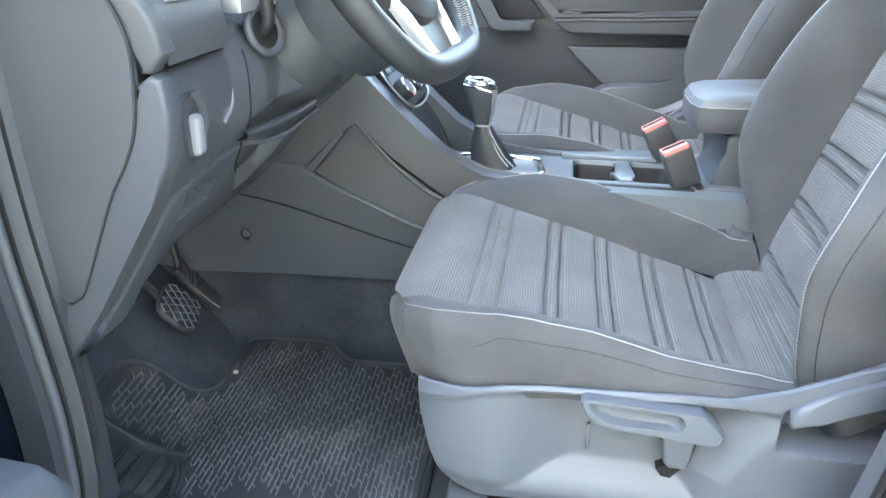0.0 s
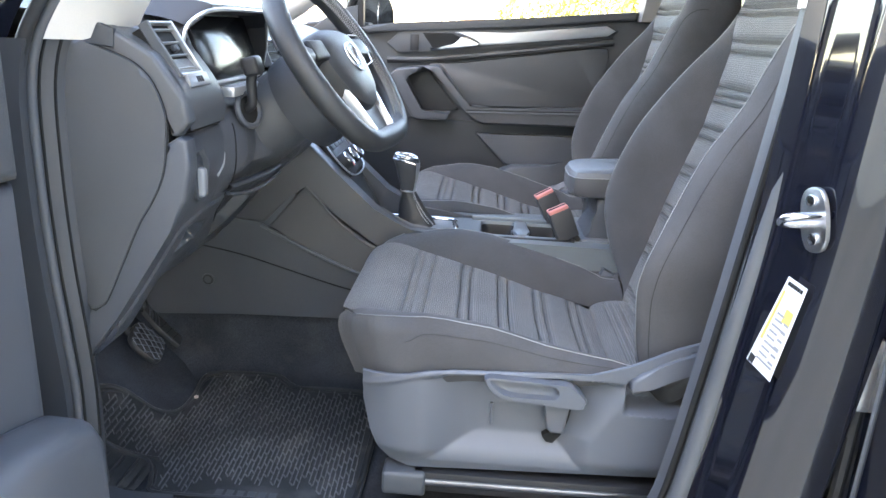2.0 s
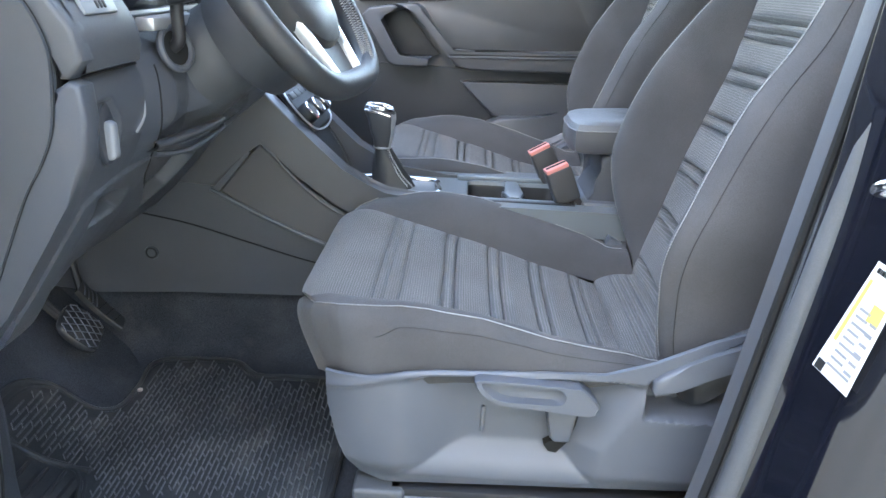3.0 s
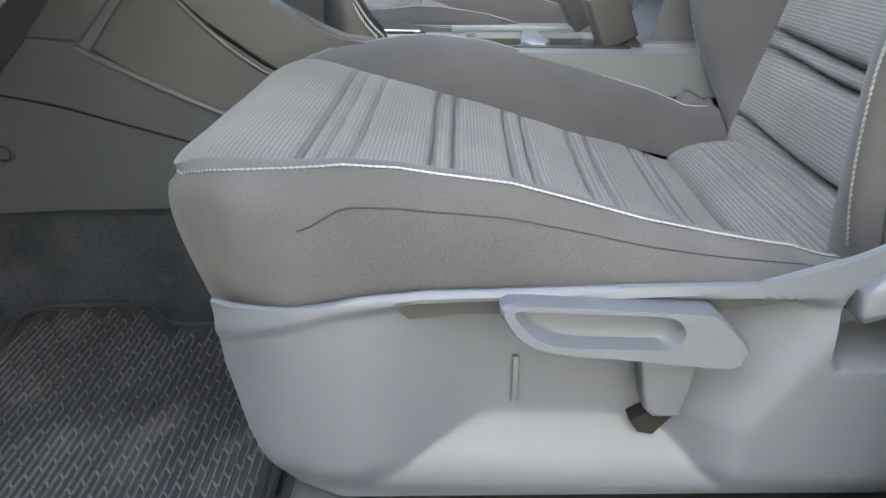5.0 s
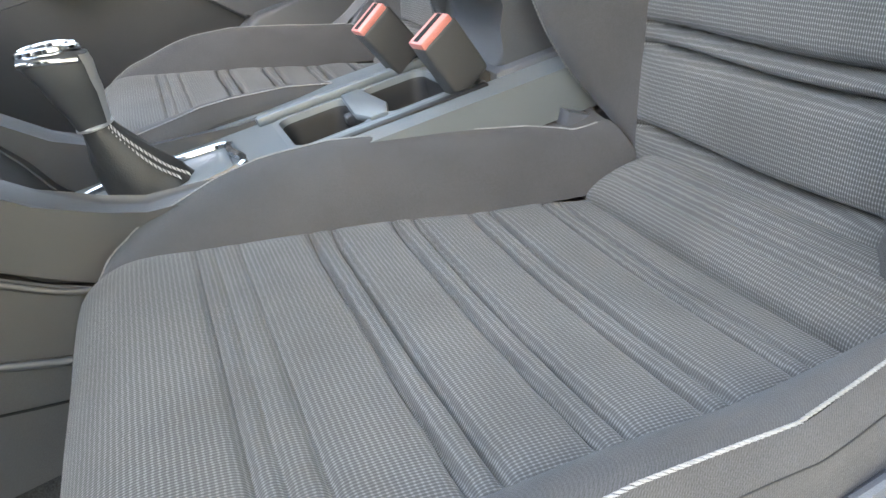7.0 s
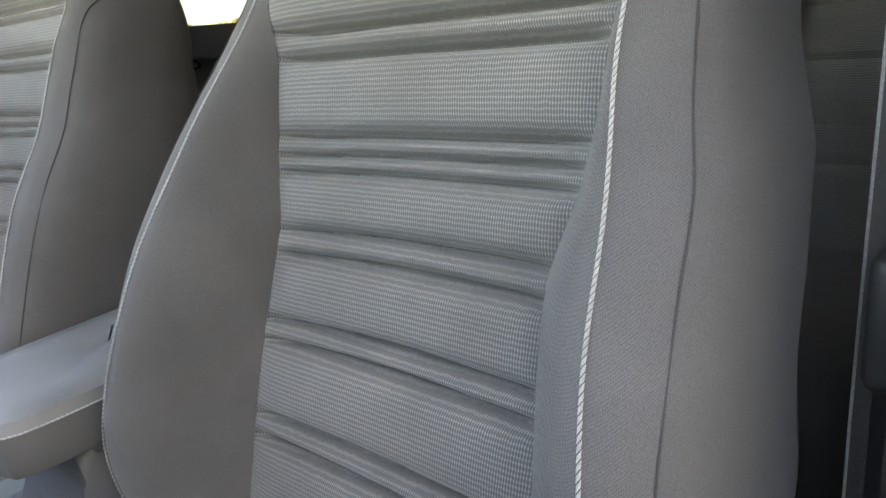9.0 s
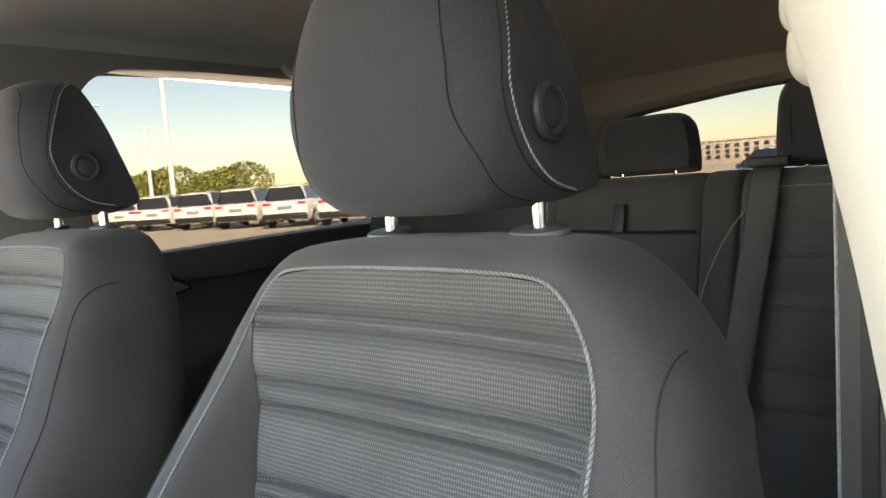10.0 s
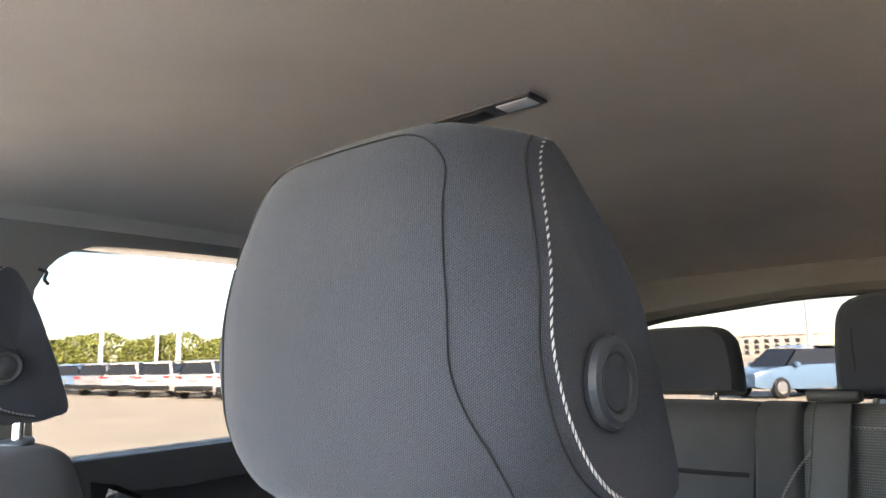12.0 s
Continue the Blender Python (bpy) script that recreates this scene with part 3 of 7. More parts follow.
def add_headrest(seat, dz=0.0):
    def sec(y, q):
        mix = [(a[0] + (b[0] - a[0]) * q, a[1] + (b[1] - a[1]) * q) for a, b in zip(H_FRONT, H_SIDE)]
        return [(x, y * head_taper(z), z + dz - BASE) for x, z in mix]
    half = [(.001, 0), (.03, .01), (.055, .05), (.07, .13), (.082, .26), (.091, .42), (.098, .60), (.103, .80), (.106, 1.0)]
    def rounded(y, q, f):
        r = np.array(sec(y, q))
        c = r.mean(axis=0)
        return [tuple(c * (1 - f) + p * f) for p in r]
    rows = [sec(-y, q) for y, q in half[::-1]] + [sec(y, q) for y, q in half[:-2]]
    rows += [rounded(y, q, f) for y, q, f in ((.100, .66, .992), (.106, .80, .965), (.110, .92, .92), (.1125, 1.0, .85))]
    bm = loft(rows, close_v=True)
    head = part("headrest", bm, "cloth_head", seat, "dark cloth headrest with stitched edges")
    for side in (-1, 1):
        ring1 = sec(side * .106, 1.0) if side < 0 else rounded(.1125, 1.0, .85)
        c = np.mean(ring1, axis=0)
        rows = [[tuple(np.array(p) * (1 - f) + (c + (0, side * d, 0)) * f) for p in ring1] for f, d in ((0, 0), (.06, .0005), (.4, .003), (.98, .004))]
        part("side_panel", loft(rows, close_v=True), "cloth_head", head)
        front = [ring1[(i - 3) % 64] for i in range(0, 33)]
        part("stitching", stitches([(p[0] - .001, p[1] + side * .001, p[2]) for p in curve(front, 60)], .0042, .00062, up=(0, side, 0), fill=.66), "bright_thread", head, "light grey stitching")
        if side > 0:
            continue
        def skin(k, y):
            q = float(np.interp(abs(y), [h[0] for h in half], [h[1] for h in half]))
            i, f = int(k), k - int(k)
            a = np.array(H_FRONT[i]) * (1 - f) + np.array(H_FRONT[i + 1]) * f
            b = np.array(H_SIDE[i]) * (1 - f) + np.array(H_SIDE[i + 1]) * f
            x, z = a + (b - a) * q
            return (x + .008 * (x - .49), y * head_taper(z), z + .006 * (z - 1.43) + dz - BASE)
        rise = [(k, -(.0755 + .004 * ramp01(H_FRONT[k][1], 1.44, 1.515) + .012 * ramp01(H_FRONT[k][1], 1.41, 1.35))) for k in range(1, 25)]
        over = [(26, -.079), (27.2, -.075), (28.2, -.068), (28.8, -.058)]
        across = [(29.0, y) for y in np.linspace(-.048, .048, 9)]
        down = [(k, -y) for k, y in (rise + over)[::-1]]
        part("seam", tube(curve([skin(k, y) for k, y in rise + over + across + down], 160), .00045, 6), "seam", head, "dark sewn seam")
        edge = [sec(-.1035, .833)[(i - 3) % 64] for i in range(0, 33)]
        part("seam", tube(curve([(p[0] - .0002, p[1] - .0002, p[2]) for p in edge], 60), .0006, 6), "seam", head, "dark sewn seam")
    bx, bz = .501, 1.402 + dz - BASE
    btn = part("button_ring", ring((bx, -.1095, bz), (0, -1, 0), .0158, .0040, 36), "pillar", head, "black plastic release button")
    part("button", disc((bx, -.1095, bz), (0, -1, 0), .0122, .006, 32, .002), "pillar", btn)
    for side in (-1, 1):
        part("headrest_post", tube([(.530, side * .076 - .003, 1.29 - BASE), (.530, side * .076 - .003, 1.375 + dz - BASE)], .0062, 14), "chrome", seat, "polished chrome post")
        g = disc((.527, side * .076 - .003, 1.3180 - BASE), (-.10, 0, 1), .0245, .008, 28, .004)
        bmesh.ops.scale(g, vec=(.75, 1.0, 1), space=Matrix.Translation((-.530, -side * .076, 0)), verts=g.verts)
        part("post_grommet", g, "shield", seat, "grey plastic grommet")


SH_TOP = [(-.187, .673), (-.172, .673), (-.131, .676), (-.085, .687), (-.043, .692), (.10, .698), (.17, .700), (.226, .720), (.293, .755), (.36, .780)]
SH_BOT = [(-.190, .655), (-.188, .622), (-.174, .566), (-.160, .538), (-.140, .515), (-.109, .505), (.107, .513), (.274, .521), (.36, .526)]
SH_RIDGE = [(-.19, .650), (-.153, .661), (-.10, .680), (-.053, .686), (.05, .690), (.138, .690), (.20, .690), (.36, .690)]


def shield_depth(x, z):
    """How far the seat's side shield stands out at a place."""
    d = 0.0
    rid = interp(x, SH_RIDGE)
    d -= .0012 * ramp01(z, rid - .002, rid + .010) * (1 - ramp01(x, .10, .25))
    d += .0030 * math.exp(-((z - rid) / .006) ** 2) * (1 - ramp01(x, .06, .20))
    left = ramp01(x, -.100, .012)
    right = ramp01(.186 + .55 * max(0, z - .585) - x, 0, .072)
    low = .5 * ramp01(z, .515, .580) + .5 * min(max((z - .524) / .048, 0), 1)
    d -= .036 * min(left, right, low) * (1 - ramp01(z, rid - .012, rid + .002))
    cut = .698 + (x - .235) * .60
    rec = ramp01(x, .224, .236) * ramp01(z, .638, .650) * (1 - ramp01(z, cut - .006, cut + .004))
    d -= .042 * rec
    d += .003 * math.exp(-((x - .30) / .10) ** 2) * ramp01(z, .60, .645) * (1 - rec)
    d -= .034 * min(max((-.085 - x) / .105, 0), 1) ** 2.2 * (.45 + .55 * ramp01(z, .72, .60))
    d -= .016 * ramp01(z, .548, .505)
    return d


def add_shield(seat, side):
    rows = []
    for x in np.linspace(-.187, .36, 190):
        zb, zt = interp(x, SH_BOT), interp(x, SH_TOP)
        back = shield_depth(x, zt)
        col = [(x, side * (.254 + back), zt - .014 - BASE), (x, side * (.2645 + back), zt - BASE + .0005), (x, side * (.2675 + back), zt - BASE + .0012)]
        for t in np.linspace(1, 0, 64):
            z = zb + (zt - zb) * t
            col.append((x, side * (.270 + shield_depth(x, z)), z - BASE))
        col.append((x, side * .235, zb - .004 - BASE))
        rows.append(col)
    sh = part("side_shield", loft(rows), "shield", seat, "grey moulded plastic seat side shield")
    # height lever with a scooped grip
    out = curve([(.006, .690), (.017, .6935), (.076, .6915), (.128, .6885), (.142, .686), (.164, .664), (.163, .658), (.155, .6485), (.091, .654), (.038, .659), (.020, .667), (.010, .679)], 64, True)
    scoop = curve([(.015, .6885), (.022, .6895), (.066, .688), (.106, .6865), (.117, .683), (.122, .674), (.118, .665), (.108, .6625), (.076, .663), (.046, .664), (.031, .669), (.019, .680)], 64, True)
    cen, mid = np.array((.082, .672)), np.array((.070, .676))
    rows = [[(cen[0] + (p[0] - cen[0]) * f, side * y, cen[1] + (p[1] - cen[1]) * f - BASE) for p in out] for f, y in ((.94, .246), (1.0, .272), (1.0, .281), (.985, .2850), (.965, .2865))]
    rows += [[(mid[0] + (p[0] - mid[0]) * f, side * y, mid[1] + (p[1] - mid[1]) * f - BASE) for p in scoop] for f, y in ((1.0, .2866), (.975, .2850), (.93, .2800), (.80, .2755), (.5, .2740))]
    bm = loft(rows, close_v=True)
    bm.verts.ensure_lookup_table()
    bm.faces.new([bm.verts[len(bm.verts) - 64 + i] for i in range(64)])
    lever = part("height_lever", bm, "shield", sh, "grey plastic height lever with a scooped grip")
    part("lever_stem", prism([(.100, .656 - BASE), (.111, .596 - BASE), (.118, .590 - BASE), (.138, .590 - BASE), (.146, .656 - BASE)], "y", side * .236, side * .262, .004, seg=3), "shield", lever)
    part("lever_slot", prism([(.106, .576 - BASE), (.113, .566 - BASE), (.124, .564 - BASE), (.136, .580 - BASE), (.146, .610 - BASE), (.150, .640 - BASE), (.142, .640 - BASE), (.130, .592 - BASE)], "y", side * .225, side * .2475), "dark", sh, "slot behind the lever, its shade painted near black")
    part("moulded_rib", rbox(.020, .025, min(side * .232, side * .2385), max(side * .232, side * .2385), .584 - BASE, .624 - BASE, .0015), "shield", sh)
    # recliner handle in its recess
    hp = [(.229, .699), (.229, .684), (.234, .677), (.262, .690), (.289, .705), (.325, .722), (.37, .742), (.37, .770), (.330, .755), (.295, .741), (.268, .727), (.240, .710)]
    part("recliner_handle", prism([(a, b - BASE) for a, b in hp], "y", side * .250, side * .281, .006, seg=3), "shield", sh, "grey plastic recliner handle")
    dish = curve([(.237, .672), (.262, .671), (.280, .655), (.298, .652), (.318, .664), (.345, .690), (.35, .725), (.300, .705), (.255, .684)], 48, True)
    dc = np.array((.300, .685))
    rows = [[(dc[0] + (p[0] - dc[0]) * f, side * y, dc[1] + (p[1] - dc[1]) * f - BASE) for p in dish] for f, y in ((1.03, .226), (1.0, .246), (.96, .250), (.90, .247), (.74, .238), (.4, .232), (.02, .231))]
    part("recliner_dish", loft(rows, close_v=True), "pillar", sh, "dished plastic pocket under the recliner handle")


def add_rail(seat, side):
    y0, y1 = sorted((side * .225, side * .262))
    part("seat_rail", rbox(-.10, .44, y0, y1, .463 - BASE, .500 - BASE, .004), "black", seat, "black steel seat rail")
    y0, y1 = sorted((side * .258, side * .266))
    part("rail_runner", rbox(-.08, .44, y0, y1, .478 - BASE, .489 - BASE, .003), "steel", seat, "bright worn steel runner")
    y0, y1 = sorted((side * .222, side * .270))
    part("rail_cap", rbox(-.150, -.078, y0, y1, .458 - BASE, .500 - BASE, .006, 3), "sealgrey", seat, "scuffed grey plastic rail end cap")


def front_seat(name, dx, cy, side, label, lift=0.0):
    seat = thing(name, (dx, cy, BASE + lift), label, "car seat", "front seats")
    add_cushion(seat)
    add_backrest(seat)
    add_headrest(seat)
    add_shield(seat, side)
    for s in (-1, 1):
        add_rail(seat, s)
    # underframe between the rails
    part("seat_frame", rbox(-.14, .34, -.205, .205, .50 - BASE, .628 - BASE, .02), "black", seat, "dark steel seat frame")
    return seat


front_seat("driver_seat", 0, -.36, -1, "dark grey cloth driver seat with light stitched piping on floor rails")
front_seat("passenger_seat", .01, .36, 1, "dark grey cloth passenger seat with light stitched piping", .014)


# ---- car floor, carpet and sills ----
solid("floor", rbox(-1.15, 2.25, -.70, .70, .36, .395, 0), "carpet", "black needle-felt carpet floor of the car", "car floor", kind="structure")
TOE = curve([(-.58, .3925), (-.62, .394), (-.66, .403), (-.70, .424), (-.75, .457), (-.82, .515), (-.90, .585), (-.98, .70), (-1.02, .80)], 40)


def toe_rise(x):
    """How far the floor has risen towards the bulkhead."""
    return float(np.interp(x, TOE[::-1, 0], TOE[::-1, 1])) - .3925


rows = []
for x, z in TOE:
    rows.append([(x, y, z + .010 * noise.noise((x * 5, y * 5, 2.0))) for y in np.linspace(-.70, .70, 40)])
solid("carpet_toe_board", loft(rows), "carpet", "black carpet rising to the bulkhead", "carpet", kind="structure")
# carpet at the tunnel's flank and in front of the seat
rows = []
for y, z in curve([(-.30, .394), (-.17, .397), (-.125, .43), (-.108, .52), (-.10, .60)], 14):
    rows.append([(x, y, z) for x in np.linspace(-.98, .5, 30)])
solid("carpet_tunnel", loft(rows), "carpet", "black carpet up the flank of the tunnel", "carpet", kind="structure")
solid("sill_trim", prism(curve([(-.735, .36), (-.735, .425), (-.705, .445), (-.66, .44), (-.635, .415), (-.63, .36)], 24), "x", -.70, .36), "lower", "grey plastic door sill trim", "sill trim", kind="structure")
solid("sill_outer", prism(curve([(-.86, .30), (-.865, .40), (-.84, .43), (-.76, .435), (-.735, .42), (-.735, .30)], 24), "x", -.74, .50), "paint", "black painted outer sill", "car sill", kind="structure")
solid("sill_plate", prism([(-.735, .428), (-.70, .449), (-.695, .4495), (-.732, .43)], "x", -.40, .30), "black", "black scuff plate on the sill", "scuff plate", kind="structure")

# ---- rubber floor mat with a raised lattice ----
mat_line = [(-.757, -.455), (-.760, -.405), (-.749, -.370), (-.725, -.352), (-.692, -.353), (-.644, -.359), (-.614, -.340), (-.610, -.272), (-.618, -.200), (-.600, -.168), (-.535, -.158),
            (-.455, -.162), (-.405, -.205), (-.345, -.206), (-.275, -.206), (-.215, -.22), (-.20, -.30), (-.197, -.45), (-.198, -.585), (-.215, -.604), (-.40, -.604), (-.545, -.606),
            (-.566, -.580), (-.582, -.540), (-.615, -.508), (-.679, -.503), (-.726, -.496)]
mat_out = curve(mat_line, 150, True)
floor_mat = thing("floor_mat", (-.45, -.40, .395), "black rubber floor mat with a raised lattice and dust", "floor mat")


def mat_bm(outline, z0, z1, r):
    return prism([(x + .45, y + .40) for x, y in outline], "z", z0 - .395, z1 - .395, r)


def follow_floor(bm, cuts=0):
    """Bends what lies on the floor up the toe board."""
    for k in range(cuts):
        bmesh.ops.bisect_plane(bm, geom=bm.verts[:] + bm.edges[:] + bm.faces[:], plane_co=(-.17 - .014 * k, 0, 0), plane_no=(1, 0, 0))
    for v in bm.verts:
        v.co.z += toe_rise(v.co.x - .45)
    return bm


part("mat_sheet", follow_floor(mat_bm(mat_out, .395, .4045, .002), 11), "mat", floor_mat)
part("raised_rim", follow_floor(tube([(x + .45, y + .40, .0125) for x, y in mat_out], .0042, 6, True)), "mat", floor_mat)
inner_rim = [(x + (-.45 - x) * .035, y + (-.40 - y) * .05) for x, y in mat_out]
part("inner_rim", follow_floor(tube([(x + .45, y + .40, .0100) for x, y in inner_rim], .0020, 6, True)), "mat", floor_mat)


def inside(x, y, poly):
    hit = False
    for (xa, ya), (xb, yb) in zip(poly, np.roll(poly, -1, axis=0)):
        if (ya > y) != (yb > y) and x < (xb - xa) * (y - ya) / (yb - ya) + xa:
            hit = not hit
    return hit


shrunk = np.array(inner_rim)
cen = shrunk.mean(axis=0)
bm = bmesh.new()


def rib(bm, x, y, lx, ly, ang, h=.0042):
    ca, sa = math.cos(ang), math.sin(ang)
    lo, hi = [], []
    for dx, dy in ((-lx, -ly), (lx, -ly), (lx, ly), (-lx, ly)):
        for lst, f, z in ((lo, 1.0, .0088), (hi, .72, .0088 + h)):
            ex, ey = dx if lx > ly else dx * f, dy if ly > lx else dy * f
            lst.append(bm.verts.new((x + ca * ex - sa * ey + .45, y + sa * ex + ca * ey + .40, z)))
    bm.faces.new(hi)
    for i in range(4):
        bm.faces.new((lo[i], lo[(i + 1) % 4], hi[(i + 1) % 4], hi[i]))


D1, D2 = radians(-88), radians(-50)             # fine ribs, and the long lines that cross them
E1, E2 = np.array((math.cos(D1), math.sin(D1))), np.array((math.cos(D2), math.sin(D2)))


def on_mat(p, m=.010):
    return all(inside(p[0] + a, p[1] + b, shrunk) for a, b in ((0, 0), (m, 0), (-m, 0), (0, m), (0, -m))) and not (-.49 < p[0] < -.27 and p[1] < -.555)


for i in range(-44, 45):
    for j in range(-18, 19):
        base = cen + E2 * i * .0140 + E1 * j * .046
        shift = .023 * (i % 2)
        for off, ang, half in ((0, D1, .0205), (shift, D2, .0066)):
            p = base + E1 * (off if off else (.023 if ang == D1 else 0))
            if ang == D2:
                p = p + E2 * .0070
            if on_mat(p):
                rib(bm, p[0], p[1], half, .0011, ang, .0034)
tread = part("raised_lattice", follow_floor(bm), "lattice", floor_mat, smooth=False)
tread["kind"] = "stuff"
plate = part("badge_plate", prism(curve([(-.02, -.20), (0, -.185), (.04, -.168), (.12, -.168), (.155, -.185), (.17, -.20)], 30), "z", .008, .0125, .001), "mat", floor_mat, "smooth raised badge plate")
for k in range(6):
    x = .025 + .019 * k
    part("badge_mark", rbox(x - .02, x - .007, -.199, -.184, .0122, .0135, .0005, 1), "sealgrey", plate)
solid("pebble", disc((-.601, -.285, .409), (0, 0, 1), .005, .004, 8, .001), "grit", "small pale pebble lying on the rubber mat", "pebble")
foot = thing("footrest", (-.66, -.56, .395), "worn black rubber footrest beside the pedals", "footrest")
pad_rows = []
for t in np.linspace(0, 1, 24):
    x = -.580 - .24 * t
    pad_rows.append([(x + .66, y + .56, toe_rise(x) + .014 + .004 * math.sin(t * 60) * (abs(y + .57) < .05) + .035 * ramp01(y, -.60, -.655)) for y in np.linspace(-.66, -.515 + .02 * t, 10)])
pad = part("pad", loft(pad_rows), "mat", foot, "scuffed rubber pad")
for k in range(7):
    x = -.612 - .028 * k
    z = toe_rise(x) + .0175
    part("ridge", tube([(x + .66, -.075, z), (x + .66, .034, z)], .0035, 6), "mat", pad)
part("pad_edge", tube([(r[-1][0], r[-1][1], r[-1][2]) for r in pad_rows], .005, 8), "mat", foot)

# ---- pedals ----


def pad_rim(t, w, h):
    """A softly squared pad outline, arched at the top."""
    c, d = math.cos(t), math.sin(t)
    return (w / 2 * math.copysign(abs(c) ** .55, c) * (1 - .10 * max(0, d)), h / 2 * math.copysign(abs(d) ** .6, d))


def brake(c, lean, yaw, roll, w, h):
    ob = thing("brake_pedal", c, "worn black rubber brake pedal with crossed grip ribs", "pedal")
    m = Euler((0, radians(lean), radians(yaw))).to_matrix().to_4x4() @ Matrix.Rotation(radians(roll), 4, "X")
    turn = np.linspace(0, 2 * math.pi, 40, endpoint=False)
    rows = [[tuple(m @ Vector((x, pad_rim(t, w, h)[0] * f, pad_rim(t, w, h)[1] * f))) for t in turn] for f, x in ((.6, -.010), (.96, -.009), (1, -.005), (1, .001), (.97, .004), (.6, .0065), (.02, .0075))]
    part("pad", loft(rows, close_v=True), "mat", ob)
    for sgn in (-1, 1):
        for k in range(-3, 4):
            seg = []
            for t in np.linspace(-.09, .09, 60):
                y, z = k * .0225 + t * .66, sgn * t * .75
                if (abs(y) / (w / 2 - .002)) ** 3.4 + (abs(z) / (h / 2 - .002)) ** 3.4 < 1:
                    seg.append(tuple(m @ Vector((.0078 - .0035 * max(abs(y) / w, abs(z) / h) * 1.6, y, z))))
            if len(seg) > 4:
                part("grip_rib", tube(seg, .0015, 5), "shield", ob, "worn light rib")
    part("arm", tube([tuple(m @ Vector((-.008, 0, h * .3))), (-.06, -.005, h * .55), (-.14, -.01, .22)], .009, 8), "black", ob)


def throttle(c, lean, yaw, roll, w, h):
    ob = thing("throttle_pedal", c, "black rubber throttle pedal with slanting ribs beside the brake", "pedal")
    m = Euler((0, radians(lean), radians(yaw))).to_matrix().to_4x4() @ Matrix.Rotation(radians(roll), 4, "X")

    def skin(u, v, lift=0.0):
        """u across from -1 to 1, v along from 0 at the foot to 1 at the top."""
        wide = w / 2 * (1.12 - .30 * v)
        return tuple(m @ Vector((.016 * (v - .4) ** 2 * 2 + lift - .003 * u * u, u * wide + .010 * math.sin(v * 2.6), h * (v - .5))))
    rows = [[skin(-1, v, -.010), skin(-1.02, v, -.002)] + [skin(u, v) for u in np.linspace(-.95, .95, 9)] + [skin(1.02, v, -.002), skin(1, v, -.010)] for v in np.linspace(0, 1, 16)]
    part("blade", loft(rows, close_v=True), "mat", ob)
    for v in (.60, .70, .80, .90):
        part("grip_rib", tube([skin(u, v + .06 * u, .0012) for u in np.linspace(-.85, .85, 9)], .0013, 5), "shield", ob, "worn light rib")
    for v in (.12, .28, .44):
        part("tread_line", tube([skin(u, v - .07 * u, .0003) for u in np.linspace(-.85, .85, 9)], .0009, 5), "seam", ob)
    part("arm", tube([skin(0, .9, -.010), (-.05, .01, h * .75), (-.12, .02, .22)], .008, 8), "black", ob)


brake((-.725, -.235, .506), -42, 12, 6, .104, .088)
throttle((-.735, -.140, .506), -40, 10, 12, .048, .115)

# ---- dashboard ----
dash = thing("dashboard", (-.60, 0, .70), "charcoal soft-touch dashboard with vents and lower panels", "dashboard")


def at(p):
    return (p[0] + .60, p[1], p[2] - .70)


def dash_loft(profiles, n=40):
    """profiles: (y, [(x, z), ...]) sections across the car, each the same number of points."""
    rows = []
    for y, pr in profiles:
        rows.append([at((x, y, z)) for x, z in curve(pr, n)])
    return loft(rows)


upper_a = [(-1.05, 1.13), (-.90, 1.175), (-.72, 1.195), (-.60, 1.195), (-.515, 1.178), (-.455, 1.140), (-.422, 1.095), (-.416, 1.062), (-.428, 1.042), (-.50, 1.035)]
upper_b = [(-1.05, 1.13), (-.90, 1.18), (-.74, 1.215), (-.62, 1.225), (-.545, 1.215), (-.50, 1.185), (-.475, 1.135), (-.465, 1.09), (-.47, 1.06), (-.52, 1.045)]
upper_c = [(-1.05, 1.13), (-.90, 1.175), (-.74, 1.20), (-.62, 1.205), (-.56, 1.195), (-.525, 1.165), (-.505, 1.12), (-.495, 1.07), (-.50, 1.045), (-.54, 1.03)]
upper_d = [(-1.05, 1.12), (-.90, 1.165), (-.74, 1.185), (-.62, 1.185), (-.545, 1.17), (-.49, 1.14), (-.455, 1.095), (-.445, 1.06), (-.455, 1.035), (-.52, 1.02)]
part("upper_pad", dash_loft([(-.668, upper_a), (-.60, upper_a), (-.54, upper_a), (-.50, upper_b), (-.36, upper_b), (-.22, upper_b), (-.17, upper_c), (.15, upper_c), (.35, upper_d), (.67, upper_d)]), "dash", dash)
# end wrap of the pad seen with the door open, and its textured strip
cap_line = [(-.578, 1.156), (-.512, 1.148), (-.468, 1.124), (-.446, 1.082), (-.444, 1.045), (-.452, .99), (-.470, .95), (-.494, .911), (-.545, .804), (-.560, .787), (-.577, .789), (-.590, .90), (-.590, 1.06)]
wrap = [(-.600, 1.192), (-.515, 1.180), (-.458, 1.146), (-.420, 1.092), (-.414, 1.060), (-.430, 1.041), (-.440, 1.041), (-.444, 1.082), (-.466, 1.126), (-.512, 1.150), (-.580, 1.158), (-.605, 1.16)]
part("end_wrap", prism([(x + .60, z - .70) for x, z in wrap], "y", -.686, -.655, .006, seg=3), "dash", dash)
part("textured_strip", prism([(.024, .456), (.038, .483), (.055, .490), (.095, .477), (.093, .452), (.060, .459)], "y", -.6895, -.68, .002), "pillar", dash, "dark patterned strip")
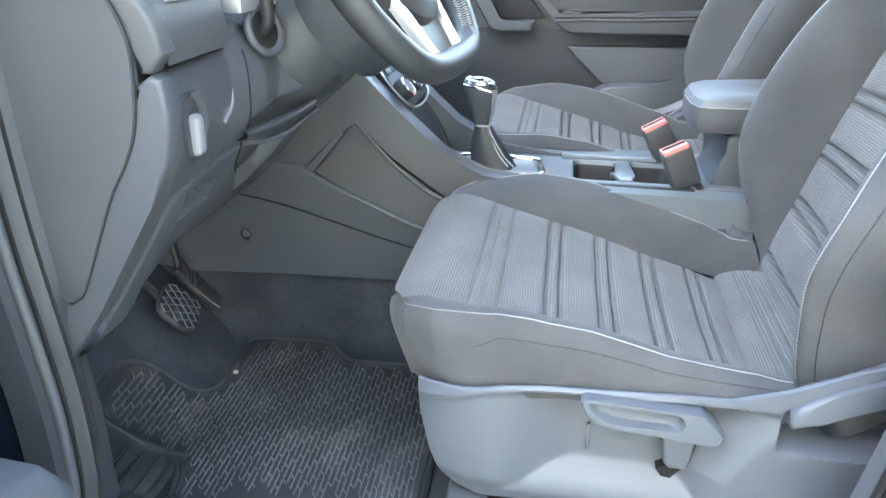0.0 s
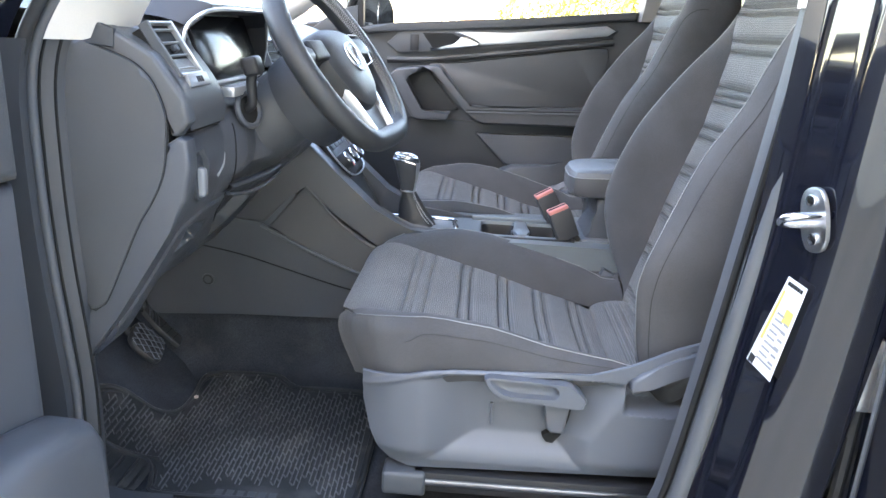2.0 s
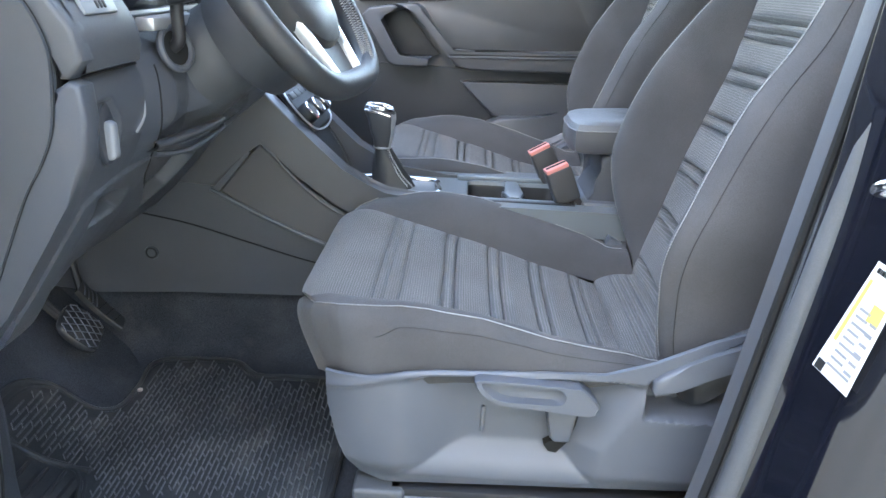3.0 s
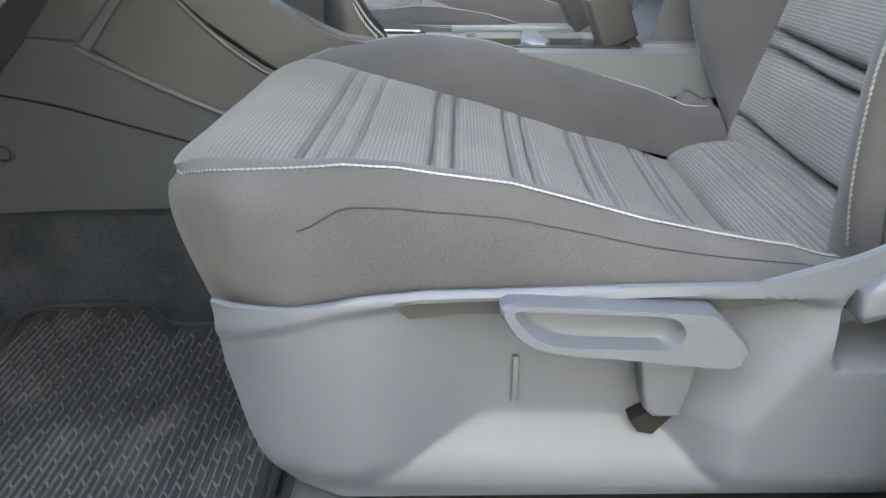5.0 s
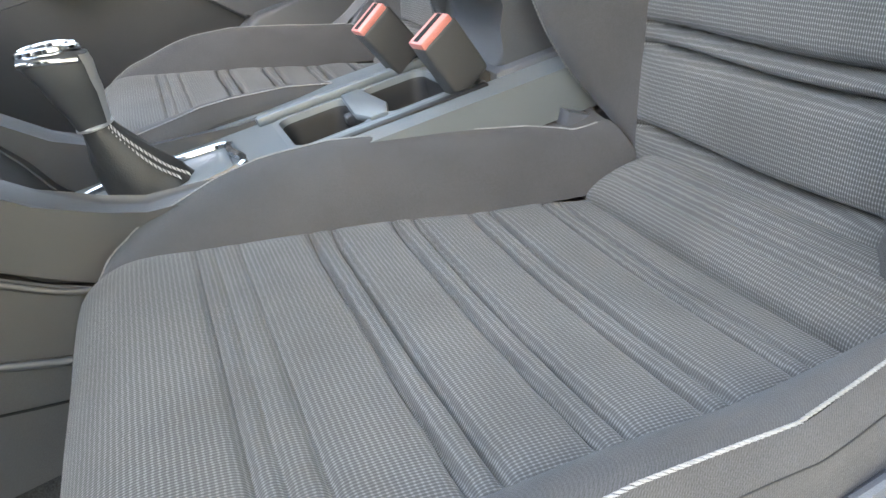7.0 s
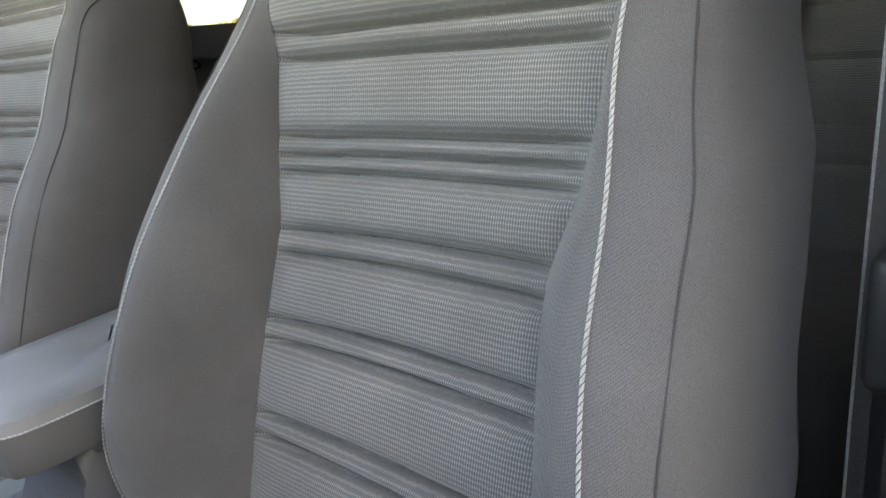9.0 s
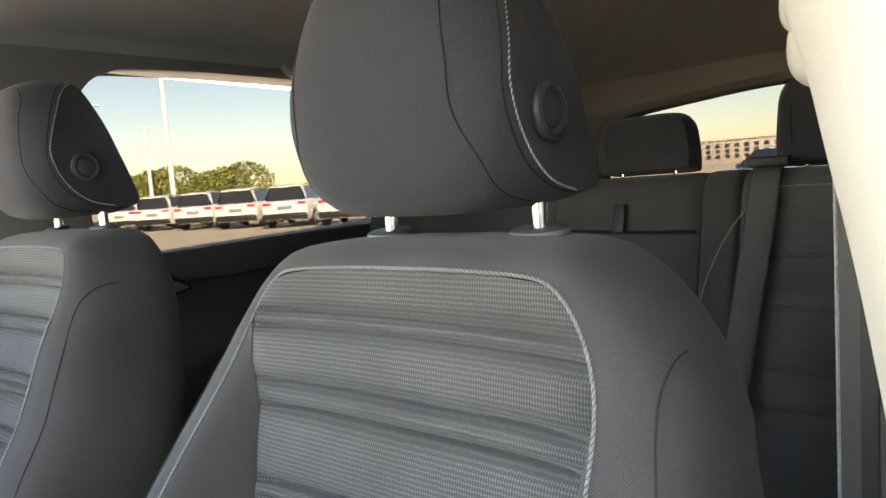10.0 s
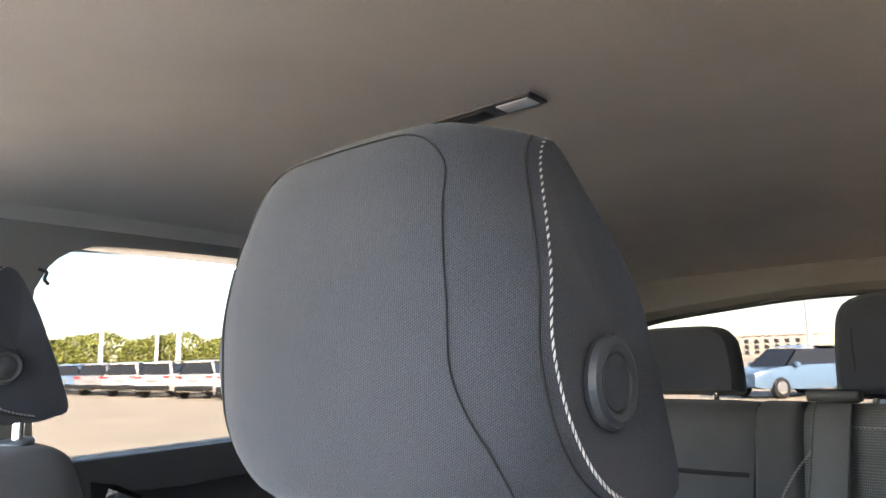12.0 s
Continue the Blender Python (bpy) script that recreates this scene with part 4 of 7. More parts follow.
cover = part("fuse_cover", prism([(x + .60, z - .70) for x, z in curve(cap_line, 80, True)], "y", -.694, -.668, .006, seg=3), "dash", dash, "charcoal fuse box cover on the dashboard's end")
part("cover_gap", prism([(x + .60 + (x + .515) * .008, z - .70 + (z - .97) * .006) for x, z in curve(cap_line, 80, True)], "y", -.682, -.660), "dark", dash)
part("cover_seam", tube([(x + .60 + (x + .515) * .008, -.6885, z - .70 + (z - .97) * .006) for x, z in curve(cap_line, 90, True)], .0009, 6, True), "seam", dash, "dark gap round the cover")
# lower panel that carries the light switch, running down to the pedals
low_side = [(-.430, 1.040), (-.418, 1.036), (-.416, 1.0), (-.424, .955), (-.450, .905), (-.485, .850), (-.54, .765), (-.585, .705), (-.630, .680), (-.66, .69), (-.61, .73), (-.56, .79), (-.50, .905), (-.455, .98), (-.446, 1.03)]
part("lower_end", prism([(x + .60, z - .70) for x, z in low_side], "y", -.688, -.655, .006, seg=3), "lower", dash)
low_a = [(-.48, 1.05), (-.436, 1.037), (-.427, 1.0), (-.434, .955), (-.456, .905), (-.488, .85), (-.54, .765), (-.582, .705), (-.64, .675), (-.75, .69)]
low_b = [(-.48, 1.05), (-.438, 1.04), (-.427, 1.0), (-.436, .955), (-.46, .905), (-.495, .855), (-.55, .78), (-.595, .72), (-.65, .69), (-.75, .70)]
low_c = [(-.47, 1.07), (-.43, 1.055), (-.412, 1.015), (-.415, .965), (-.455, .905), (-.49, .86), (-.54, .80), (-.585, .75), (-.64, .715), (-.75, .72)]
low_d = [(-.46, 1.07), (-.395, 1.05), (-.362, 1.0), (-.375, .955), (-.43, .905), (-.475, .865), (-.53, .80), (-.58, .75), (-.63, .715), (-.75, .72)]
LOW = [(y, curve(pr, 150)) for y, pr in ((-.66, low_a), (-.60, low_a), (-.545, low_b), (-.52, low_b), (-.46, low_c), (-.42, low_c), (-.34, low_d), (-.20, low_d), (-.13, low_d), (-.09, low_b))]
SWITCH_WELL = [(-.638, 1.011), (-.604, 1.011), (-.588, .988), (-.580, .962), (-.583, .938), (-.604, .928), (-.632, .948), (-.645, .985)]
PULL_CUP = [(-.552, .826), (-.600, .889), (-.563, .884), (-.492, .874), (-.470, .861), (-.448, .825)]
KNEE_STEP = [(-.70, .66), (-.652, .765), (-.631, .888), (-.611, .898), (-.465, .910), (-.45, .88), (-.40, .80), (-.40, .66)]
COLUMN_WELL = [(-.480, .946), (-.40, .964), (-.330, .980), (-.285, .968), (-.225, .930), (-.30, .908), (-.40, .908), (-.465, .918)]
TRAY_WELL = [(-.445, .890), (-.36, .892), (-.24, .872), (-.205, .846), (-.25, .80), (-.312, .775), (-.39, .84)]


def well_depth(y, z, poly, soft):
    """0 outside the outline, rising to 1 over the soft rim inside it."""
    if not (min(q[0] for q in poly) < y < max(q[0] for q in poly) and min(q[1] for q in poly) < z < max(q[1] for q in poly)):
        return 0.0
    hit, best = False, 1.0
    for (a, b), (c, d) in zip(poly, poly[1:] + poly[:1]):
        if (b > z) != (d > z) and y < a + (z - b) / (d - b) * (c - a):
            hit = not hit
        f = min(max(((y - a) * (c - a) + (z - b) * (d - b)) / ((c - a) ** 2 + (d - b) ** 2), 0), 1)
        best = min(best, math.hypot(y - a - f * (c - a), z - b - f * (d - b)))
    return ramp01(best, 0, soft) if hit else 0.0


def low_point(y, k, lift=0.0):
    """A point of the driver's lower dashboard face: across the car by y, down the profile by k."""
    i = max(j for j in range(len(LOW) - 1) if LOW[j][0] <= y + 1e-9)
    f = (y - LOW[i][0]) / (LOW[i + 1][0] - LOW[i][0])
    x, z = LOW[i][1][k] * (1 - f) + LOW[i + 1][1][k] * f
    wells = ((SWITCH_WELL, .006, -.008), (PULL_CUP, .012, -.026), (KNEE_STEP, .004, .0035), (COLUMN_WELL, .008, -.020), (TRAY_WELL, .012, -.026))
    d = sum(h * well_depth(y, z, poly, soft) for poly, soft, h in wells)
    return at((x + (d + lift) * .9, y, z - (d + lift) * .35))


def on_low(y, z, lift=0.0):
    """The point of that face at height z."""
    i = max(j for j in range(len(LOW) - 1) if LOW[j][0] <= y + 1e-9)
    f = (y - LOW[i][0]) / (LOW[i + 1][0] - LOW[i][0])
    zs = LOW[i][1][:, 1] * (1 - f) + LOW[i + 1][1][:, 1] * f
    return low_point(y, int(np.argmin(np.abs(zs[:135] - z))), lift)


part("lower_panel", loft([[low_point(float(y), k) for k in range(150)] for y in np.linspace(-.66, -.0905, 190)]), "lower", dash, "charcoal lower dashboard with pull cup and knee recess")
part("panel_seam", tube([on_low(y, z, .0004) for y, z in curve([(-.489, 1.036), (-.491, .988), (-.480, .945), (-.466, .912), (-.445, .889), (-.425, .870), (-.39, .842), (-.345, .812)], 40)], .0013, 6), "seam", dash)
tongue = []
for x, y, z, r in ((-.440, -.488, .926, .012), (-.425, -.45, .928, .013), (-.408, -.40, .932, .013), (-.398, -.36, .936, .011), (-.394, -.338, .939, .007), (-.394, -.331, .940, .001)):
    tongue.append([at((x + r * .9 * math.cos(t), y, z + r * .55 * math.sin(t) + r * .2 * math.cos(t))) for t in np.linspace(0, 2 * math.pi, 20, endpoint=False)])
part("coin_tray", loft(tongue, close_v=True), "pillar", dash, "dark tray edge under the column")
part("tray_lip", tube([at(p) for p in curve([(-.440, -.478, .915), (-.432, -.44, .907), (-.420, -.39, .905), (-.410, -.335, .912), (-.404, -.30, .920)], 24)], .0038, 8), "lower", dash)
part("panel_seam", tube([at((-.4345, y, 1.0395)) for y in (-.662, -.60, -.55, -.52)], .0016, 6), "seam", dash)
sw = part("light_switch_plate", disc((0, 0, 0), (1, 0, 0), .032, .010, 40, .003), "pillar", dash, "oval plate of the light switch")
sw.location, sw.scale = at((-.437, -.613, .970)), (1, .58, 1.12)
knob = part("switch_knob", rbox(-.002, .014, -.015, .015, -.026, .014, .006, 3), "switch", sw, "grey light switch knob")
part("switch_rim", ring((.004, 0, 0), (1, 0, 0), .027, .0009), "silver", sw, "thin chrome rim")
part("vertical_trim", tube([at(p) for p in curve([(-.4315, -.522, 1.012), (-.4285, -.521, .99), (-.430, -.523, .972), (-.434, -.538, .957)], 16)], .0019, 6), "silver", dash, "thin bright trim strip")


def vent(parent, c, wy, hz, lean, name="air_vent", vane="black"):
    m = Matrix.Translation(c) @ Euler((0, radians(lean), 0)).to_matrix().to_4x4()
    v = part(name, rbox(-.03, -.004, -wy / 2, wy / 2, -hz / 2, hz / 2, .004, m=m), "dark", parent, "air vent with dark slats and silver rim")
    for sgn in (-1, 1):
        part("vent_rim", rbox(-.012, .004, sgn * wy / 2 - .0025, sgn * wy / 2 + .0025, -hz / 2 - .003, hz / 2 + .003, .0015, 1, m=m), "silver" if sgn > 0 else "sealgrey", v)
        part("vent_rim", rbox(-.012, .004, -wy / 2, wy / 2, sgn * hz / 2 - .002, sgn * hz / 2 + .002, .0015, 1, m=m), "silver", v)
    k = max(3, int(hz / .0165))
    for i in range(k):
        z = -hz / 2 + hz * (i + .5) / k
        part("slat", rbox(-.009, .001, -wy / 2 + .004, wy / 2 - .004, z - .0012, z + .0012, .0009, 1, m=m), vane, v)
    part("vent_tab", rbox(-.004, .005, -.006, .006, -.005, .005, .002, 1, m=m), "pillar", v)
    return v


# light slat colour here stands in for reflections on the dark slats' tops
vent(dash, at((-.457, -.616, 1.152)), .074, .078, -32, vane="switch")
plate_m = Matrix.Translation(at((-.4285, -.608, 1.112))) @ Euler((0, radians(-24), 0)).to_matrix().to_4x4()
plate = part("brightness_wheel_plate", rbox(-.004, .0015, -.036, .036, -.010, .009, .0015, m=plate_m), "switch", dash, "silver grey trim below the vent")
for y in (-.006, .002, .010):
    part("wheel_rib", rbox(.0005, .003, y - .0025, y + .0025, -.005, .004, .001, 1, m=plate_m), "black", plate)
vent(dash, at((-.478, -.02, 1.13)), .20, .05, -22)
vent(dash, at((-.445, .60, 1.12)), .075, .075, -32)
vent(dash, at((-.72, -.63, 1.20)), .07, .04, -85, "window_vent")
# instrument display in its hood
hood = part("instrument_hood", dash_loft([(-.545, [(-.60, 1.195), (-.52, 1.195), (-.475, 1.185), (-.465, 1.178), (-.475, 1.172), (-.55, 1.165)]),
                                          (-.52, [(-.60, 1.222), (-.52, 1.224), (-.45, 1.218), (-.435, 1.211), (-.447, 1.204), (-.55, 1.195)]),
                                          (-.24, [(-.60, 1.222), (-.52, 1.224), (-.45, 1.218), (-.435, 1.211), (-.447, 1.204), (-.55, 1.195)]),
                                          (-.195, [(-.60, 1.185), (-.52, 1.185), (-.475, 1.175), (-.462, 1.165), (-.475, 1.16), (-.55, 1.155)])], 24), "black", dash)
m = Matrix.Translation(at((-.475, -.36, 1.155))) @ Euler((0, radians(-18), 0)).to_matrix().to_4x4()
disp = part("instrument_display", rbox(-.008, .002, -.145, .13, -.060, .045, .004, m=m), "screen", dash, "dark glass instrument display")
part("display_rim", rbox(-.012, -.003, -.15, .14, -.066, .050, .004, m=m), "silver", disp)
part("hood_trim", tube([at(p) for p in curve([(-.472, -.555, 1.150), (-.462, -.55, 1.185), (-.437, -.52, 1.206), (-.430, -.38, 1.209), (-.432, -.25, 1.205), (-.440, -.215, 1.175), (-.432, -.195, 1.139)], 50)], .0032, 8), "silver", dash, "satin silver frame of the display hood")
part("hood_cheek", prism([(.06, .47), (.13, .50), (.155, .50), (.15, .44), (.14, .39), (.07, .40)], "y", -.215, -.200, .004), "black", dash)
part("display_lower_trim", rbox(-.012, .012, -.135, .135, -.008, .008, .003, m=Matrix.Translation(at((-.425, -.37, 1.085)))), "silver", dash)
# centre screen and stack
m = Matrix.Translation(at((-.488, .0, 1.06))) @ Euler((0, radians(-20), 0)).to_matrix().to_4x4()
part("centre_screen", rbox(-.01, .004, -.12, .12, -.075, .05, .004, m=m), "screen", dash, "dark centre touch screen")
solid("windscreen_shelf", prism([(-1.25, 1.0), (-1.25, 1.10), (-1.0, 1.14), (-.95, 1.0)], "y", -.70, .70), "black", "black shelf under the windscreen", "dashboard shelf", kind="structure")

# ---- steering column, wheel, stalk ----
W_C, W_AX = Vector((-.275, -.352, 1.131)), Vector((.808, -.141, .579)).normalized()
W_SIDE = Vector((.1405, .990, 0)).normalized()
W_UP = W_AX.cross(W_SIDE).normalized()


def wheel_at(a, b, h=0.0):
    """a: sideways towards the passenger, b: up in the rim's plane, h: towards the driver."""
    return tuple(W_SIDE * a + W_UP * b + W_AX * h)


wheel = thing("steering_wheel", tuple(W_C), "black leather steering wheel with silver spokes and stitching", "steering wheel")
pts = []
for t in np.linspace(0, 2 * math.pi, 96, endpoint=False):
    up = .174 * math.sin(t)
    pts.append(wheel_at(.174 * math.cos(t), up if up > -.118 else -.118 - .038 * math.tanh((-up - .118) / .038)))
part("rim", tube(pts, .0190, 16, True), "leather", wheel)
for sgn in (-1, 1):
    zig = []
    for n_ in range(73):
        t, off = -1.05 + 2.1 * n_ / 72, sgn * (1 if n_ % 2 else -1)
        lean = .62 + .42 * off
        zig.append(wheel_at((.174 - .0193 * math.cos(lean)) * math.cos(t), (.174 - .0193 * math.cos(lean)) * math.sin(t), .0193 * math.sin(lean)))
    part("rim_stitching", tube(zig, .0014, 5), "bright_thread", wheel, "light grey crossed stitching")
hub = curve([(-.080, .050), (0, .062), (.080, .050), (.094, .0), (.070, -.062), (.030, -.092), (-.030, -.092), (-.070, -.062), (-.094, .0)], 48, True)
rows = [[wheel_at(p[0] * f, p[1] * f, h) for p in hub] for f, h in ((.9, -.045), (1.0, -.028), (1.0, -.006), (.94, .010), (.78, .019), (.4, .0245), (.02, .026))]
pad = part("airbag_pad", loft(rows, close_v=True), "leather", wheel)
part("badge_ring", ring(wheel_at(0, -.005, .0265), tuple(W_AX), .026, .0022), "chrome", pad, "round chrome badge")
part("badge_disc", disc(wheel_at(0, -.005, .0255), tuple(W_AX), .025, .003), "screen", pad)
part("badge_bar", tube([wheel_at(-.014, .012, .0275), wheel_at(-.004, -.02, .0275), wheel_at(0, -.008, .0275), wheel_at(.004, -.02, .0275), wheel_at(.014, .012, .0275)], .0022, 6), "chrome", pad)
for sgn in (-1, 1):
    sp = [wheel_at(sgn * a, b, h) for a, b, h in ((.06, .015, -.012), (.11, .018, -.006), (.165, .012, 0))]
    part("spoke", tube(curve(sp, 12), [.022, .021, .020, .019, .018, .018, .018, .018, .018, .017, .016, .015], 10), "leather", wheel)
    part("switch_pod", rbox(-.03, .03, -.018, .018, -.008, .008, .006, 3, m=Matrix.Translation(wheel_at(sgn * .105, .02, .008)) @ W_AX.to_track_quat("Z", "Y").to_matrix().to_4x4()), "black", wheel, "black switch pod with silver edge")
    if sgn > 0:
        part("pod_edge", tube([wheel_at(sgn * a, b, .014) for a, b in ((.078, .045), (.125, .044), (.142, .02), (.125, -.012), (.085, -.018))], .0014, 6), "silver", wheel)
frame_out = curve([(-.074, -.050), (-.064, -.098), (-.052, -.146), (-.030, -.158), (.030, -.158), (.052, -.146), (.064, -.098), (.074, -.050)], 40)
frame_in = curve([(-.056, -.050), (-.049, -.098), (-.040, -.136), (-.026, -.146), (.026, -.146), (.040, -.136), (.049, -.098), (.056, -.050)], 40)
spoke = part("lower_spoke", loft([[wheel_at(*(np.array(o) * (1 - f) + np.array(i) * f), h) for f, h in ((0, -.008), (.06, .004), (.25, .008), (.75, .008), (.94, .005), (1, -.004))] for o, i in zip(frame_out, frame_in)]), "silver", wheel, "satin silver frame of the lower spoke")
part("lower_spoke_insert", loft([[wheel_at(p[0] * f, -.05 + (p[1] + .05) * f, -.002) for p in frame_in] for f in (1.02, .5, .05)]), "black", spoke, "black insert")
col = thing("steering_column", tuple(W_C), "charcoal plastic steering column shroud", "steering column")
for name, mat, drop, rings in (("shroud", "dash", .008, ((-.06, .060), (-.10, .082), (-.17, .09), (-.26, .10))),
                               ("shroud_collar", "pillar", .022, ((-.036, .040), (-.040, .078), (-.048, .090), (-.085, .095), (-.105, .094), (-.110, .080)))):
    rows = [[wheel_at(r * math.cos(t), r * (.78 if drop < .01 else .92) * math.sin(t) - drop, h) for t in np.linspace(0, 2 * math.pi, 40, endpoint=False)] for h, r in rings]
    part(name, loft(rows, close_v=True), mat, col, "dark collar behind the wheel" if drop > .01 else "")
stalk = thing("indicator_stalk", (-.412, -.456, 1.053), "black indicator stalk in a round collar", "stalk")
part("collar", ring((.004, 0, 0), (1, -.35, .3), .027, .005), "lower", stalk)
part("collar_disc", disc((0, 0, 0), (1, -.35, .3), .024, .008), "dark", stalk)
part("arm", tube(curve([(0, 0, 0), (.012, -.006, .012), (.012, -.006, .045), (.014, -.006, .062)], 12), .0085, 10), "black", stalk)
part("grip", rbox(-.012, .014, -.024, .012, -.014, .016, .006, 3, m=Matrix.Translation((.016, -.004, .07)) @ Euler((0, radians(-15), 0)).to_matrix().to_4x4()), "black", stalk)


# ---- centre console ----
console = thing("centre_console", (-.10, 0, .40), "charcoal centre console with cup holders and gear lever surround", "centre console")


def con(p):
    return (p[0] + .10, p[1], p[2] - .40)


# flank: carpet-grey base, then a raised panel with a lower lip lightened as a highlight, then the sloping shoulder
for side in (-1, 1):
    y0, y1 = sorted((side * .100, side * .125))
    part("flank_base", prism([(x + .10, z - .40) for x, z in ((-.95, .60), (-.95, .86), (-.60, .86), (-.42, .86), (-.40, .70), (-.27, .650), (-.10, .630), (.45, .62), (.45, .556), (-.10, .550), (-.34, .546), (-.56, .540), (-.74, .529), (-.95, .545))], "y", y0, y1 - .004 * (side > 0), .004), "lower", console)
    flank = [(-.482, .756), (-.397, .858), (-.326, .783), (-.265, .733), (-.225, .718), (-.16, .700), (-.10, .695), (.45, .695), (.45, .64), (-.10, .640), (-.20, .645), (-.268, .659), (-.33, .683), (-.42, .724)]
    yo0, yo1 = sorted((side * .098, side * .128))
    fl = part("flank_panel", prism([(x + .10, z - .40) for x, z in flank], "y", yo0, yo1, .006, seg=3), "brown", console, "warm grey raised flank panel")
    ed = curve([(-.497, side * .128, .760), (-.42, side * .131, .7225), (-.33, side * .131, .682), (-.268, side * .131, .6585), (-.20, side * .130, .644), (-.05, side * .129, .638)], 40)
    # lip in a lighter plastic than its panel: the light it catches, as colour
    part("bright_edge", tube([con(p) for p in ed], .0042, 10), "shield", fl)
    ed = curve([(-.399, side * .127, .860), (-.328, side * .129, .783), (-.266, side * .129, .734), (-.225, side * .129, .718), (-.16, side * .129, .703), (-.05, side * .129, .697)], 40)
    part("bright_edge", tube([con(p) for p in ed], .0036, 10), "brown", fl)
    ed = curve([(-.66, side * .1265, .708), (-.548, side * .1265, .688), (-.45, side * .1265, .661), (-.33, side * .1265, .627), (-.25, side * .1265, .610)], 30)
    part("base_seam", tube([con(p) for p in ed], .0016, 6), "seam", console)
    part("screw_clip", disc(con((-.624, side * .126, .622)), (0, side, 0), .014, .006, 24, .002), "lower", console)
    part("screw_ring", ring(con((-.624, side * .129, .622)), (0, side, 0), .010, .0018), "black", console)
    sh = [(-.62, .90), (-.44, .962), (-.392, .952), (-.302, .864), (-.245, .812), (-.200, .779), (-.165, .764), (-.05, .756), (.30, .752), (.45, .75), (.45, .70), (-.16, .706), (-.225, .723), (-.265, .740), (-.326, .791), (-.393, .864), (-.43, .83), (-.49, .765), (-.62, .775)]
    ys0, ys1 = sorted((side * .082, side * .130))
    part("shoulder", prism([(x + .10, z - .40) for x, z in sh], "y", ys0, ys1, .007, seg=3), "brown", console, "warm grey shoulder rail")
    rear = curve([(-.125, .7085), (-.118, .750), (-.10, .7575), (.0, .7570), (.30, .7545), (.445, .7525), (.445, .703), (.20, .704), (-.05, .7065)], 48, True)
    yr0, yr1 = sorted((side * .0885, side * .1325))
    part("side_rail", prism([(x + .10, z - .40) for x, z in rear], "y", yr0, yr1, .006, seg=3), "deck", console, "blue-grey side rail of the console deck")
part("rail_slot", rbox(.085, .30, -.1005, -.0905, .3545, .3585, .0015, 2), "black", console, "narrow black tray beside the cup holders")
# inner face of the stack and the tray in front of the lever
rows = []
for x, z in curve([(-.47, 1.03), (-.425, .985), (-.365, .93), (-.315, .86), (-.275, .80), (-.255, .757), (-.225, .742), (-.12, .742)], 40):
    rows.append([con((x, y, z)) for y in np.linspace(-.086, .086, 9)])
part("stack_face", loft(rows), "black", console)
for y in (-.05, .05):
    pts = [con((x, y, z + .003)) for x, z in curve([(-.30, .845), (-.275, .805), (-.258, .765)], 14)]
    part("tray_line", tube(pts, .0012, 6), "sealgrey", console)
deck_bm = None
for x0, x1, y0, y1 in ((-.255, -.010, -.088, .088), (.182, .40, -.088, .088), (.078, .094, -.058, .058), (-.010, .182, -.088, -.058), (-.010, .182, .058, .088)):
    deck_bm = rbox(x0 + .10, x1 + .10, y0, y1, .328, .3495, 0, bm=deck_bm)
part("top_deck", deck_bm, "deck", console, "blue-grey console deck with two openings", smooth=False)
climate = thing("climate_panel", (-.338, 0, .905), "climate control panel with three round knobs", "climate controls")
cm_ = Euler((0, radians(-42), 0)).to_matrix().to_4x4()
part("panel", rbox(-.012, .006, -.08, .08, -.05, .05, .006, m=cm_), "black", climate)
part("panel_rim", tube([tuple(cm_ @ Vector((.006, a, b))) for a, b in curve([(-.077, -.045), (-.077, .045), (.077, .045), (.077, -.045)], 40, True)], .002, 6, True), "silver", climate)
for k, y in enumerate((-.068, -.008, .052)):
    c = cm_ @ Vector((.012, y, -.014))
    nrm = cm_ @ Vector((1, 0, 0))
    kb = part("knob", disc(tuple(c), tuple(nrm), .020, .022, 30, .003), "black", climate, "round knob with a chrome face ring")
    part("knob_ring", ring(tuple(c + nrm * .0112), tuple(nrm), .0165, .0022), "chrome", kb)
    part("knob_face", disc(tuple(c + nrm * .0115), tuple(nrm), .015, .002), "sealgrey", kb)
    if k == 0:
        part("knob_mark", rbox(-.002, .002, -.003, .003, -.004, .004, .001, 1, m=Matrix.Translation(c + nrm * .012 + Vector((.01, -.006, -.012))) @ cm_), "red", kb, "red temperature mark")
for k in range(4):
    part("key", rbox(.004, .010, -.07 + .036 * k, -.04 + .036 * k, .022, .036, .002, m=cm_), "sealgrey", climate)
# gear lever
gear = thing("gear_lever", (-.155, -.012, .7495), "black gear lever with silver inlay, leather boot and chrome surround", "gear lever")
part("surround", tube(curve([(-.085, -.052, .004), (-.075, .05, .004), (.07, .05, .004), (.082, .02, .004), (.078, -.046, .004)], 50, True), .005, 8, True), "chrome", gear, "chrome surround")
part("gate_plate", rbox(-.082, .08, -.062, .052, -.004, .003, .003), "deck", gear)
for k in range(4):
    part("gate_key", rbox(-.055 + .034 * k, -.028 + .034 * k, -.066, -.050, .000, .0055, .002), "silver" if k % 2 == 0 else "black", gear)
rows = []
for z, cx, rx, ry in ((.002, -.004, .043, .032), (.010, -.007, .041, .030), (.020, -.009, .039, .028), (.034, -.014, .034, .025), (.050, -.019, .028, .022), (.066, -.023, .021, .019), (.082, -.027, .0155, .016)):
    rows.append([(cx + rx * math.cos(t) * (1 + .06 * math.sin(7 * t + z * 90)), ry * math.sin(t) * (1 + .05 * math.sin(5 * t - z * 120)), z) for t in np.linspace(0, 2 * math.pi, 48, endpoint=False)])
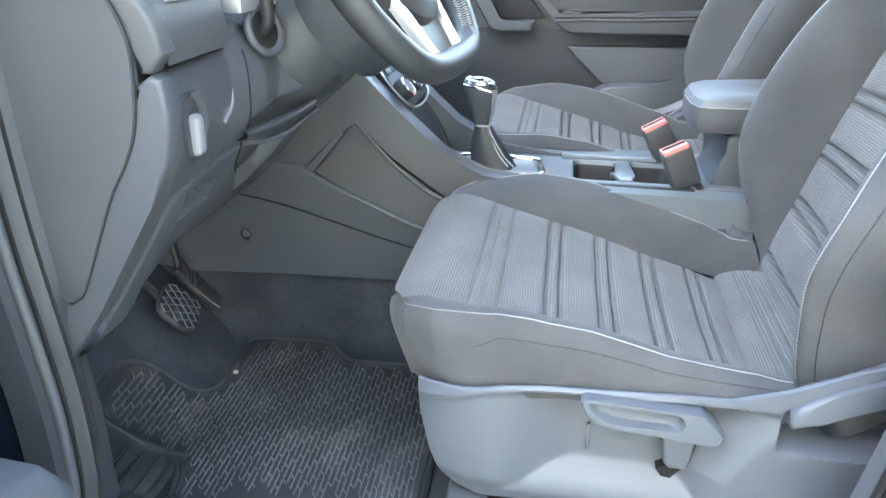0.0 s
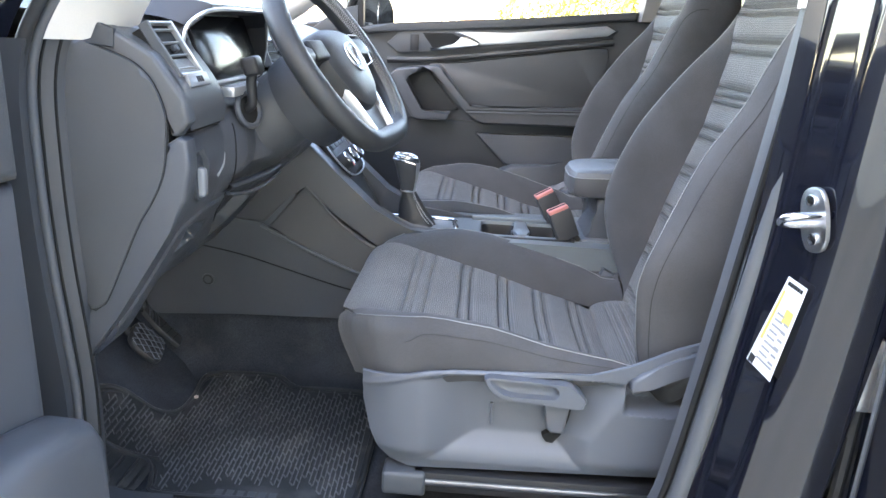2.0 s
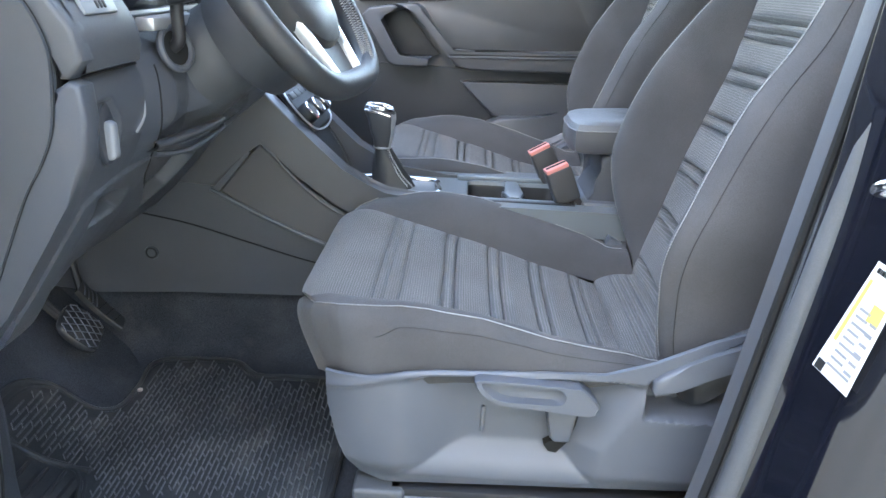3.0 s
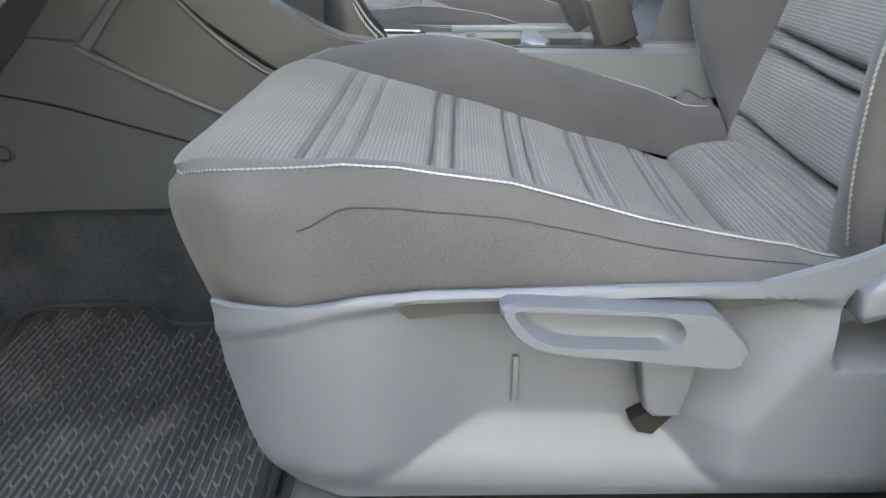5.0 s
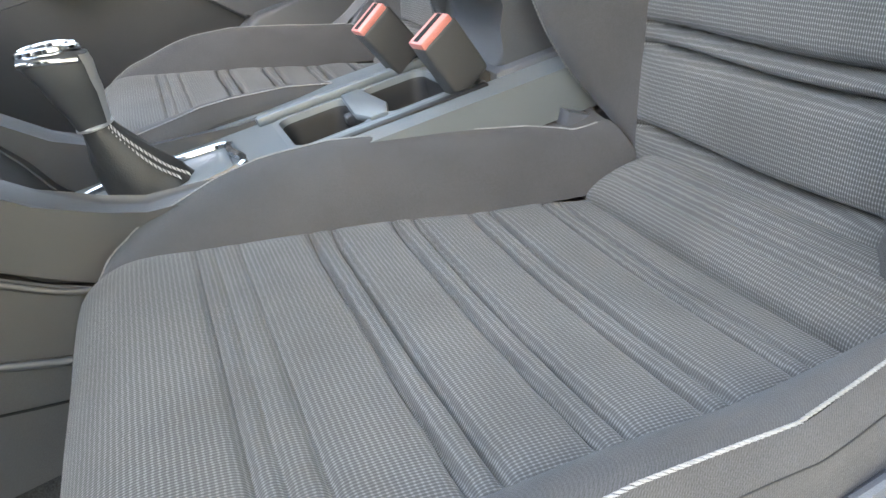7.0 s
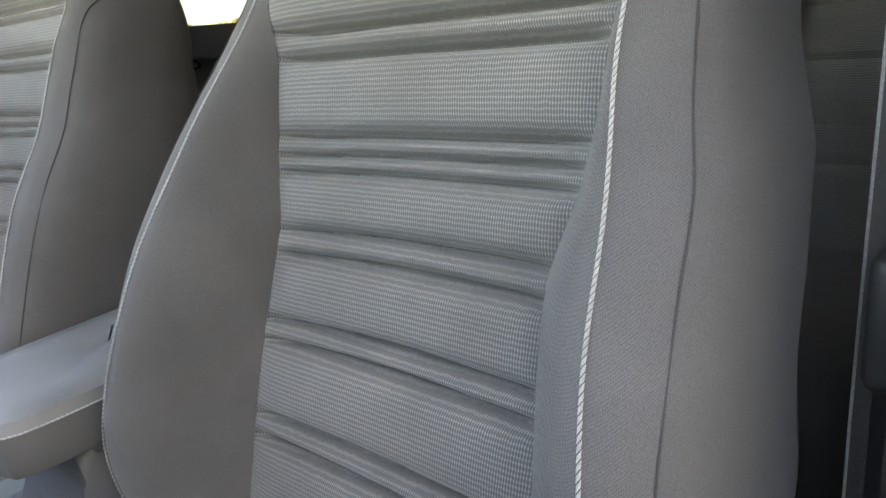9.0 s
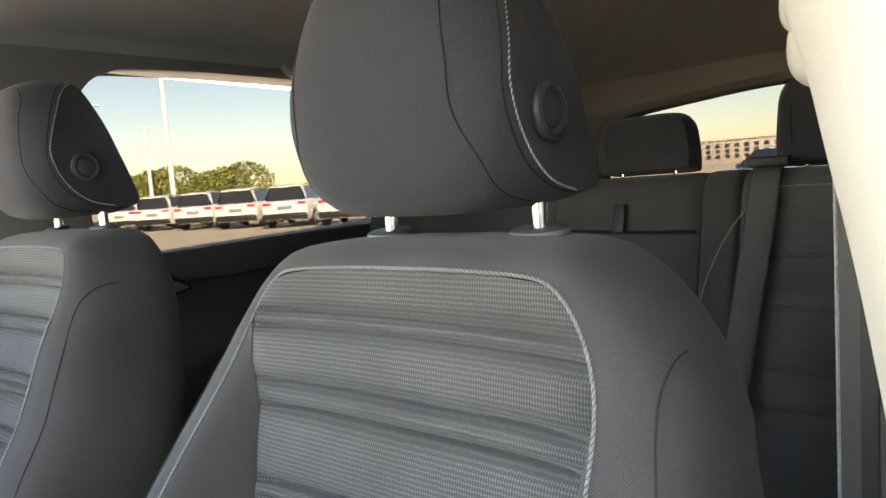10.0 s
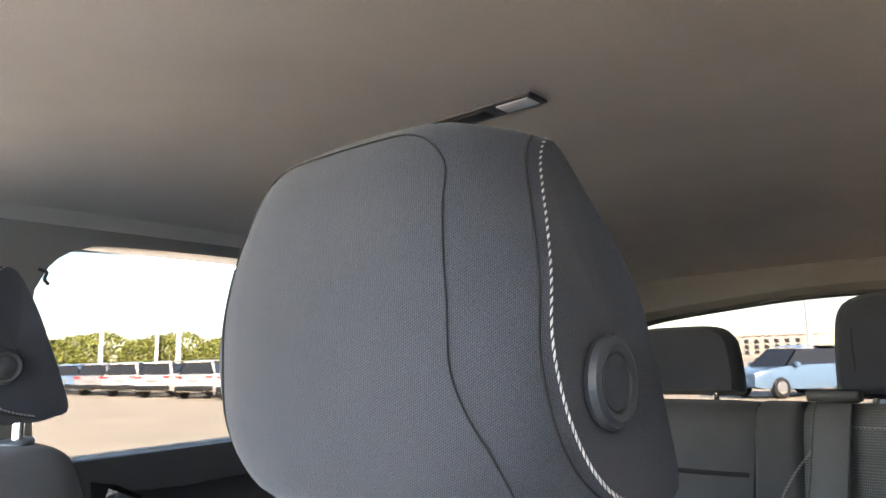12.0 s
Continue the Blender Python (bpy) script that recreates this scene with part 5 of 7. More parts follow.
boot = part("boot", loft(rows, close_v=True), "leather", gear, "creased black leather boot")
for off in (0, .010):
    seam_line = curve([(.026 + off, -.024, .010), (.010 + off * .8, -.0235, .028), (-.004 + off * .6, -.0185, .050), (-.013 + off * .4, -.0145, .068), (-.018 + off * .3, -.0115, .083)], 30)
    part("boot_stitching", stitches(seam_line, .005, .0012, up=(.3, -1, .4)), "bright_thread", boot, "pale double stitching")
rows = []
for z, cx, rx, ry in ((.080, -.028, .0145, .015), (.086, -.0285, .0165, .016), (.098, -.028, .019, .018), (.115, -.029, .0235, .021), (.132, -.031, .026, .023), (.146, -.033, .030, .0245), (.154, -.034, .0305, .024), (.160, -.034, .027, .020), (.1615, -.034, .012, .010), (.1615, -.034, .001, .001)):
    rows.append([(cx + rx * math.copysign(abs(math.cos(t)) ** .62, math.cos(t)), ry * math.copysign(abs(math.sin(t)) ** .62, math.sin(t)), z - .006 * math.cos(t) * (z > .13)) for t in np.linspace(0, 2 * math.pi, 40, endpoint=False)])
kn = part("knob", loft(rows, close_v=True), "pillar", gear, "dark grey gear knob")
part("knob_top", tube(curve([(-.060, -.002, .164), (-.050, -.017, .164), (-.024, -.018, .161), (-.009, 0, .157), (-.024, .018, .161), (-.050, .017, .164)], 40, True), .0042, 8, True), "chrome", kn, "bright chrome top ring")
spine = []
for z, cx, rx, ry in ((.083, -.028, .0163, .0162), (.098, -.028, .0198, .0187), (.115, -.029, .0243, .0217), (.132, -.031, .0268, .0237), (.146, -.033, .0308, .0252), (.156, -.034, .0308, .0240)):
    spine.append([(cx + rx * math.copysign(abs(math.cos(t)) ** .62, math.cos(t)), ry * math.copysign(abs(math.sin(t)) ** .62, math.sin(t)), z - .006 * math.cos(t) * (z > .13)) for t in np.linspace(-.85, .85, 17)])
part("knob_inlay", loft(spine), "silver", kn, "satin silver rear spine")
part("knob_shoulder", tube(curve([(-.062, -.020, .158), (-.040, -.0245, .155), (-.012, -.0225, .148)], 14), .0026, 8), "chrome", kn, "bright edge round the knob")
part("knob_collar", tube([(-.028 + .0165 * math.cos(t), .0165 * math.sin(t), .083) for t in np.linspace(0, 2 * math.pi, 30, endpoint=False)], .0022, 6, True), "silver", kn)
# cup holders
cup = thing("cup_holder", (.07, 0, .7495), "dark cup holders sunk in a blue-grey frame", "cup holder")
def well_ring(x0, x1, half, z, d, r):
    """A rounded rectangle at depth z, drawn in by d."""
    pts = []
    for cx, cy, a0 in ((x1 - d - r, half - d - r, 0), (x0 + d + r, half - d - r, 90), (x0 + d + r, -half + d + r, 180), (x1 - d - r, -half + d + r, 270)):
        pts += [(cx + r * math.cos(radians(a0 + k * 15)), cy + r * math.sin(radians(a0 + k * 15)), z) for k in range(7)]
    return pts


for x0, x1 in ((-.080, .008), (.024, .112)):
    steps = ((.0022, -.006, .020), (.0030, -.003, .018), (.0022, .001, .016), (-.006, .003, .016))
    part("well_rim", loft([well_ring(x0, x1, .058, z, d, r) for z, d, r in steps], close_v=True), "deck", cup, "blue-grey rim")
    steps = ((-.005, .003, .016), (-.012, .0045, .018), (-.052, .007, .024), (-.064, .011, .026), (-.068, .024, .014), (-.069, .040, .003))
    part("well", loft([well_ring(x0, x1, .058, z, d, r) for z, d, r in steps], close_v=True), "black", cup, "deep dark cup well")
    part("well_floor", rbox(x0 + .006, x1 - .006, -.050, .050, -.074, -.0665, .002, 1), "black", cup)
part("frame_rail", rbox(-.10, .125, -.080, -.066, -.002, .005, .003), "deck", cup)
part("frame_rail", rbox(-.10, .125, .066, .080, -.002, .011, .004), "deck", cup)
part("divider", prism([(-.004, -.026), (.006, -.058), (.026, -.058), (.036, -.026), (.028, .058), (.004, .058)], "z", -.003, .006, .003), "deck", cup)
for sgn in (-1, 1):
    part("spring_tab", rbox(.010 + sgn * .012 - .003, .010 + sgn * .012 + .009, .020, .034, -.022, -.010, .002, 1), "sealgrey", cup)
# armrest on its pillar
arm = thing("armrest", (.325, 0, .74), "padded grey centre armrest with light piping", "armrest")
top_out = curve([(-.14, -.06), (-.145, 0), (-.14, .06), (-.11, .085), (.05, .088), (.20, .085), (.20, -.085), (.05, -.088), (-.11, -.085)], 60, True)


def arm_rise(x):
    return .050 * (x + .14) * .9


rows = [[(x * f, y * f, z + arm_rise(x)) for x, y in top_out] for f, z in ((.90, .112), (.97, .115), (1.0, .125), (1.005, .142), (1.0, .157), (.965, .168), (.88, .1735), (.6, .176), (.02, .177))]
lid = part("lid", loft(rows[4:], close_v=True), "vinyl", arm, "padded vinyl lid")
# one lid in two colours: the darker side imitates shade below the skylit top
part("lid_side", loft(rows[:5], close_v=True), "brown", lid, "sewn side of the lid, shade put into its darker colour")
part("stitching", stitches([(x * 1.006, y * 1.006, .157 + arm_rise(x)) for x, y in np.vstack([top_out, top_out[:1]])], .0042, .0012), "thread", lid)
part("pillar", prism(curve([(-.09, 0), (-.075, .06), (-.065, .12), (.15, .125), (.15, 0)], 30, True), "y", -.075, .075, .012, seg=3), "lower", arm)
part("pillar_foot", rbox(-.11, .17, -.088, .088, -.01, .022, .008), "shield", arm)
part("body_shell", rbox(-.07, .19, -.078, .078, .10, .132, .012, 3), "brown", arm)


def buckle(c, yaw, lean, label):
    ob = thing("seat_belt_buckle", c, label, "seat belt buckle", "front buckles")
    m = Euler((0, radians(lean), radians(yaw))).to_matrix().to_4x4()
    part("housing", rbox(-.025, .025, -.014, .014, -.036, .036, .005, 3, m=m), "buckle", ob)
    part("release_button", rbox(-.024, .021, -.0128, .0128, .033, .042, .002, 2, m=m), "red", ob, "red release button")
    part("tongue_slot", rbox(-.021, .019, -.003, .005, .0415, .0425, 0, m=m), "dark", ob)
    strap = curve([tuple(m @ Vector((.004, 0, -.036))), tuple(m @ Vector((.012, 0, -.075))), (.040, 0, -.115), (.055, 0, -.165)], 14)
    rows = [[(p[0] + a, p[1] + b, p[2] + a * .35) for a, b in ((-.017, -.0025), (.017, -.0025), (.018, 0), (.017, .0025), (-.017, .0025), (-.018, 0))] for p in strap]
    part("strap", loft(rows, close_v=True), "web", ob, "dark woven strap")
    part("rivet", disc(tuple(m @ Vector((.006, -.008, -.046))), tuple(m @ Vector((0, -1, 0))), .006, .008, 14, .001), "steel", ob)
    return ob


buckle((.174, -.076, .791), 12, -24, "black seat belt buckle with red button beside the driver seat")
buckle((.158, .078, .792), 10, -28, "black seat belt buckle with red button beside the passenger seat")
# seat belt anchor cover by the driver seat's inner rear corner
solid("seat_pivot_cover", prism([(.235, .655), (.262, .715), (.29, .70), (.33, .655)], "y", -.150, -.125, .006), "shield", "blue-grey plastic cover at the seat pivot", "seat cover")

# ---- passenger side doors ----


pd = thing("passenger_door", (0, .70, .45), "closed front passenger door with silver trim and grey panels", "car door", "passenger side doors")


def pdp(x, z):
    return (x, z - .45)


sheet = [(-.62, .42), (-.62, 1.15), (-.50, 1.18), (-.30, 1.205), (.10, 1.235), (.42, 1.268), (.52, 1.275), (.52, .42)]
part("door_sheet", prism([pdp(*p) for p in sheet], "y", .016, .075, .006), "dash", pd)
part("belt_rail", prism([pdp(*p) for p in ((-.42, 1.185), (-.30, 1.205), (.10, 1.237), (.43, 1.270), (.43, 1.245), (.10, 1.212), (-.30, 1.180), (-.40, 1.165))], "y", -.012, .03, .008, seg=3), "dash", pd, "grey padded belt rail")
trim = [(-.335, 1.142), (-.290, 1.185), (-.10, 1.192), (.05, 1.197), (.35, 1.232), (.385, 1.212), (.36, 1.188), (.05, 1.150), (-.06, 1.134), (-.20, 1.122), (-.30, 1.114)]
part("trim_frame", prism([pdp(*p) for p in trim], "y", -.004, .02, .004), "dash", pd)
part("silver_trim", prism([pdp(*p) for p in ((-.125, 1.183), (-.09, 1.186), (.05, 1.190), (.345, 1.224), (.374, 1.210), (.35, 1.194), (.05, 1.158), (-.045, 1.147), (-.04, 1.158), (-.06, 1.170))], "y", -.010, .01, .003), "silver", pd, "satin silver trim strip")
# flat near-black block that stands in for the shaded hollow behind the handle
part("handle_cup", prism([pdp(*p) for p in ((-.225, 1.178), (-.13, 1.180), (-.055, 1.150), (-.075, 1.138), (-.19, 1.132))], "y", -.0065, .004, .003), "dark", pd)
part("door_handle", prism([pdp(*p) for p in ((-.20, 1.132), (-.12, 1.147), (-.105, 1.170), (-.085, 1.172), (-.04, 1.152), (-.055, 1.144), (-.19, 1.124))], "y", -.018, -.006, .003), "chrome", pd, "chrome inner door handle")
part("lock_switch", rbox(-.262, -.235, -.008, .002, .672, .722, .003), "black", pd)
insert = curve([(-.205, 1.076), (-.10, 1.090), (.10, 1.121), (.335, 1.156), (.358, 1.150), (.362, 1.13), (.352, 1.05), (.345, .985), (.33, .972), (-.06, .962), (-.085, .972)], 90, True)
part("insert_panel", prism([pdp(*p) for p in insert], "y", .006, .022, .004), "dash", pd, "grained insert panel")
part("insert_seam", tube([(x, .0135, z - .45) for x, z in insert], .0022, 6, True), "seam", pd, "dark gap round the insert")
fold = curve([(-.335, 1.092), (-.20, 1.100), (0, 1.124), (.20, 1.152), (.375, 1.178)], 40)
part("belt_step", tube([(x, .010, z - .45) for x, z in fold], .008, 8), "dash", pd)
part("belt_groove", tube([(x, .008, z - .461) for x, z in fold], .0018, 6), "seam", pd)
limb = [(-.320, 1.046), (-.302, 1.065), (-.238, 1.077), (-.205, 1.074), (-.262, 1.052), (-.274, 1.034), (-.222, .943), (-.212, .936), (-.124, .940), (-.134, .914), (-.225, .911), (-.246, .920)]
part("pull_limb", prism([pdp(*p) for p in limb], "y", -.050, .018, .006, seg=3), "lower", pd, "grey looped door pull")
part("pull_recess", prism([pdp(*p) for p in ((-.268, 1.045), (-.205, 1.066), (-.10, .945), (-.130, .938), (-.218, .940))], "y", .002, .020, .002), "black", pd)
bar = [(-.236, 1.079), (-.170, 1.083), (-.152, 1.074), (-.066, .957), (-.04, .953), (.33, .975), (.345, .948), (.335, .916), (-.018, .910), (-.050, .920), (-.075, .945), (-.165, 1.060)]
part("armrest_bar", prism([pdp(*p) for p in bar], "y", -.058, .018, .008, seg=3), "dash", pd, "slanting pull bar running into the armrest")
ledge = curve([(-.072, .944), (0, .947), (.15, .951), (.335, .958)], 24)
part("armrest_ledge", tube([(x, -.059, z - .45) for x, z in ledge], .0035, 8), "sealgrey", pd)
part("armrest_groove", tube([(x, -.058, z - .4435) for x, z in ledge], .0016, 6), "seam", pd)
part("armrest_key", rbox(-.055, .0, -.062, -.05, .513, .5165, .001, 1), "sealgrey", pd)
# darker plastic than the rest of the door stands in for footwell shade
part("lower_panel", prism([pdp(*p) for p in ((-.60, .905), (-.24, .914), (-.02, .908), (.34, .914), (.40, .91), (.40, .60), (-.60, .60))], "y", .002, .03, .008), "pillar", pd, "lower door panel, footwell shade put into its dark colour")
part("pocket", prism([pdp(*p) for p in ((-.038, .875), (.10, .878), (.305, .882), (.34, .855), (.290, .802), (.255, .793), (.084, .782), (.066, .776))], "y", -.030, .01, .008, seg=3), "lower", pd, "grey map pocket")
part("pocket_lip", prism([pdp(*p) for p in ((.046, .764), (.084, .784), (.20, .790), (.258, .800), (.292, .835), (.32, .895), (.38, .905), (.38, .70), (.10, .70))], "y", -.070, .0, .010, seg=3), "lower", pd, "rim of the map pocket")
part("clip", disc((-.005, -.004, .395), (0, -1, 0), .009, .008, 16, .002), "sealgrey", pd)
# window frame and mirror triangle
part("front_pillar_frame", tube(curve([(-.62, .02, .72), (-.47, .02, .755), (-.455, .018, .80), (-.36, -.01, .95), (-.20, -.06, 1.08)], 24), .014, 8), "black", pd)
part("mirror_triangle", prism([pdp(*p) for p in ((-.60, 1.155), (-.43, 1.18), (-.43, 1.25), (-.50, 1.235))], "y", -.002, .02, .004), "dash", pd)
part("quarter_post", rbox(-.432, -.412, .0, .03, .72, 1.05, .004), "black", pd)
mirror = thing("wing_mirror", (-.42, .88, 1.22), "black wing mirror outside the passenger window", "wing mirror")
rows = [[(x0 + .05 * f * math.cos(t), .09 * f * math.sin(t) + dy, .075 * f * math.copysign(abs(math.cos(t + 1.57)) ** .6, math.cos(t + 1.57))) for t in np.linspace(0, 2 * math.pi, 28, endpoint=False)] for x0, f, dy in ((-.06, .2, 0), (-.045, .75, 0), (0, 1, 0), (.03, 1.02, 0), (.034, .95, 0), (.034, .05, 0))]
part("housing", loft(rows, close_v=True), "paint", mirror)
part("mirror_glass", disc((.037, 0, 0), (1, 0, 0), .072, .003, 32), "chrome", mirror)
part("arm", rbox(-.04, .02, -.14, -.05, -.055, -.02, .008), "black", mirror)

rd = thing("rear_passenger_door", (0, .71, .45), "closed dark rear passenger door with a bright handle", "car door", "passenger side doors")
part("door_sheet", prism([pdp(*p) for p in ((.53, .42), (.53, 1.25), (.75, 1.252), (1.30, 1.262), (1.62, 1.27), (1.62, .42))], "y", .016, .075, .006), "dash", rd)
part("belt_rail", prism([pdp(*p) for p in ((.60, 1.252), (1.0, 1.256), (1.62, 1.268), (1.62, 1.20), (1.0, 1.185), (.62, 1.19))], "y", -.014, .03, .012, seg=3), "dash", rd)
# shaded hollow drawn as a near-black block
part("handle_cup", prism([pdp(*p) for p in ((.806, 1.216), (.85, 1.206), (.898, 1.180), (.896, 1.168), (.823, 1.153), (.812, 1.165))], "y", -.020, .0, .004), "dark", rd)
part("door_handle", prism([pdp(*p) for p in ((.832, 1.204), (.887, 1.178), (.884, 1.171), (.820, 1.162))], "y", -.028, -.018, .003), "chrome", rd, "bright inner door handle")
part("armrest_bar", prism([pdp(*p) for p in ((.66, .99), (.80, 1.02), (1.35, 1.04), (1.35, .97), (.80, .94), (.66, .95))], "y", -.055, .02, .015, seg=3), "lower", rd)

# ---- pillars, roof, glass ----
solid("wall_passenger_lower", rbox(-1.2, 2.3, .790, .80, .30, 1.15, 0), "paint", "outer skin of the passenger side", "car body", kind="structure")
bp = [(.44, 1.24), (.46, 1.40), (.475, 1.56), (.50, 1.66), (1.0, 1.665), (1.54, 1.645), (1.54, 1.616), (1.25, 1.631)] + [tuple(p) for p in curve([(1.0, 1.633), (.87, 1.631), (.772, 1.627), (.726, 1.613), (.697, 1.586), (.684, 1.556), (.680, 1.51), (.686, 1.40), (.698, 1.25)], 30)]
# trim colour carries the shade on this side of the cabin
solid("pillar_passenger", prism([(x, z) for x, z in bp], "y", .66, .755, .005, seg=2), "shaded_trim", "passenger side centre pillar trim, its shade put into a darker grey", "pillar trim", kind="structure")
solid("coat_hook", tube(curve([(.686, .660, 1.578), (.694, .648, 1.572), (.690, .645, 1.560), (.697, .646, 1.552)], 14), .003, 8), "black", "small black coat hook by the window", "coat hook")
# roof lining, one curved sheet, lowered at the sides
rows = []
for x in np.linspace(-.10, 2.25, 48):
    zc = 1.672 + .030 * (1 - ((x - .75) / 1.15) ** 2) - .05 * ramp01(x, 1.7, 2.25)
    rows.append([(x, y, zc - .035 * abs(y / .66) ** 4 - .0) for y in np.linspace(-.66, .66, 40)])
solid("headliner", loft(rows), "headliner", "warm grey felt roof lining", "headliner", kind="structure")
rows = [[(p[0], p[1] * 1.03, p[2] + .03) for p in r] for r in rows]
solid("roof_skin", loft(rows), "paint", "black roof skin above the lining", "car roof", kind="structure")
for side in (-1, 1):
    rows = []
    for x in np.linspace(-.12, 2.2, 50):
        z0 = 1.640 if side > 0 else 1.63
        drop = .055 * ramp01(x, 1.0, 2.1) + .05 * ramp01(x, .3, -.15) + (.0 if side > 0 else 0)
        zc = 1.672 + .030 * (1 - ((x - .75) / 1.15) ** 2) - .05 * ramp01(x, 1.7, 2.25)
        rows.append([(x, side * a, b) for a, b in ((.60, zc - .022), (.64, zc - .034), (.668, min(z0 + .012, zc - .03) - drop * .6), (.685, z0 - drop), (.70, z0 - .004 - drop), (.72, z0 + .02 - drop), (.72, 1.70 - drop * .5))])
    solid("roof_rail_passenger" if side > 0 else "roof_rail_driver", loft(rows), "headliner", "roof lining turned down at the cant rail", "headliner", kind="structure")
lamp = thing("roof_lamp", (.873, -.106, 1.7005), "rear reading lamp unit with two lenses in the roof lining", "roof lamp")
part("bezel", rbox(-.019, .019, -.104, .104, -.0022, .008, .002, 3), "brown", lamp)
for y in (-.075, .072):
    part("lens", rbox(-.013, .013, y - .022, y + .022, -.0034, 0, .0015, 2), "lamp", lamp, "clear reading lens")
part("switch_bar", rbox(-.011, .011, -.035, .03, -.0034, -.001, .001), "black", lamp)
for side in (-1, 1):
    gh = thing("grab_handle", (1.27, side * .648, 1.646), "folded grey grab handle on the roof rail", "grab handle")
    part("bar", tube(curve([(-.10, 0, .01), (-.085, -side * .02, -.012), (0, -side * .024, -.020), (.085, -side * .02, -.012), (.10, 0, .01)], 24), .009, 10), "headliner", gh)
# rear quarter, tailgate frame and glass
for side in (-1, 1):
    q = [(1.50, 1.26), (1.56, 1.60), (1.75, 1.64), (2.28, 1.60), (2.30, 1.20)]
    solid("rear_quarter_passenger" if side > 0 else "rear_quarter_driver", prism(q, "y", *sorted((side * .60, side * .68)), .01), "shaded_trim", "rear pillar trim, its shade put into a darker grey", "pillar trim", kind="structure")
    solid("rear_side_passenger" if side > 0 else "rear_side_driver", rbox(1.5, 2.35, *sorted((side * .60, side * .72)), .30, 1.26, .01), "dash", "dark load bay side trim", "load bay trim", kind="structure")
frame_pts = curve([(2.16, -.60, 1.25), (2.13, -.585, 1.42), (2.09, -.53, 1.51), (2.08, -.40, 1.545), (2.075, -.20, 1.548), (2.075, 0, 1.532), (2.08, .20, 1.508), (2.09, .28, 1.478), (2.12, .305, 1.42), (2.16, .325, 1.25)], 80)
rows = [[(p[0] + a, p[1] * (1 + b), p[2] + c) for p in frame_pts] for a, b, c in ((0, 0, 0), (-.02, .03, .008), (-.03, .10, .02), (-.02, .35, .06), (.1, .9, .2))]
solid("wall_tailgate", loft(rows), "shaded_trim", "tailgate surround, its shade put into a darker grey", "tailgate", kind="structure")
solid("window_rear_seal", tube(frame_pts, .009, 8), "rubber", "black rear window seal", "window seal", kind="structure")
solid("tailgate_lower", rbox(2.16, 2.26, -.66, .66, .40, 1.255, .01), "dash", "dark lower tailgate trim", "tailgate", kind="structure")


# ---- rear bench ----
bench = thing("rear_bench", (1.40, 0, .395), "dark cloth rear bench with stitched outer seat and folding centre", "rear seat")


def rb(p):
    return (p[0] - 1.40, p[1], p[2] - .395)


def rear_back(y0, y1, mat, name, puff=.012, lab=""):
    rows, uvs = [], []
    for k, (x, z) in enumerate(curve([(1.26, .78), (1.30, .95), (1.345, 1.12), (1.375, 1.23), (1.395, 1.30), (1.42, 1.330), (1.47, 1.335), (1.53, 1.32), (1.55, 1.27), (1.52, .9)], 90)):
        row, uv = [], []
        for y in np.linspace(y0, y1, 24):
            t = (y - y0) / (y1 - y0)
            e = 1 - abs(2 * t - 1) ** 8
            d = puff * e
            if mat == "panel":
                d += grooves(z, (.92, .94, 1.0, 1.02, 1.10, 1.12, 1.185, 1.205, 1.27, 1.285), .005, .004) * e
            row.append(rb((x - d, y, z + d * .25 * (z > 1.25))))
            uv.append((z, y))
        rows.append(row)
        uvs.append(uv)
    return part(name, loft(rows, uv=uvs), mat, bench, lab)


rear_back(-.250, .060, "cloth", "centre_backrest", .014)
bol = rear_back(-.318, -.250, "cloth", "bolster", .016)
part("stitching", stitches([rb(p) for p in curve([(1.385, -.336, 1.281), (1.36, -.305, 1.235), (1.335, -.279, 1.173), (1.315, -.262, 1.11), (1.298, -.252, 1.05), (1.268, -.25, .93)], 60)], .006, .0016, up=(-1, 0, 0)), "thread", bol, "light stitching")
rear_back(-.60, -.318, "panel", "outer_backrest_panel", .006, "woven ribbed cloth panel")
rear_back(.060, .62, "cloth", "far_backrest", .012)
part("top_stitching", stitches([rb((1.392, y, 1.307)) for y in np.linspace(-.36, -.60, 40)], .006, .0014, up=(-1, 0, 0)), "thread", bench)
part("fold_seam", tube([rb((1.357, y, 1.2375 + .004 * math.sin(y * 9))) for y in np.linspace(-.245, .058, 24)], .0035, 6), "seam", bench, "deep seam across the centre backrest")
for y in (-.250, .060):
    part("split_line", tube([rb((x, y, z)) for x, z in curve([(1.27, .80), (1.345, 1.12), (1.38, 1.24), (1.40, 1.30), (1.43, 1.334)], 30)], .004, 6), "seam", bench)
tab = part("pull_tab", rbox(-.004, .004, -.012, .012, -.028, .028, .003, 2, m=Matrix.Translation(rb((1.352, -.100, 1.262))) @ Euler((0, radians(14), 0)).to_matrix().to_4x4()), "black", bench, "black fabric pull tab")
rows = [[rb((x, y, z)) for y in np.linspace(-.60, .62, 30)] for x, z in curve([(1.30, .80), (1.15, .82), (.95, .83), (.86, .80), (.84, .70), (.86, .55)], 30)]
part("bench_cushion", loft(rows), "cloth", bench)


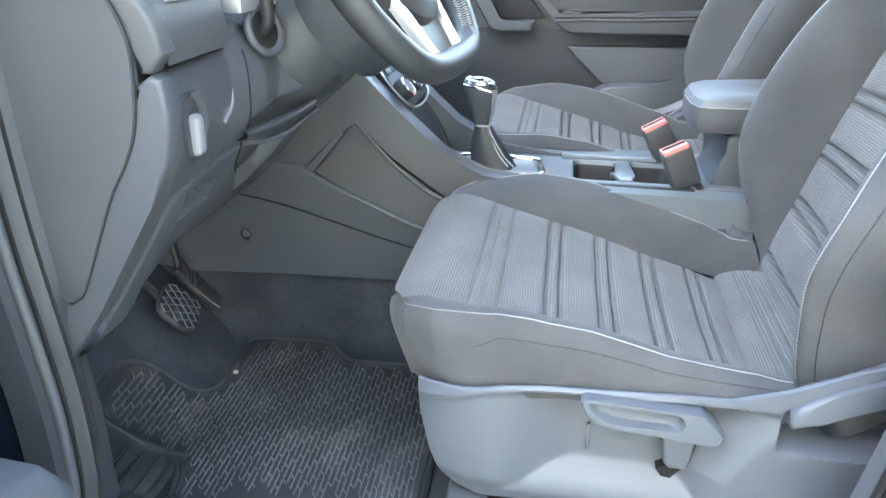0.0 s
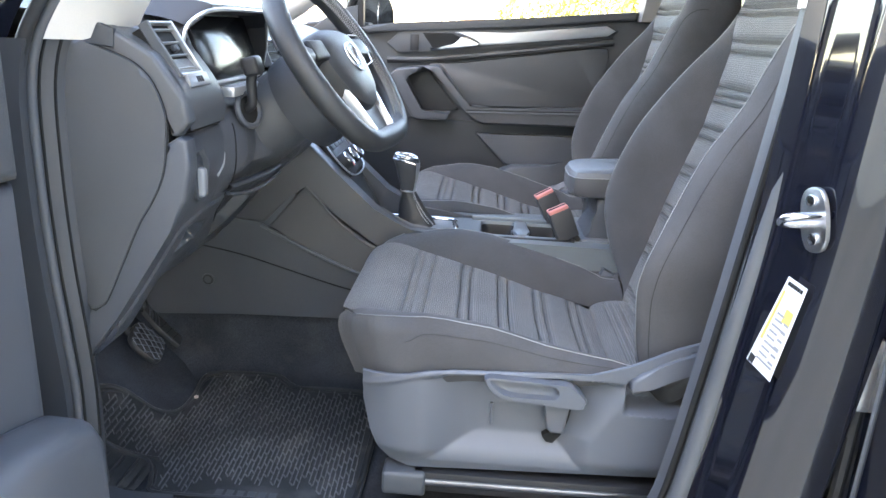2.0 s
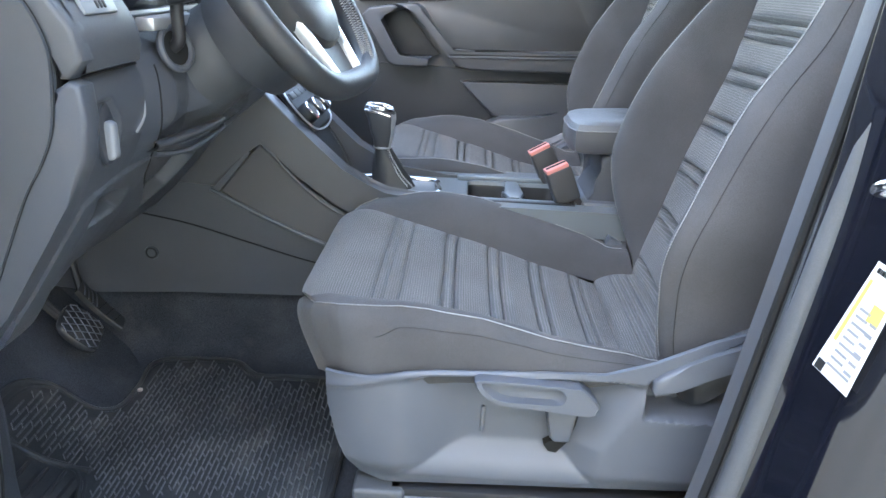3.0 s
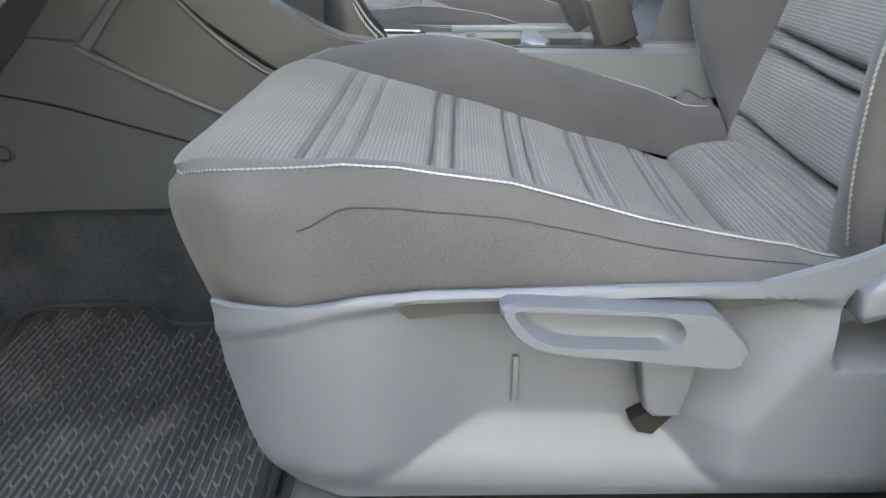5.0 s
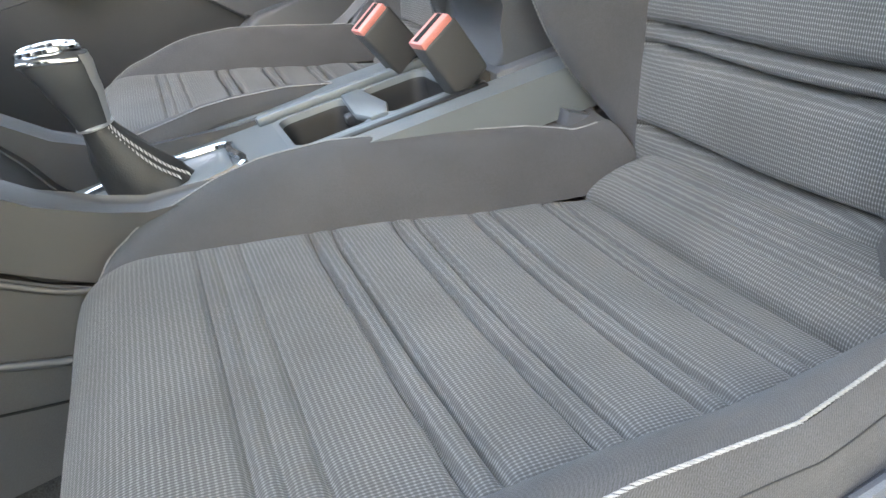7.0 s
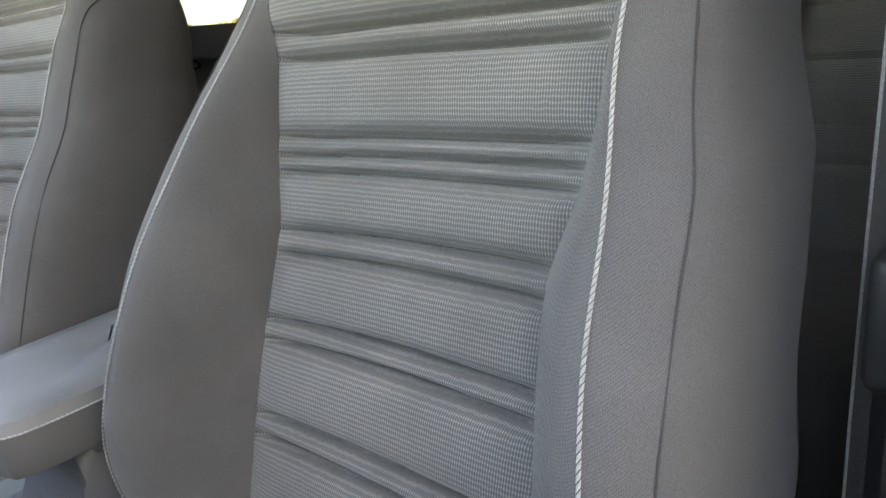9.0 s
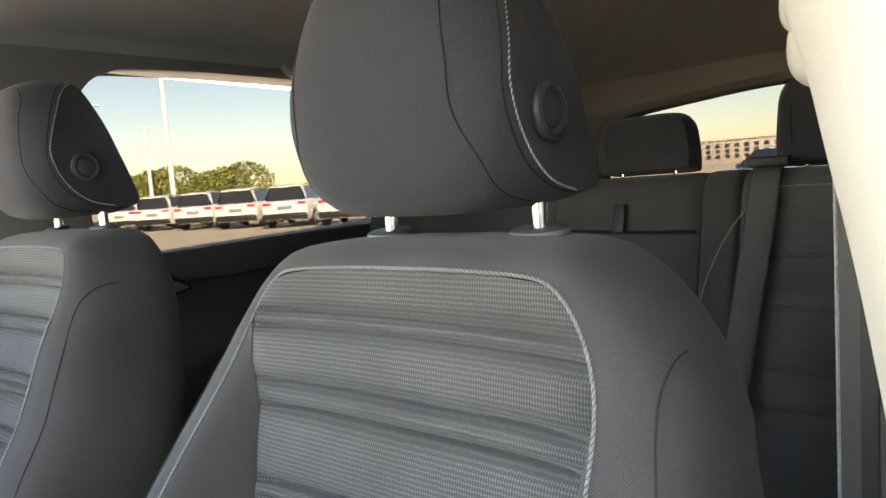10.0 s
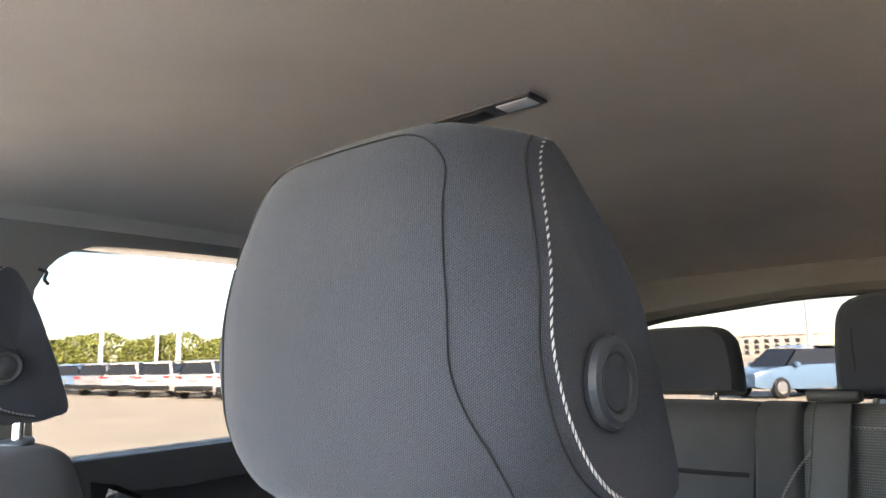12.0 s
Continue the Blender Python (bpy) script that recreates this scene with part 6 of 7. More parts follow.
def rear_headrest(y, x, z0, w, h, lab):
    ob = thing("rear_headrest", (x, y, z0), lab, "headrest", "rear headrests")
    out = curve([(-w, .012), (-w * .985, h * .5), (-w * .90, h * .86), (-w * .62, h), (0, h * 1.02), (w * .62, h), (w * .90, h * .86), (w * .985, h * .5), (w, .012), (w * .9, 0), (0, 0), (-w * .9, 0)], 56, True)
    rows = []
    for f, dx, dz in ((.05, -.038, 0), (.6, -.037, 0), (.90, -.032, 0), (.975, -.020, 0), (1.0, .0, 0), (.985, .018, -.004), (.90, .032, -.012), (.55, .036, -.015), (.05, .036, -.015)):
        rows.append([(dx + (.010 if p[1] < h * .5 else 0) * 0, p[0] * f, h * .5 + (p[1] - h * .5) * f + dz) for p in out])
    part("cushion", loft(rows, close_v=True), "cloth_head", ob)
    for s in (-1, 1):
        part("post", tube([(0, s * w * .55, -.075), (0, s * w * .55, .02)], .005, 10), "chrome", ob, "chrome post")
    part("seam", tube([(-.0325, w * .70, h * .08), (-.037, w * .72, h * .5), (-.030, w * .70, h * .88)], .0012, 5), "seam", ob)
    return ob


rear_headrest(-.075, 1.56, 1.345, .110, .120, "low dark cloth rear headrest on chrome posts")
rear_headrest(-.452, 1.56, 1.340, .115, .165, "dark cloth rear headrest beside the belt")
rear_headrest(.36, 1.56, 1.340, .115, .165, "dark cloth rear headrest on the far seat")
belt = thing("rear_seat_belt", (1.33, -.34, 1.33), "dark webbing seat belt across the rear backrest", "seat belt")
rows = []
for x, y, z in curve([(1.55, -.368, 1.345), (1.46, -.365, 1.352), (1.390, -.362, 1.335), (1.347, -.357, 1.24), (1.303, -.340, 1.08), (1.248, -.322, .90)], 30):
    rows.append([(x - 1.33, y + .34 - .024, z - 1.33), (x - 1.33 - .003, y + .34 - .02, z - 1.33), (x - 1.33 - .003, y + .34 + .02, z - 1.33), (x - 1.33, y + .34 + .024, z - 1.33)])
rear_web = part("webbing", loft(rows), "web_light", belt, "grey woven webbing")
for c in (0, 3):
    part("selvedge", tube([r[c] for r in rows], .0012, 6), "web", rear_web)
part("belt_loop", rbox(.045, .075, -.06, .01, .012, .030, .004), "black", belt, "black belt loop on the backrest")
far_belt = thing("far_seat_belt", (1.62, .52, 1.50), "dark belt hanging from the far rear pillar", "seat belt")
part("webbing", rbox(-.003, .003, -.024, .024, -.26, .02, .001, 1), "web", far_belt)
part("guide", rbox(-.012, .012, -.035, .035, .0, .05, .008), "ivory", far_belt)
solid("parcel_shelf_box", rbox(1.56, 2.16, -.60, .60, 1.19, 1.21, .006), "black", "black load cover behind the rear bench", "load cover")

# ---- driver side: centre pillar, striker, seals, rear door edge ----
# trim and seal follow the opening from the roof rail down to the sill
edge = [(.335, 1.60), (.318, 1.40), (.306, 1.25), (.297, 1.10), (.289, .98), (.276, .85), (.262, .72), (.25, .62), (.235, .54), (.20, .475), (.14, .452)]
pe = curve([(x + interp(z, [(.45, .02), (.54, .025), (.72, .028), (.98, .032), (1.25, .044), (1.4, .05)]), z) for x, z in edge], 60)
rows = []
for x, z in pe:
    rows.append([(x + a, b, z + c) for a, b, c in ((.11, -.715, 0), (.075, -.698, 0), (.03, -.690, 0), (.006, -.692, 0), (0, -.698, 0), (.004, -.712, 0), (.016, -.728, 0), (.03, -.734, 0))])
solid("pillar_driver_trim", loft(rows[10:]), "lower", "dark grey lower centre pillar trim", "pillar trim", kind="structure")
rows2 = []
for y, z in curve([(-.575, 1.70), (-.592, 1.60), (-.611, 1.53), (-.622, 1.488), (-.633, 1.450), (-.641, 1.417), (-.648, 1.395), (-.655, 1.36), (-.661, 1.331), (-.667, 1.298), (-.676, 1.24)], 40):
    rows2.append([(a, y + b, z) for a, b in ((.375, -.095), (.356, -.075), (.342, -.058), (.338, -.044), (.342, -.030), (.356, -.016), (.378, -.005), (.395, -.0005), (.405, 0), (.416, -.002), (.45, -.016), (.52, -.045), (.60, -.08))])
solid("pillar_driver_upper", loft(rows2), "ivory", "light grey upper centre pillar trim", "pillar trim", kind="structure")
solid("door_seal_groove", tube([(x + .006, -.724, z) for x, z in pe], .005, 8), "dark", "dark gap beside the pillar seal", "door seal", kind="structure")
sl = np.array([(x + .022, -.740, z) for x, z in pe])
solid("door_seal_rear", tube(sl, .0145, 12), "sealgrey", "black rubber door seal along the centre pillar", "door seal", kind="structure")
belt_guide = thing("front_seat_belt", (.51, -.62, 1.42), "dark striped driver seat belt hanging from a pale pillar guide", "seat belt")


def blob(c, r, sq=.8, n=24, k=14):
    """A softly squared moulded cover."""
    rows = []
    for i in range(k + 1):
        v = -math.pi / 2 + math.pi * i / k
        cv = max(math.cos(v), .02) ** sq
        rows.append([tuple(c[j] + r[j] * w for j, w in enumerate((cv * math.copysign(abs(math.cos(t)) ** sq, math.cos(t)), cv * math.copysign(abs(math.sin(t)) ** sq, math.sin(t)), math.copysign(abs(math.sin(v)) ** sq, math.sin(v))))) for t in np.linspace(0, 2 * math.pi, n, endpoint=False)])
    return loft(rows, close_v=True)


cov = part("cover", blob((.006, -.016, -.004), (.024, .022, .022)), "ivory", belt_guide, "pale rounded guide cover")
part("upper_cap", blob((-.004, -.006, .018), (.016, .013, .015)), "ivory", cov)
rows = []
for z in np.linspace(-.02, -.62, 30):
    sag = .004 * math.sin(z * 5)
    rows.append([(.0 - .022 * t + sag, -.017 + .002 * ramp01(z, -.1, -.5) - .050 * t + .0006 * math.cos(t * 4 * 2 * math.pi), z) for t in np.linspace(0, 1, 41)])
web = part("webbing", loft(rows), "web", belt_guide, "dark ribbed belt webbing")
for i0, i1 in ((10, 17), (23, 30)):
    part("stripe", loft([[(x - .0008, y + .0008, z) for x, y, z in r[i0:i1]] for r in rows]), "black", web, "black woven stripe")
part("selvedge", tube([r[0] for r in rows], .0011, 6), "thread", web, "pale woven edge")
part("tongue", rbox(-.075, -.035, -.050, -.028, -.43, -.355, .008, 3), "black", belt_guide, "black belt tongue")
# painted face of the pillar between the two door openings
fp = curve([(.365, 1.62), (.352, 1.42), (.342, 1.26), (.335, 1.10), (.330, .98), (.318, .85), (.304, .72), (.292, .62), (.282, .54), (.27, .47), (.26, .42)], 60)
rows = []
for x, z in fp:
    rows.append([(x + a, b, z) for a, b in ((-.004, -.742), (.010, -.752), (.022, -.775), (.030, -.81), (.042, -.838), (.060, -.850), (.095, -.853), (.13, -.845), (.15, -.82), (.155, -.76), (.15, -.68))])
solid("pillar_driver_paint", loft(rows), "paint", "black painted centre pillar between the doors", "car body", kind="structure")


def pillar_at(z, t):
    """A place on the pillar's painted face: t runs from the seal (0) to the outer edge (1)."""
    x = float(np.interp(z, [p[1] for p in fp][::-1], [p[0] for p in fp][::-1]))
    y = -.752 - .086 * t
    return Vector((x + .008 + .030 * t, y, z))


sticker = thing("tyre_sticker", tuple(pillar_at(.87, .5)), "white and yellow tyre pressure sticker on the painted pillar", "sticker")


STICKER = [Vector(p) for p in ((.334, -.785, .819), (.348, -.828, .810), (.354, -.809, .939), (.364, -.838, .934))]


def on_pillar(u, v, lift):
    """u: across the sticker, v: along it (0 to 1)."""
    a = STICKER[0].lerp(STICKER[1], u).lerp(STICKER[2].lerp(STICKER[3], u), v)
    n = Vector((-.93, -.34, .13)).normalized()
    return a + n * (lift + .003) - Vector(sticker.location)


def label_quad(name, u0, u1, v0, v1, lift, mat, parent):
    bm = loft([[on_pillar(u, v, lift) for u in np.linspace(u0, u1, 4)] for v in np.linspace(v0, v1, 6)])
    g = bmesh.ops.extrude_face_region(bm, geom=list(bm.faces))
    bmesh.ops.translate(bm, vec=Vector((-.93, -.34, .13)) * .0006, verts=[e for e in g["geom"] if isinstance(e, bmesh.types.BMVert)])
    return part(name, bm, mat, parent, smooth=False)


paper = label_quad("paper", 0, 1, 0, 1, .003, "white", sticker)
label_quad("yellow_band", .10, .19, .30, .86, .0042, "yellow", paper)
label_quad("yellow_box", .56, .90, .58, .72, .0042, "yellow", paper)
for k in range(14):
    label_quad("code_bar", .14 + .055 * k, .17 + .055 * k + .012 * (k % 3 == 0), .925, .965, .0042, "black", paper)
for k in range(9):
    label_quad("print_line", .28, .62 if k % 3 else .9, .10 + .065 * k, .122 + .065 * k, .0042, "grey_print", paper)
for k in range(6):
    label_quad("print_line", .70, .90, .14 + .085 * k, .165 + .085 * k, .0042, "grey_print", paper)
label_quad("round_mark", .06, .26, .01, .10, .0042, "black", paper)

sc = Vector((.361, -.822, 1.012))
striker = thing("door_striker", tuple(sc), "bright steel door striker bolted to the pillar", "door striker")
out = curve([(-.013, -.033), (.013, -.033), (.019, 0), (.013, .033), (-.013, .033), (-.019, 0)], 30, True)
sm_ = Vector((-.95, -.30, 0)).to_track_quat("Z", "Y").to_matrix().to_4x4() @ pose(0, 0, 0, 0, 0, 18)
bm = prism(out, "z", 0, .006, .0015)
bmesh.ops.transform(bm, matrix=sm_, verts=bm.verts)
part("base_plate", bm, "steel", striker)
for v in (-.022, .022):
    part("bolt", disc(tuple(sm_ @ Vector((0, v, .007))), tuple(sm_ @ Vector((0, 0, 1))), .007, .004, 16, .001), "chrome", striker)
part("loop", tube([tuple(sm_ @ Vector(p)) for p in curve([(-.012, -.004, 0), (-.012, -.004, .03), (-.008, .0, .042), (.008, .004, .042), (.012, .004, .03), (.012, .004, 0)], 24)], .0048, 10), "chrome", striker)
# rear door, ajar, its shut face with hinge and bolt
rdoor = thing("rear_driver_door", (.50, -.80, .45), "black painted rear driver side door standing ajar", "car door")
part("shut_face", prism(curve([(-.035, -.135), (-.045, -.05), (-.03, -.01), (.0, .03), (.05, .06), (.06, -.12), (.02, -.15)], 40, True), "z", .0, .83, .004), "paint", rdoor)
part("edge_seal", tube([(-.044 + .002 * math.sin(z * 3), -.02, z) for z in np.linspace(.0, .83, 20)], .008, 8), "rubber", rdoor)
part("bright_edge", tube([(-.046, -.06, z) for z in np.linspace(.0, .83, 20)], .003, 6), "sealgrey", rdoor)
hg = part("hinge", rbox(-.060, -.03, -.045, -.015, .335, .43, .005, 2), "steel", rdoor, "worn steel hinge")
for z in (.355, .41):
    part("hinge_bolt", disc((-.061, -.03, z), (-1, 0, 0), .007, .006, 14, .001), "steel", hg)
part("check_bolt", disc((-.052, -.035, .555), (-1, -.2, 0), .009, .01, 18, .002), "steel", rdoor)
part("window_frame", prism([(.0, .83), (.02, 1.15), (.07, 1.15), (.05, .83)], "y", -.06, -.02, .006), "black", rdoor)

# ---- driver door opening: front seals, open door ----
fr = curve([(-.12, 1.58), (-.30, 1.46), (-.45, 1.31), (-.54, 1.20), (-.575, 1.12), (-.582, 1.0), (-.580, .87), (-.573, .76), (-.568, .66), (-.572, .55), (-.58, .49), (-.56, .455), (-.45, .448), (-.2, .447), (.14, .447)], 110)
low_end = next(i for i, p in enumerate(fr) if p[1] < 1.165)
solid("door_seal_front", tube([(x - .021, -.727, z) for x, z in fr], .0065, 10), "sealgrey", "grey rubber seal round the driver door opening", "door seal", kind="structure")
solid("door_seal_lip", tube([(x - .034, -.737, z - .002) for x, z in fr], .0085, 10), "rubber", "black outer lip of the door seal", "door seal", kind="structure")
rows = [[(x + a, b, z) for a, b in ((-.030 + .060 * ramp01(z, .70, .84), -.66), (-.022 + .034 * ramp01(z, .70, .84), -.680), (-.012 + .014 * ramp01(z, .70, .84), -.696), (-.004, -.706), (-.014, -.714), (-.022, -.717), (-.026, -.745), (-.06, -.750))] for x, z in fr[low_end:78]]
solid("pillar_front_trim", loft(rows), "pillar", "charcoal hinge pillar trim", "pillar trim", kind="structure")
for k, (a, b) in enumerate(((-.003, -.7045), (-.0175, -.7165))):
    solid("pillar_front_groove", tube([(x + a, b, z) for x, z in fr[low_end:78]], .0022, 6), "dark", "dark groove in the hinge pillar trim", "pillar trim", kind="structure")
rows = [[(x + a, b, z + c) for a, b, c in ((.05, -.60, .02), (.040, -.66, .01), (.022, -.700, 0), (-.012, -.73, 0))] for x, z in fr[:low_end + 1]]
solid("pillar_front_upper", loft(rows), "ivory", "light grey windscreen pillar trim", "pillar trim", kind="structure")
rows = [[(x + a, b, z) for a, b in ((-.05, -.742), (-.07, -.75), (-.11, -.79), (-.16, -.83))] for x, z in fr[20:90]]
solid("pillar_front_paint", loft(rows), "paint", "black painted hinge pillar", "car body", kind="structure")
kick = [(-.604, .70), (-.602, .60), (-.604, .52), (-.60, .455), (-.64, .43), (-.88, .43), (-.88, .72), (-.63, .75)]
solid("kick_panel", prism(kick, "y", -.70, -.64, .008, seg=3), "pillar", "charcoal kick panel in front of the sill", "kick panel", kind="structure")
# door standing open
dd = thing("driver_door", (-.60, -.80, .40), "open driver door with charcoal trim and a map pocket", "car door")
dm = Euler((0, 0, radians(-4))).to_matrix().to_4x4()


def slab(name, pts, x0, x1, r, mat, label=""):
    bm = prism(pts, "x", x0, x1, r, seg=3)
    bmesh.ops.transform(bm, matrix=dm, verts=bm.verts)
    return part(name, bm, mat, dd, label)


slab("door_shell", [(-.03, .05), (-.03, .75), (-.10, .84), (-.95, .88), (-.98, .05)], -.14, .01, .015, "paint")
slab("upper_trim", [(-.035, .605), (-.035, .80), (-.10, .86), (-.95, .89), (-.95, .605)], -.01, .055, .02, "dash", "charcoal soft upper door trim")
slab("lower_trim", [(-.035, .10), (-.035, .602), (-.95, .602), (-.95, .10)], -.01, .045, .015, "lower")
slab("map_pocket", [(-.03, .12), (-.03, .27), (-.05, .305), (-.16, .330), (-.70, .33), (-.70, .12)], .03, .125, .025, "lower", "grey moulded map pocket")
slab("window_frame", [(-.02, .84), (-.10, 1.0), (-.36, 1.20), (-.38, 1.18), (-.13, .98), (-.06, .84)], -.05, -.01, .006, "black")
slab("armrest", [(-.30, .50), (-.30, .60), (-.85, .64), (-.85, .54)], .03, .12, .02, "lower")

# ---- front glass, bulkhead, driver side closing ----
solid("wall_bulkhead", rbox(-1.30, -1.02, -.75, .80, .30, 1.02, 0), "black", "dark bulkhead under the dashboard", "bulkhead", kind="structure")
solid("bonnet", rbox(-2.2, -1.25, -.80, .80, .55, 1.05, .06, 3), "paint", "black bonnet in front of the windscreen", "bonnet", kind="structure")
hp_ = curve([(-.10, -.60, 1.645), (-.13, -.3, 1.660), (-.14, 0, 1.665), (-.13, .3, 1.660), (-.10, .60, 1.645)], 24)
rows = [[(p[0] + a, p[1], p[2] + c) for p in hp_] for a, c in ((.0, .02), (-.02, .0), (-.05, -.005), (-.07, .012))]
solid("windscreen_header", loft(rows), "headliner", "roof lining rolled over the windscreen header", "headliner", kind="structure")
solid("pillar_front_passenger", tube([(-.10, .64, 1.62), (-.45, .69, 1.36), (-.78, .72, 1.16)], [.035, .04, .045], 12), "ivory", "light grey windscreen pillar on the passenger side", "pillar trim", kind="structure")


def pane(name, pts, label, mat="clear"):
    bm = bmesh.new()
    bm.faces.new([bm.verts.new(p) for p in pts])
    g = bmesh.ops.extrude_face_region(bm, geom=list(bm.faces))
    nrm = (Vector(pts[1]) - Vector(pts[0])).cross(Vector(pts[2]) - Vector(pts[0])).normalized()
    bmesh.ops.translate(bm, vec=nrm * .003, verts=[e for e in g["geom"] if isinstance(e, bmesh.types.BMVert)])
    ob = solid(name, bm, mat, label, "window", kind="structure", smooth=False)
    ob.visible_shadow = mat != "clear"
    return ob


pane("window_passenger", [(-.42, .735, 1.16), (.50, .735, 1.24), (.47, .69, 1.62), (-.05, .68, 1.60)], "clear front passenger window")
pane("window_passenger_rear", [(.60, .747, 1.22), (1.60, .735, 1.24), (1.62, .69, 1.60), (.60, .704, 1.63)], "tinted rear passenger window", "tinted")
pane("window_tailgate", [(2.17, -.58, 1.24), (2.17, .38, 1.24), (2.09, .33, 1.58), (2.09, -.55, 1.58)], "tinted rear window", "tinted")
pane("window_driver_rear", [(.60, -.745, 1.24), (.62, -.70, 1.64), (1.52, -.70, 1.62), (1.50, -.745, 1.24)], "dark tinted rear driver side window", "privacy").visible_shadow = True
solid("pillar_driver_inner", rbox(.47, .66, -.737, -.708, .40, 1.64, .006), "pillar", "dark inner panel behind the centre pillar", "pillar trim", kind="structure")
solid("wall_driver_rear", rbox(.52, 2.30, -.80, -.70, .30, 1.25, .01), "dash", "dark driver side rear body wall", "car body", kind="structure")
solid("pillar_driver_rear", rbox(1.45, 2.2, -.74, -.68, 1.2, 1.66, .01), "headliner", "grey rear pillar on the driver side", "pillar trim", kind="structure")

# ---- outside ----
# wall out of view, placed and sized to keep the sun off the car
solid("wall_sun_blocker", rbox(-60, 40, -7.6, -7.0, 0, 7.1, .02), "wall", "unseen plain wall added on the driver side to shade the car", "building wall", kind="structure")
solid("ground", loft([[(x, y, 0) for y in (-900, -60, -10, 10, 60, 200, 900)] for x in (-900, -60, -10, 10, 60, 200, 900)]), "concrete", "sunlit tan concrete lot", "ground", kind="structure")


def suv(name, m, paint, label):
    ob = thing(name, (0, 0, 0), label, "car", "parked cars")
    sect = [(-2.28, .42, .92, .80), (-2.25, .36, 1.02, .88), (-2.05, .30, 1.10, .92), (-1.2, .28, 1.08, .93), (0, .28, 1.06, .93), (1.1, .30, 1.02, .92), (1.9, .32, .92, .88), (2.25, .40, .80, .74)]
    rows = []
    for x, z0, z1, w in sect:
        rows.append([(x, -w * .93, z0), (x, -w, z0 + .18), (x, -w, z1 - .12), (x, -w * .94, z1), (x, w * .94, z1), (x, w, z1 - .12), (x, w, z0 + .18), (x, w * .93, z0)])
    bm = loft(rows, close_v=True)
    bm.verts.ensure_lookup_table()
    bm.faces.new([bm.verts[i] for i in range(8)])
    bm.faces.new([bm.verts[len(bm.verts) - 8 + i] for i in range(8)])
    body = part("body", bm, paint, ob)
    rows = []
    for x, z, w in ((-2.12, 1.06, .84), (-1.86, 1.58, .66), (-1.5, 1.66, .66), (-.2, 1.68, .66), (.35, 1.60, .65), (1.05, 1.03, .82)):
        rows.append([(x, -w - (.0 if z < 1.2 else .14) * 0, z), (x, w, z)])
    roof = [[(x, -w, z), (x, -w * .5, z + .025), (x, w * .5, z + .025), (x, w, z)] for x, z, w in ((-1.95, 1.60, .63), (-1.5, 1.67, .66), (-.2, 1.69, .66), (.32, 1.61, .64))]
    part("roof", loft(roof), paint, ob)
    part("rear_window", loft([[(-2.13, -.76, 1.08), (-2.13, .76, 1.08)], [(-1.93, -.60, 1.55), (-1.93, .60, 1.55)]]), "carglass", ob, "tinted rear window")
    part("windscreen", loft([[(1.06, -.80, 1.035), (1.06, .80, 1.035)], [(.33, -.62, 1.60), (.33, .62, 1.60)]]), "carglass", ob, "tinted windscreen")
    part("spoiler", rbox(-2.02, -1.8, -.63, .63, 1.585, 1.63, .02), paint, ob)
    for s in (-1, 1):
        part("side_window", loft([[(-2.05, s * .86, 1.06), (1.0, s * .84, 1.03)], [(-1.85, s * .665, 1.58), (.30, s * .65, 1.58)]]), "carglass", ob, "tinted side windows")
        part("roof_pillar", loft([[(-2.13, s * .86, 1.05), (-1.93, s * .86, 1.05)], [(-1.95, s * .60, 1.60), (-1.75, s * .67, 1.60)]]), paint, ob)
        part("tail_lamp", rbox(-2.30, -2.20, s * .68 - .16, s * .68 + .16, .90, 1.0, .02), "tail", ob, "red tail lamp")
        for x in (-1.35, 1.35):
            wh = part("wheel", disc((x, s * .84, .34), (0, 1, 0), .34, .22, 24, .03), "black", ob, "black tyre")
            part("rim", disc((x, s * .945, .34), (0, 1, 0), .21, .02, 20, .006), "silver", wh, "silver wheel rim")
    for s in (-1, 1):
        part("door_mirror", rbox(.62, .80, s * 1.0 - .09, s * 1.0 + .09, 1.02, 1.16, .04, 2), paint, ob)
        part("head_lamp", rbox(2.12, 2.24, s * .62 - .14, s * .62 + .14, .70, .80, .02), "lamp", ob, "clear head lamp")
    part("plate_recess", rbox(-2.30, -2.25, -.28, .28, .72, .86, .01), "grey_print", ob)
    part("rear_bumper", rbox(-2.32, -2.15, -.86, .86, .36, .58, .04), "black", ob)
    ob.matrix_world = m
    return ob


first = suv("parked_suv", pose(19.0, 29.4, 0, 0, 0, 35), "whitecar", "white SUV parked in a row on the lot")
for k, y in enumerate((19.5, 22.8, 26.1, 32.7, 36.0)):
    copy_thing(first, pose(19.0 - .05 * k, y, 0, 0, 0, 34 + (k % 3) * 1.5))
near = suv("parked_grey_suv", pose(18.8, 39.3, 0, 0, 0, 36), "greycar", "silver grey SUV parked at the row's end")
for k, y in enumerate((45.9, 52.5)):
    copy_thing(near, pose(18.7, y, 0, 0, 0, 35 + k))
suv("parked_dark_suv", pose(18.8, 42.6, 0, 0, 0, 36), "bluecar", "dark blue SUV parked further along the row")
for k, y in enumerate((49.2, 55.8, 59.1)):
    copy_thing(first, pose(18.7, y, 0, 0, 0, 35 + k))
suv("parked_blue_car", pose(26.6, 6.2, 0, 0, 0, 150), "bluecar", "blue car parked behind the open lot")
copy_thing(first, pose(33.5, 7.0, 0, 0, 0, 165))
copy_thing(first, pose(36.5, 4.2, 0, 0, 0, 165))
copy_thing(first, pose(-5.0, 30.0, 0, 0, 0, 20))
copy_thing(first, pose(-8.5, 31.5, 0, 0, 0, 20))
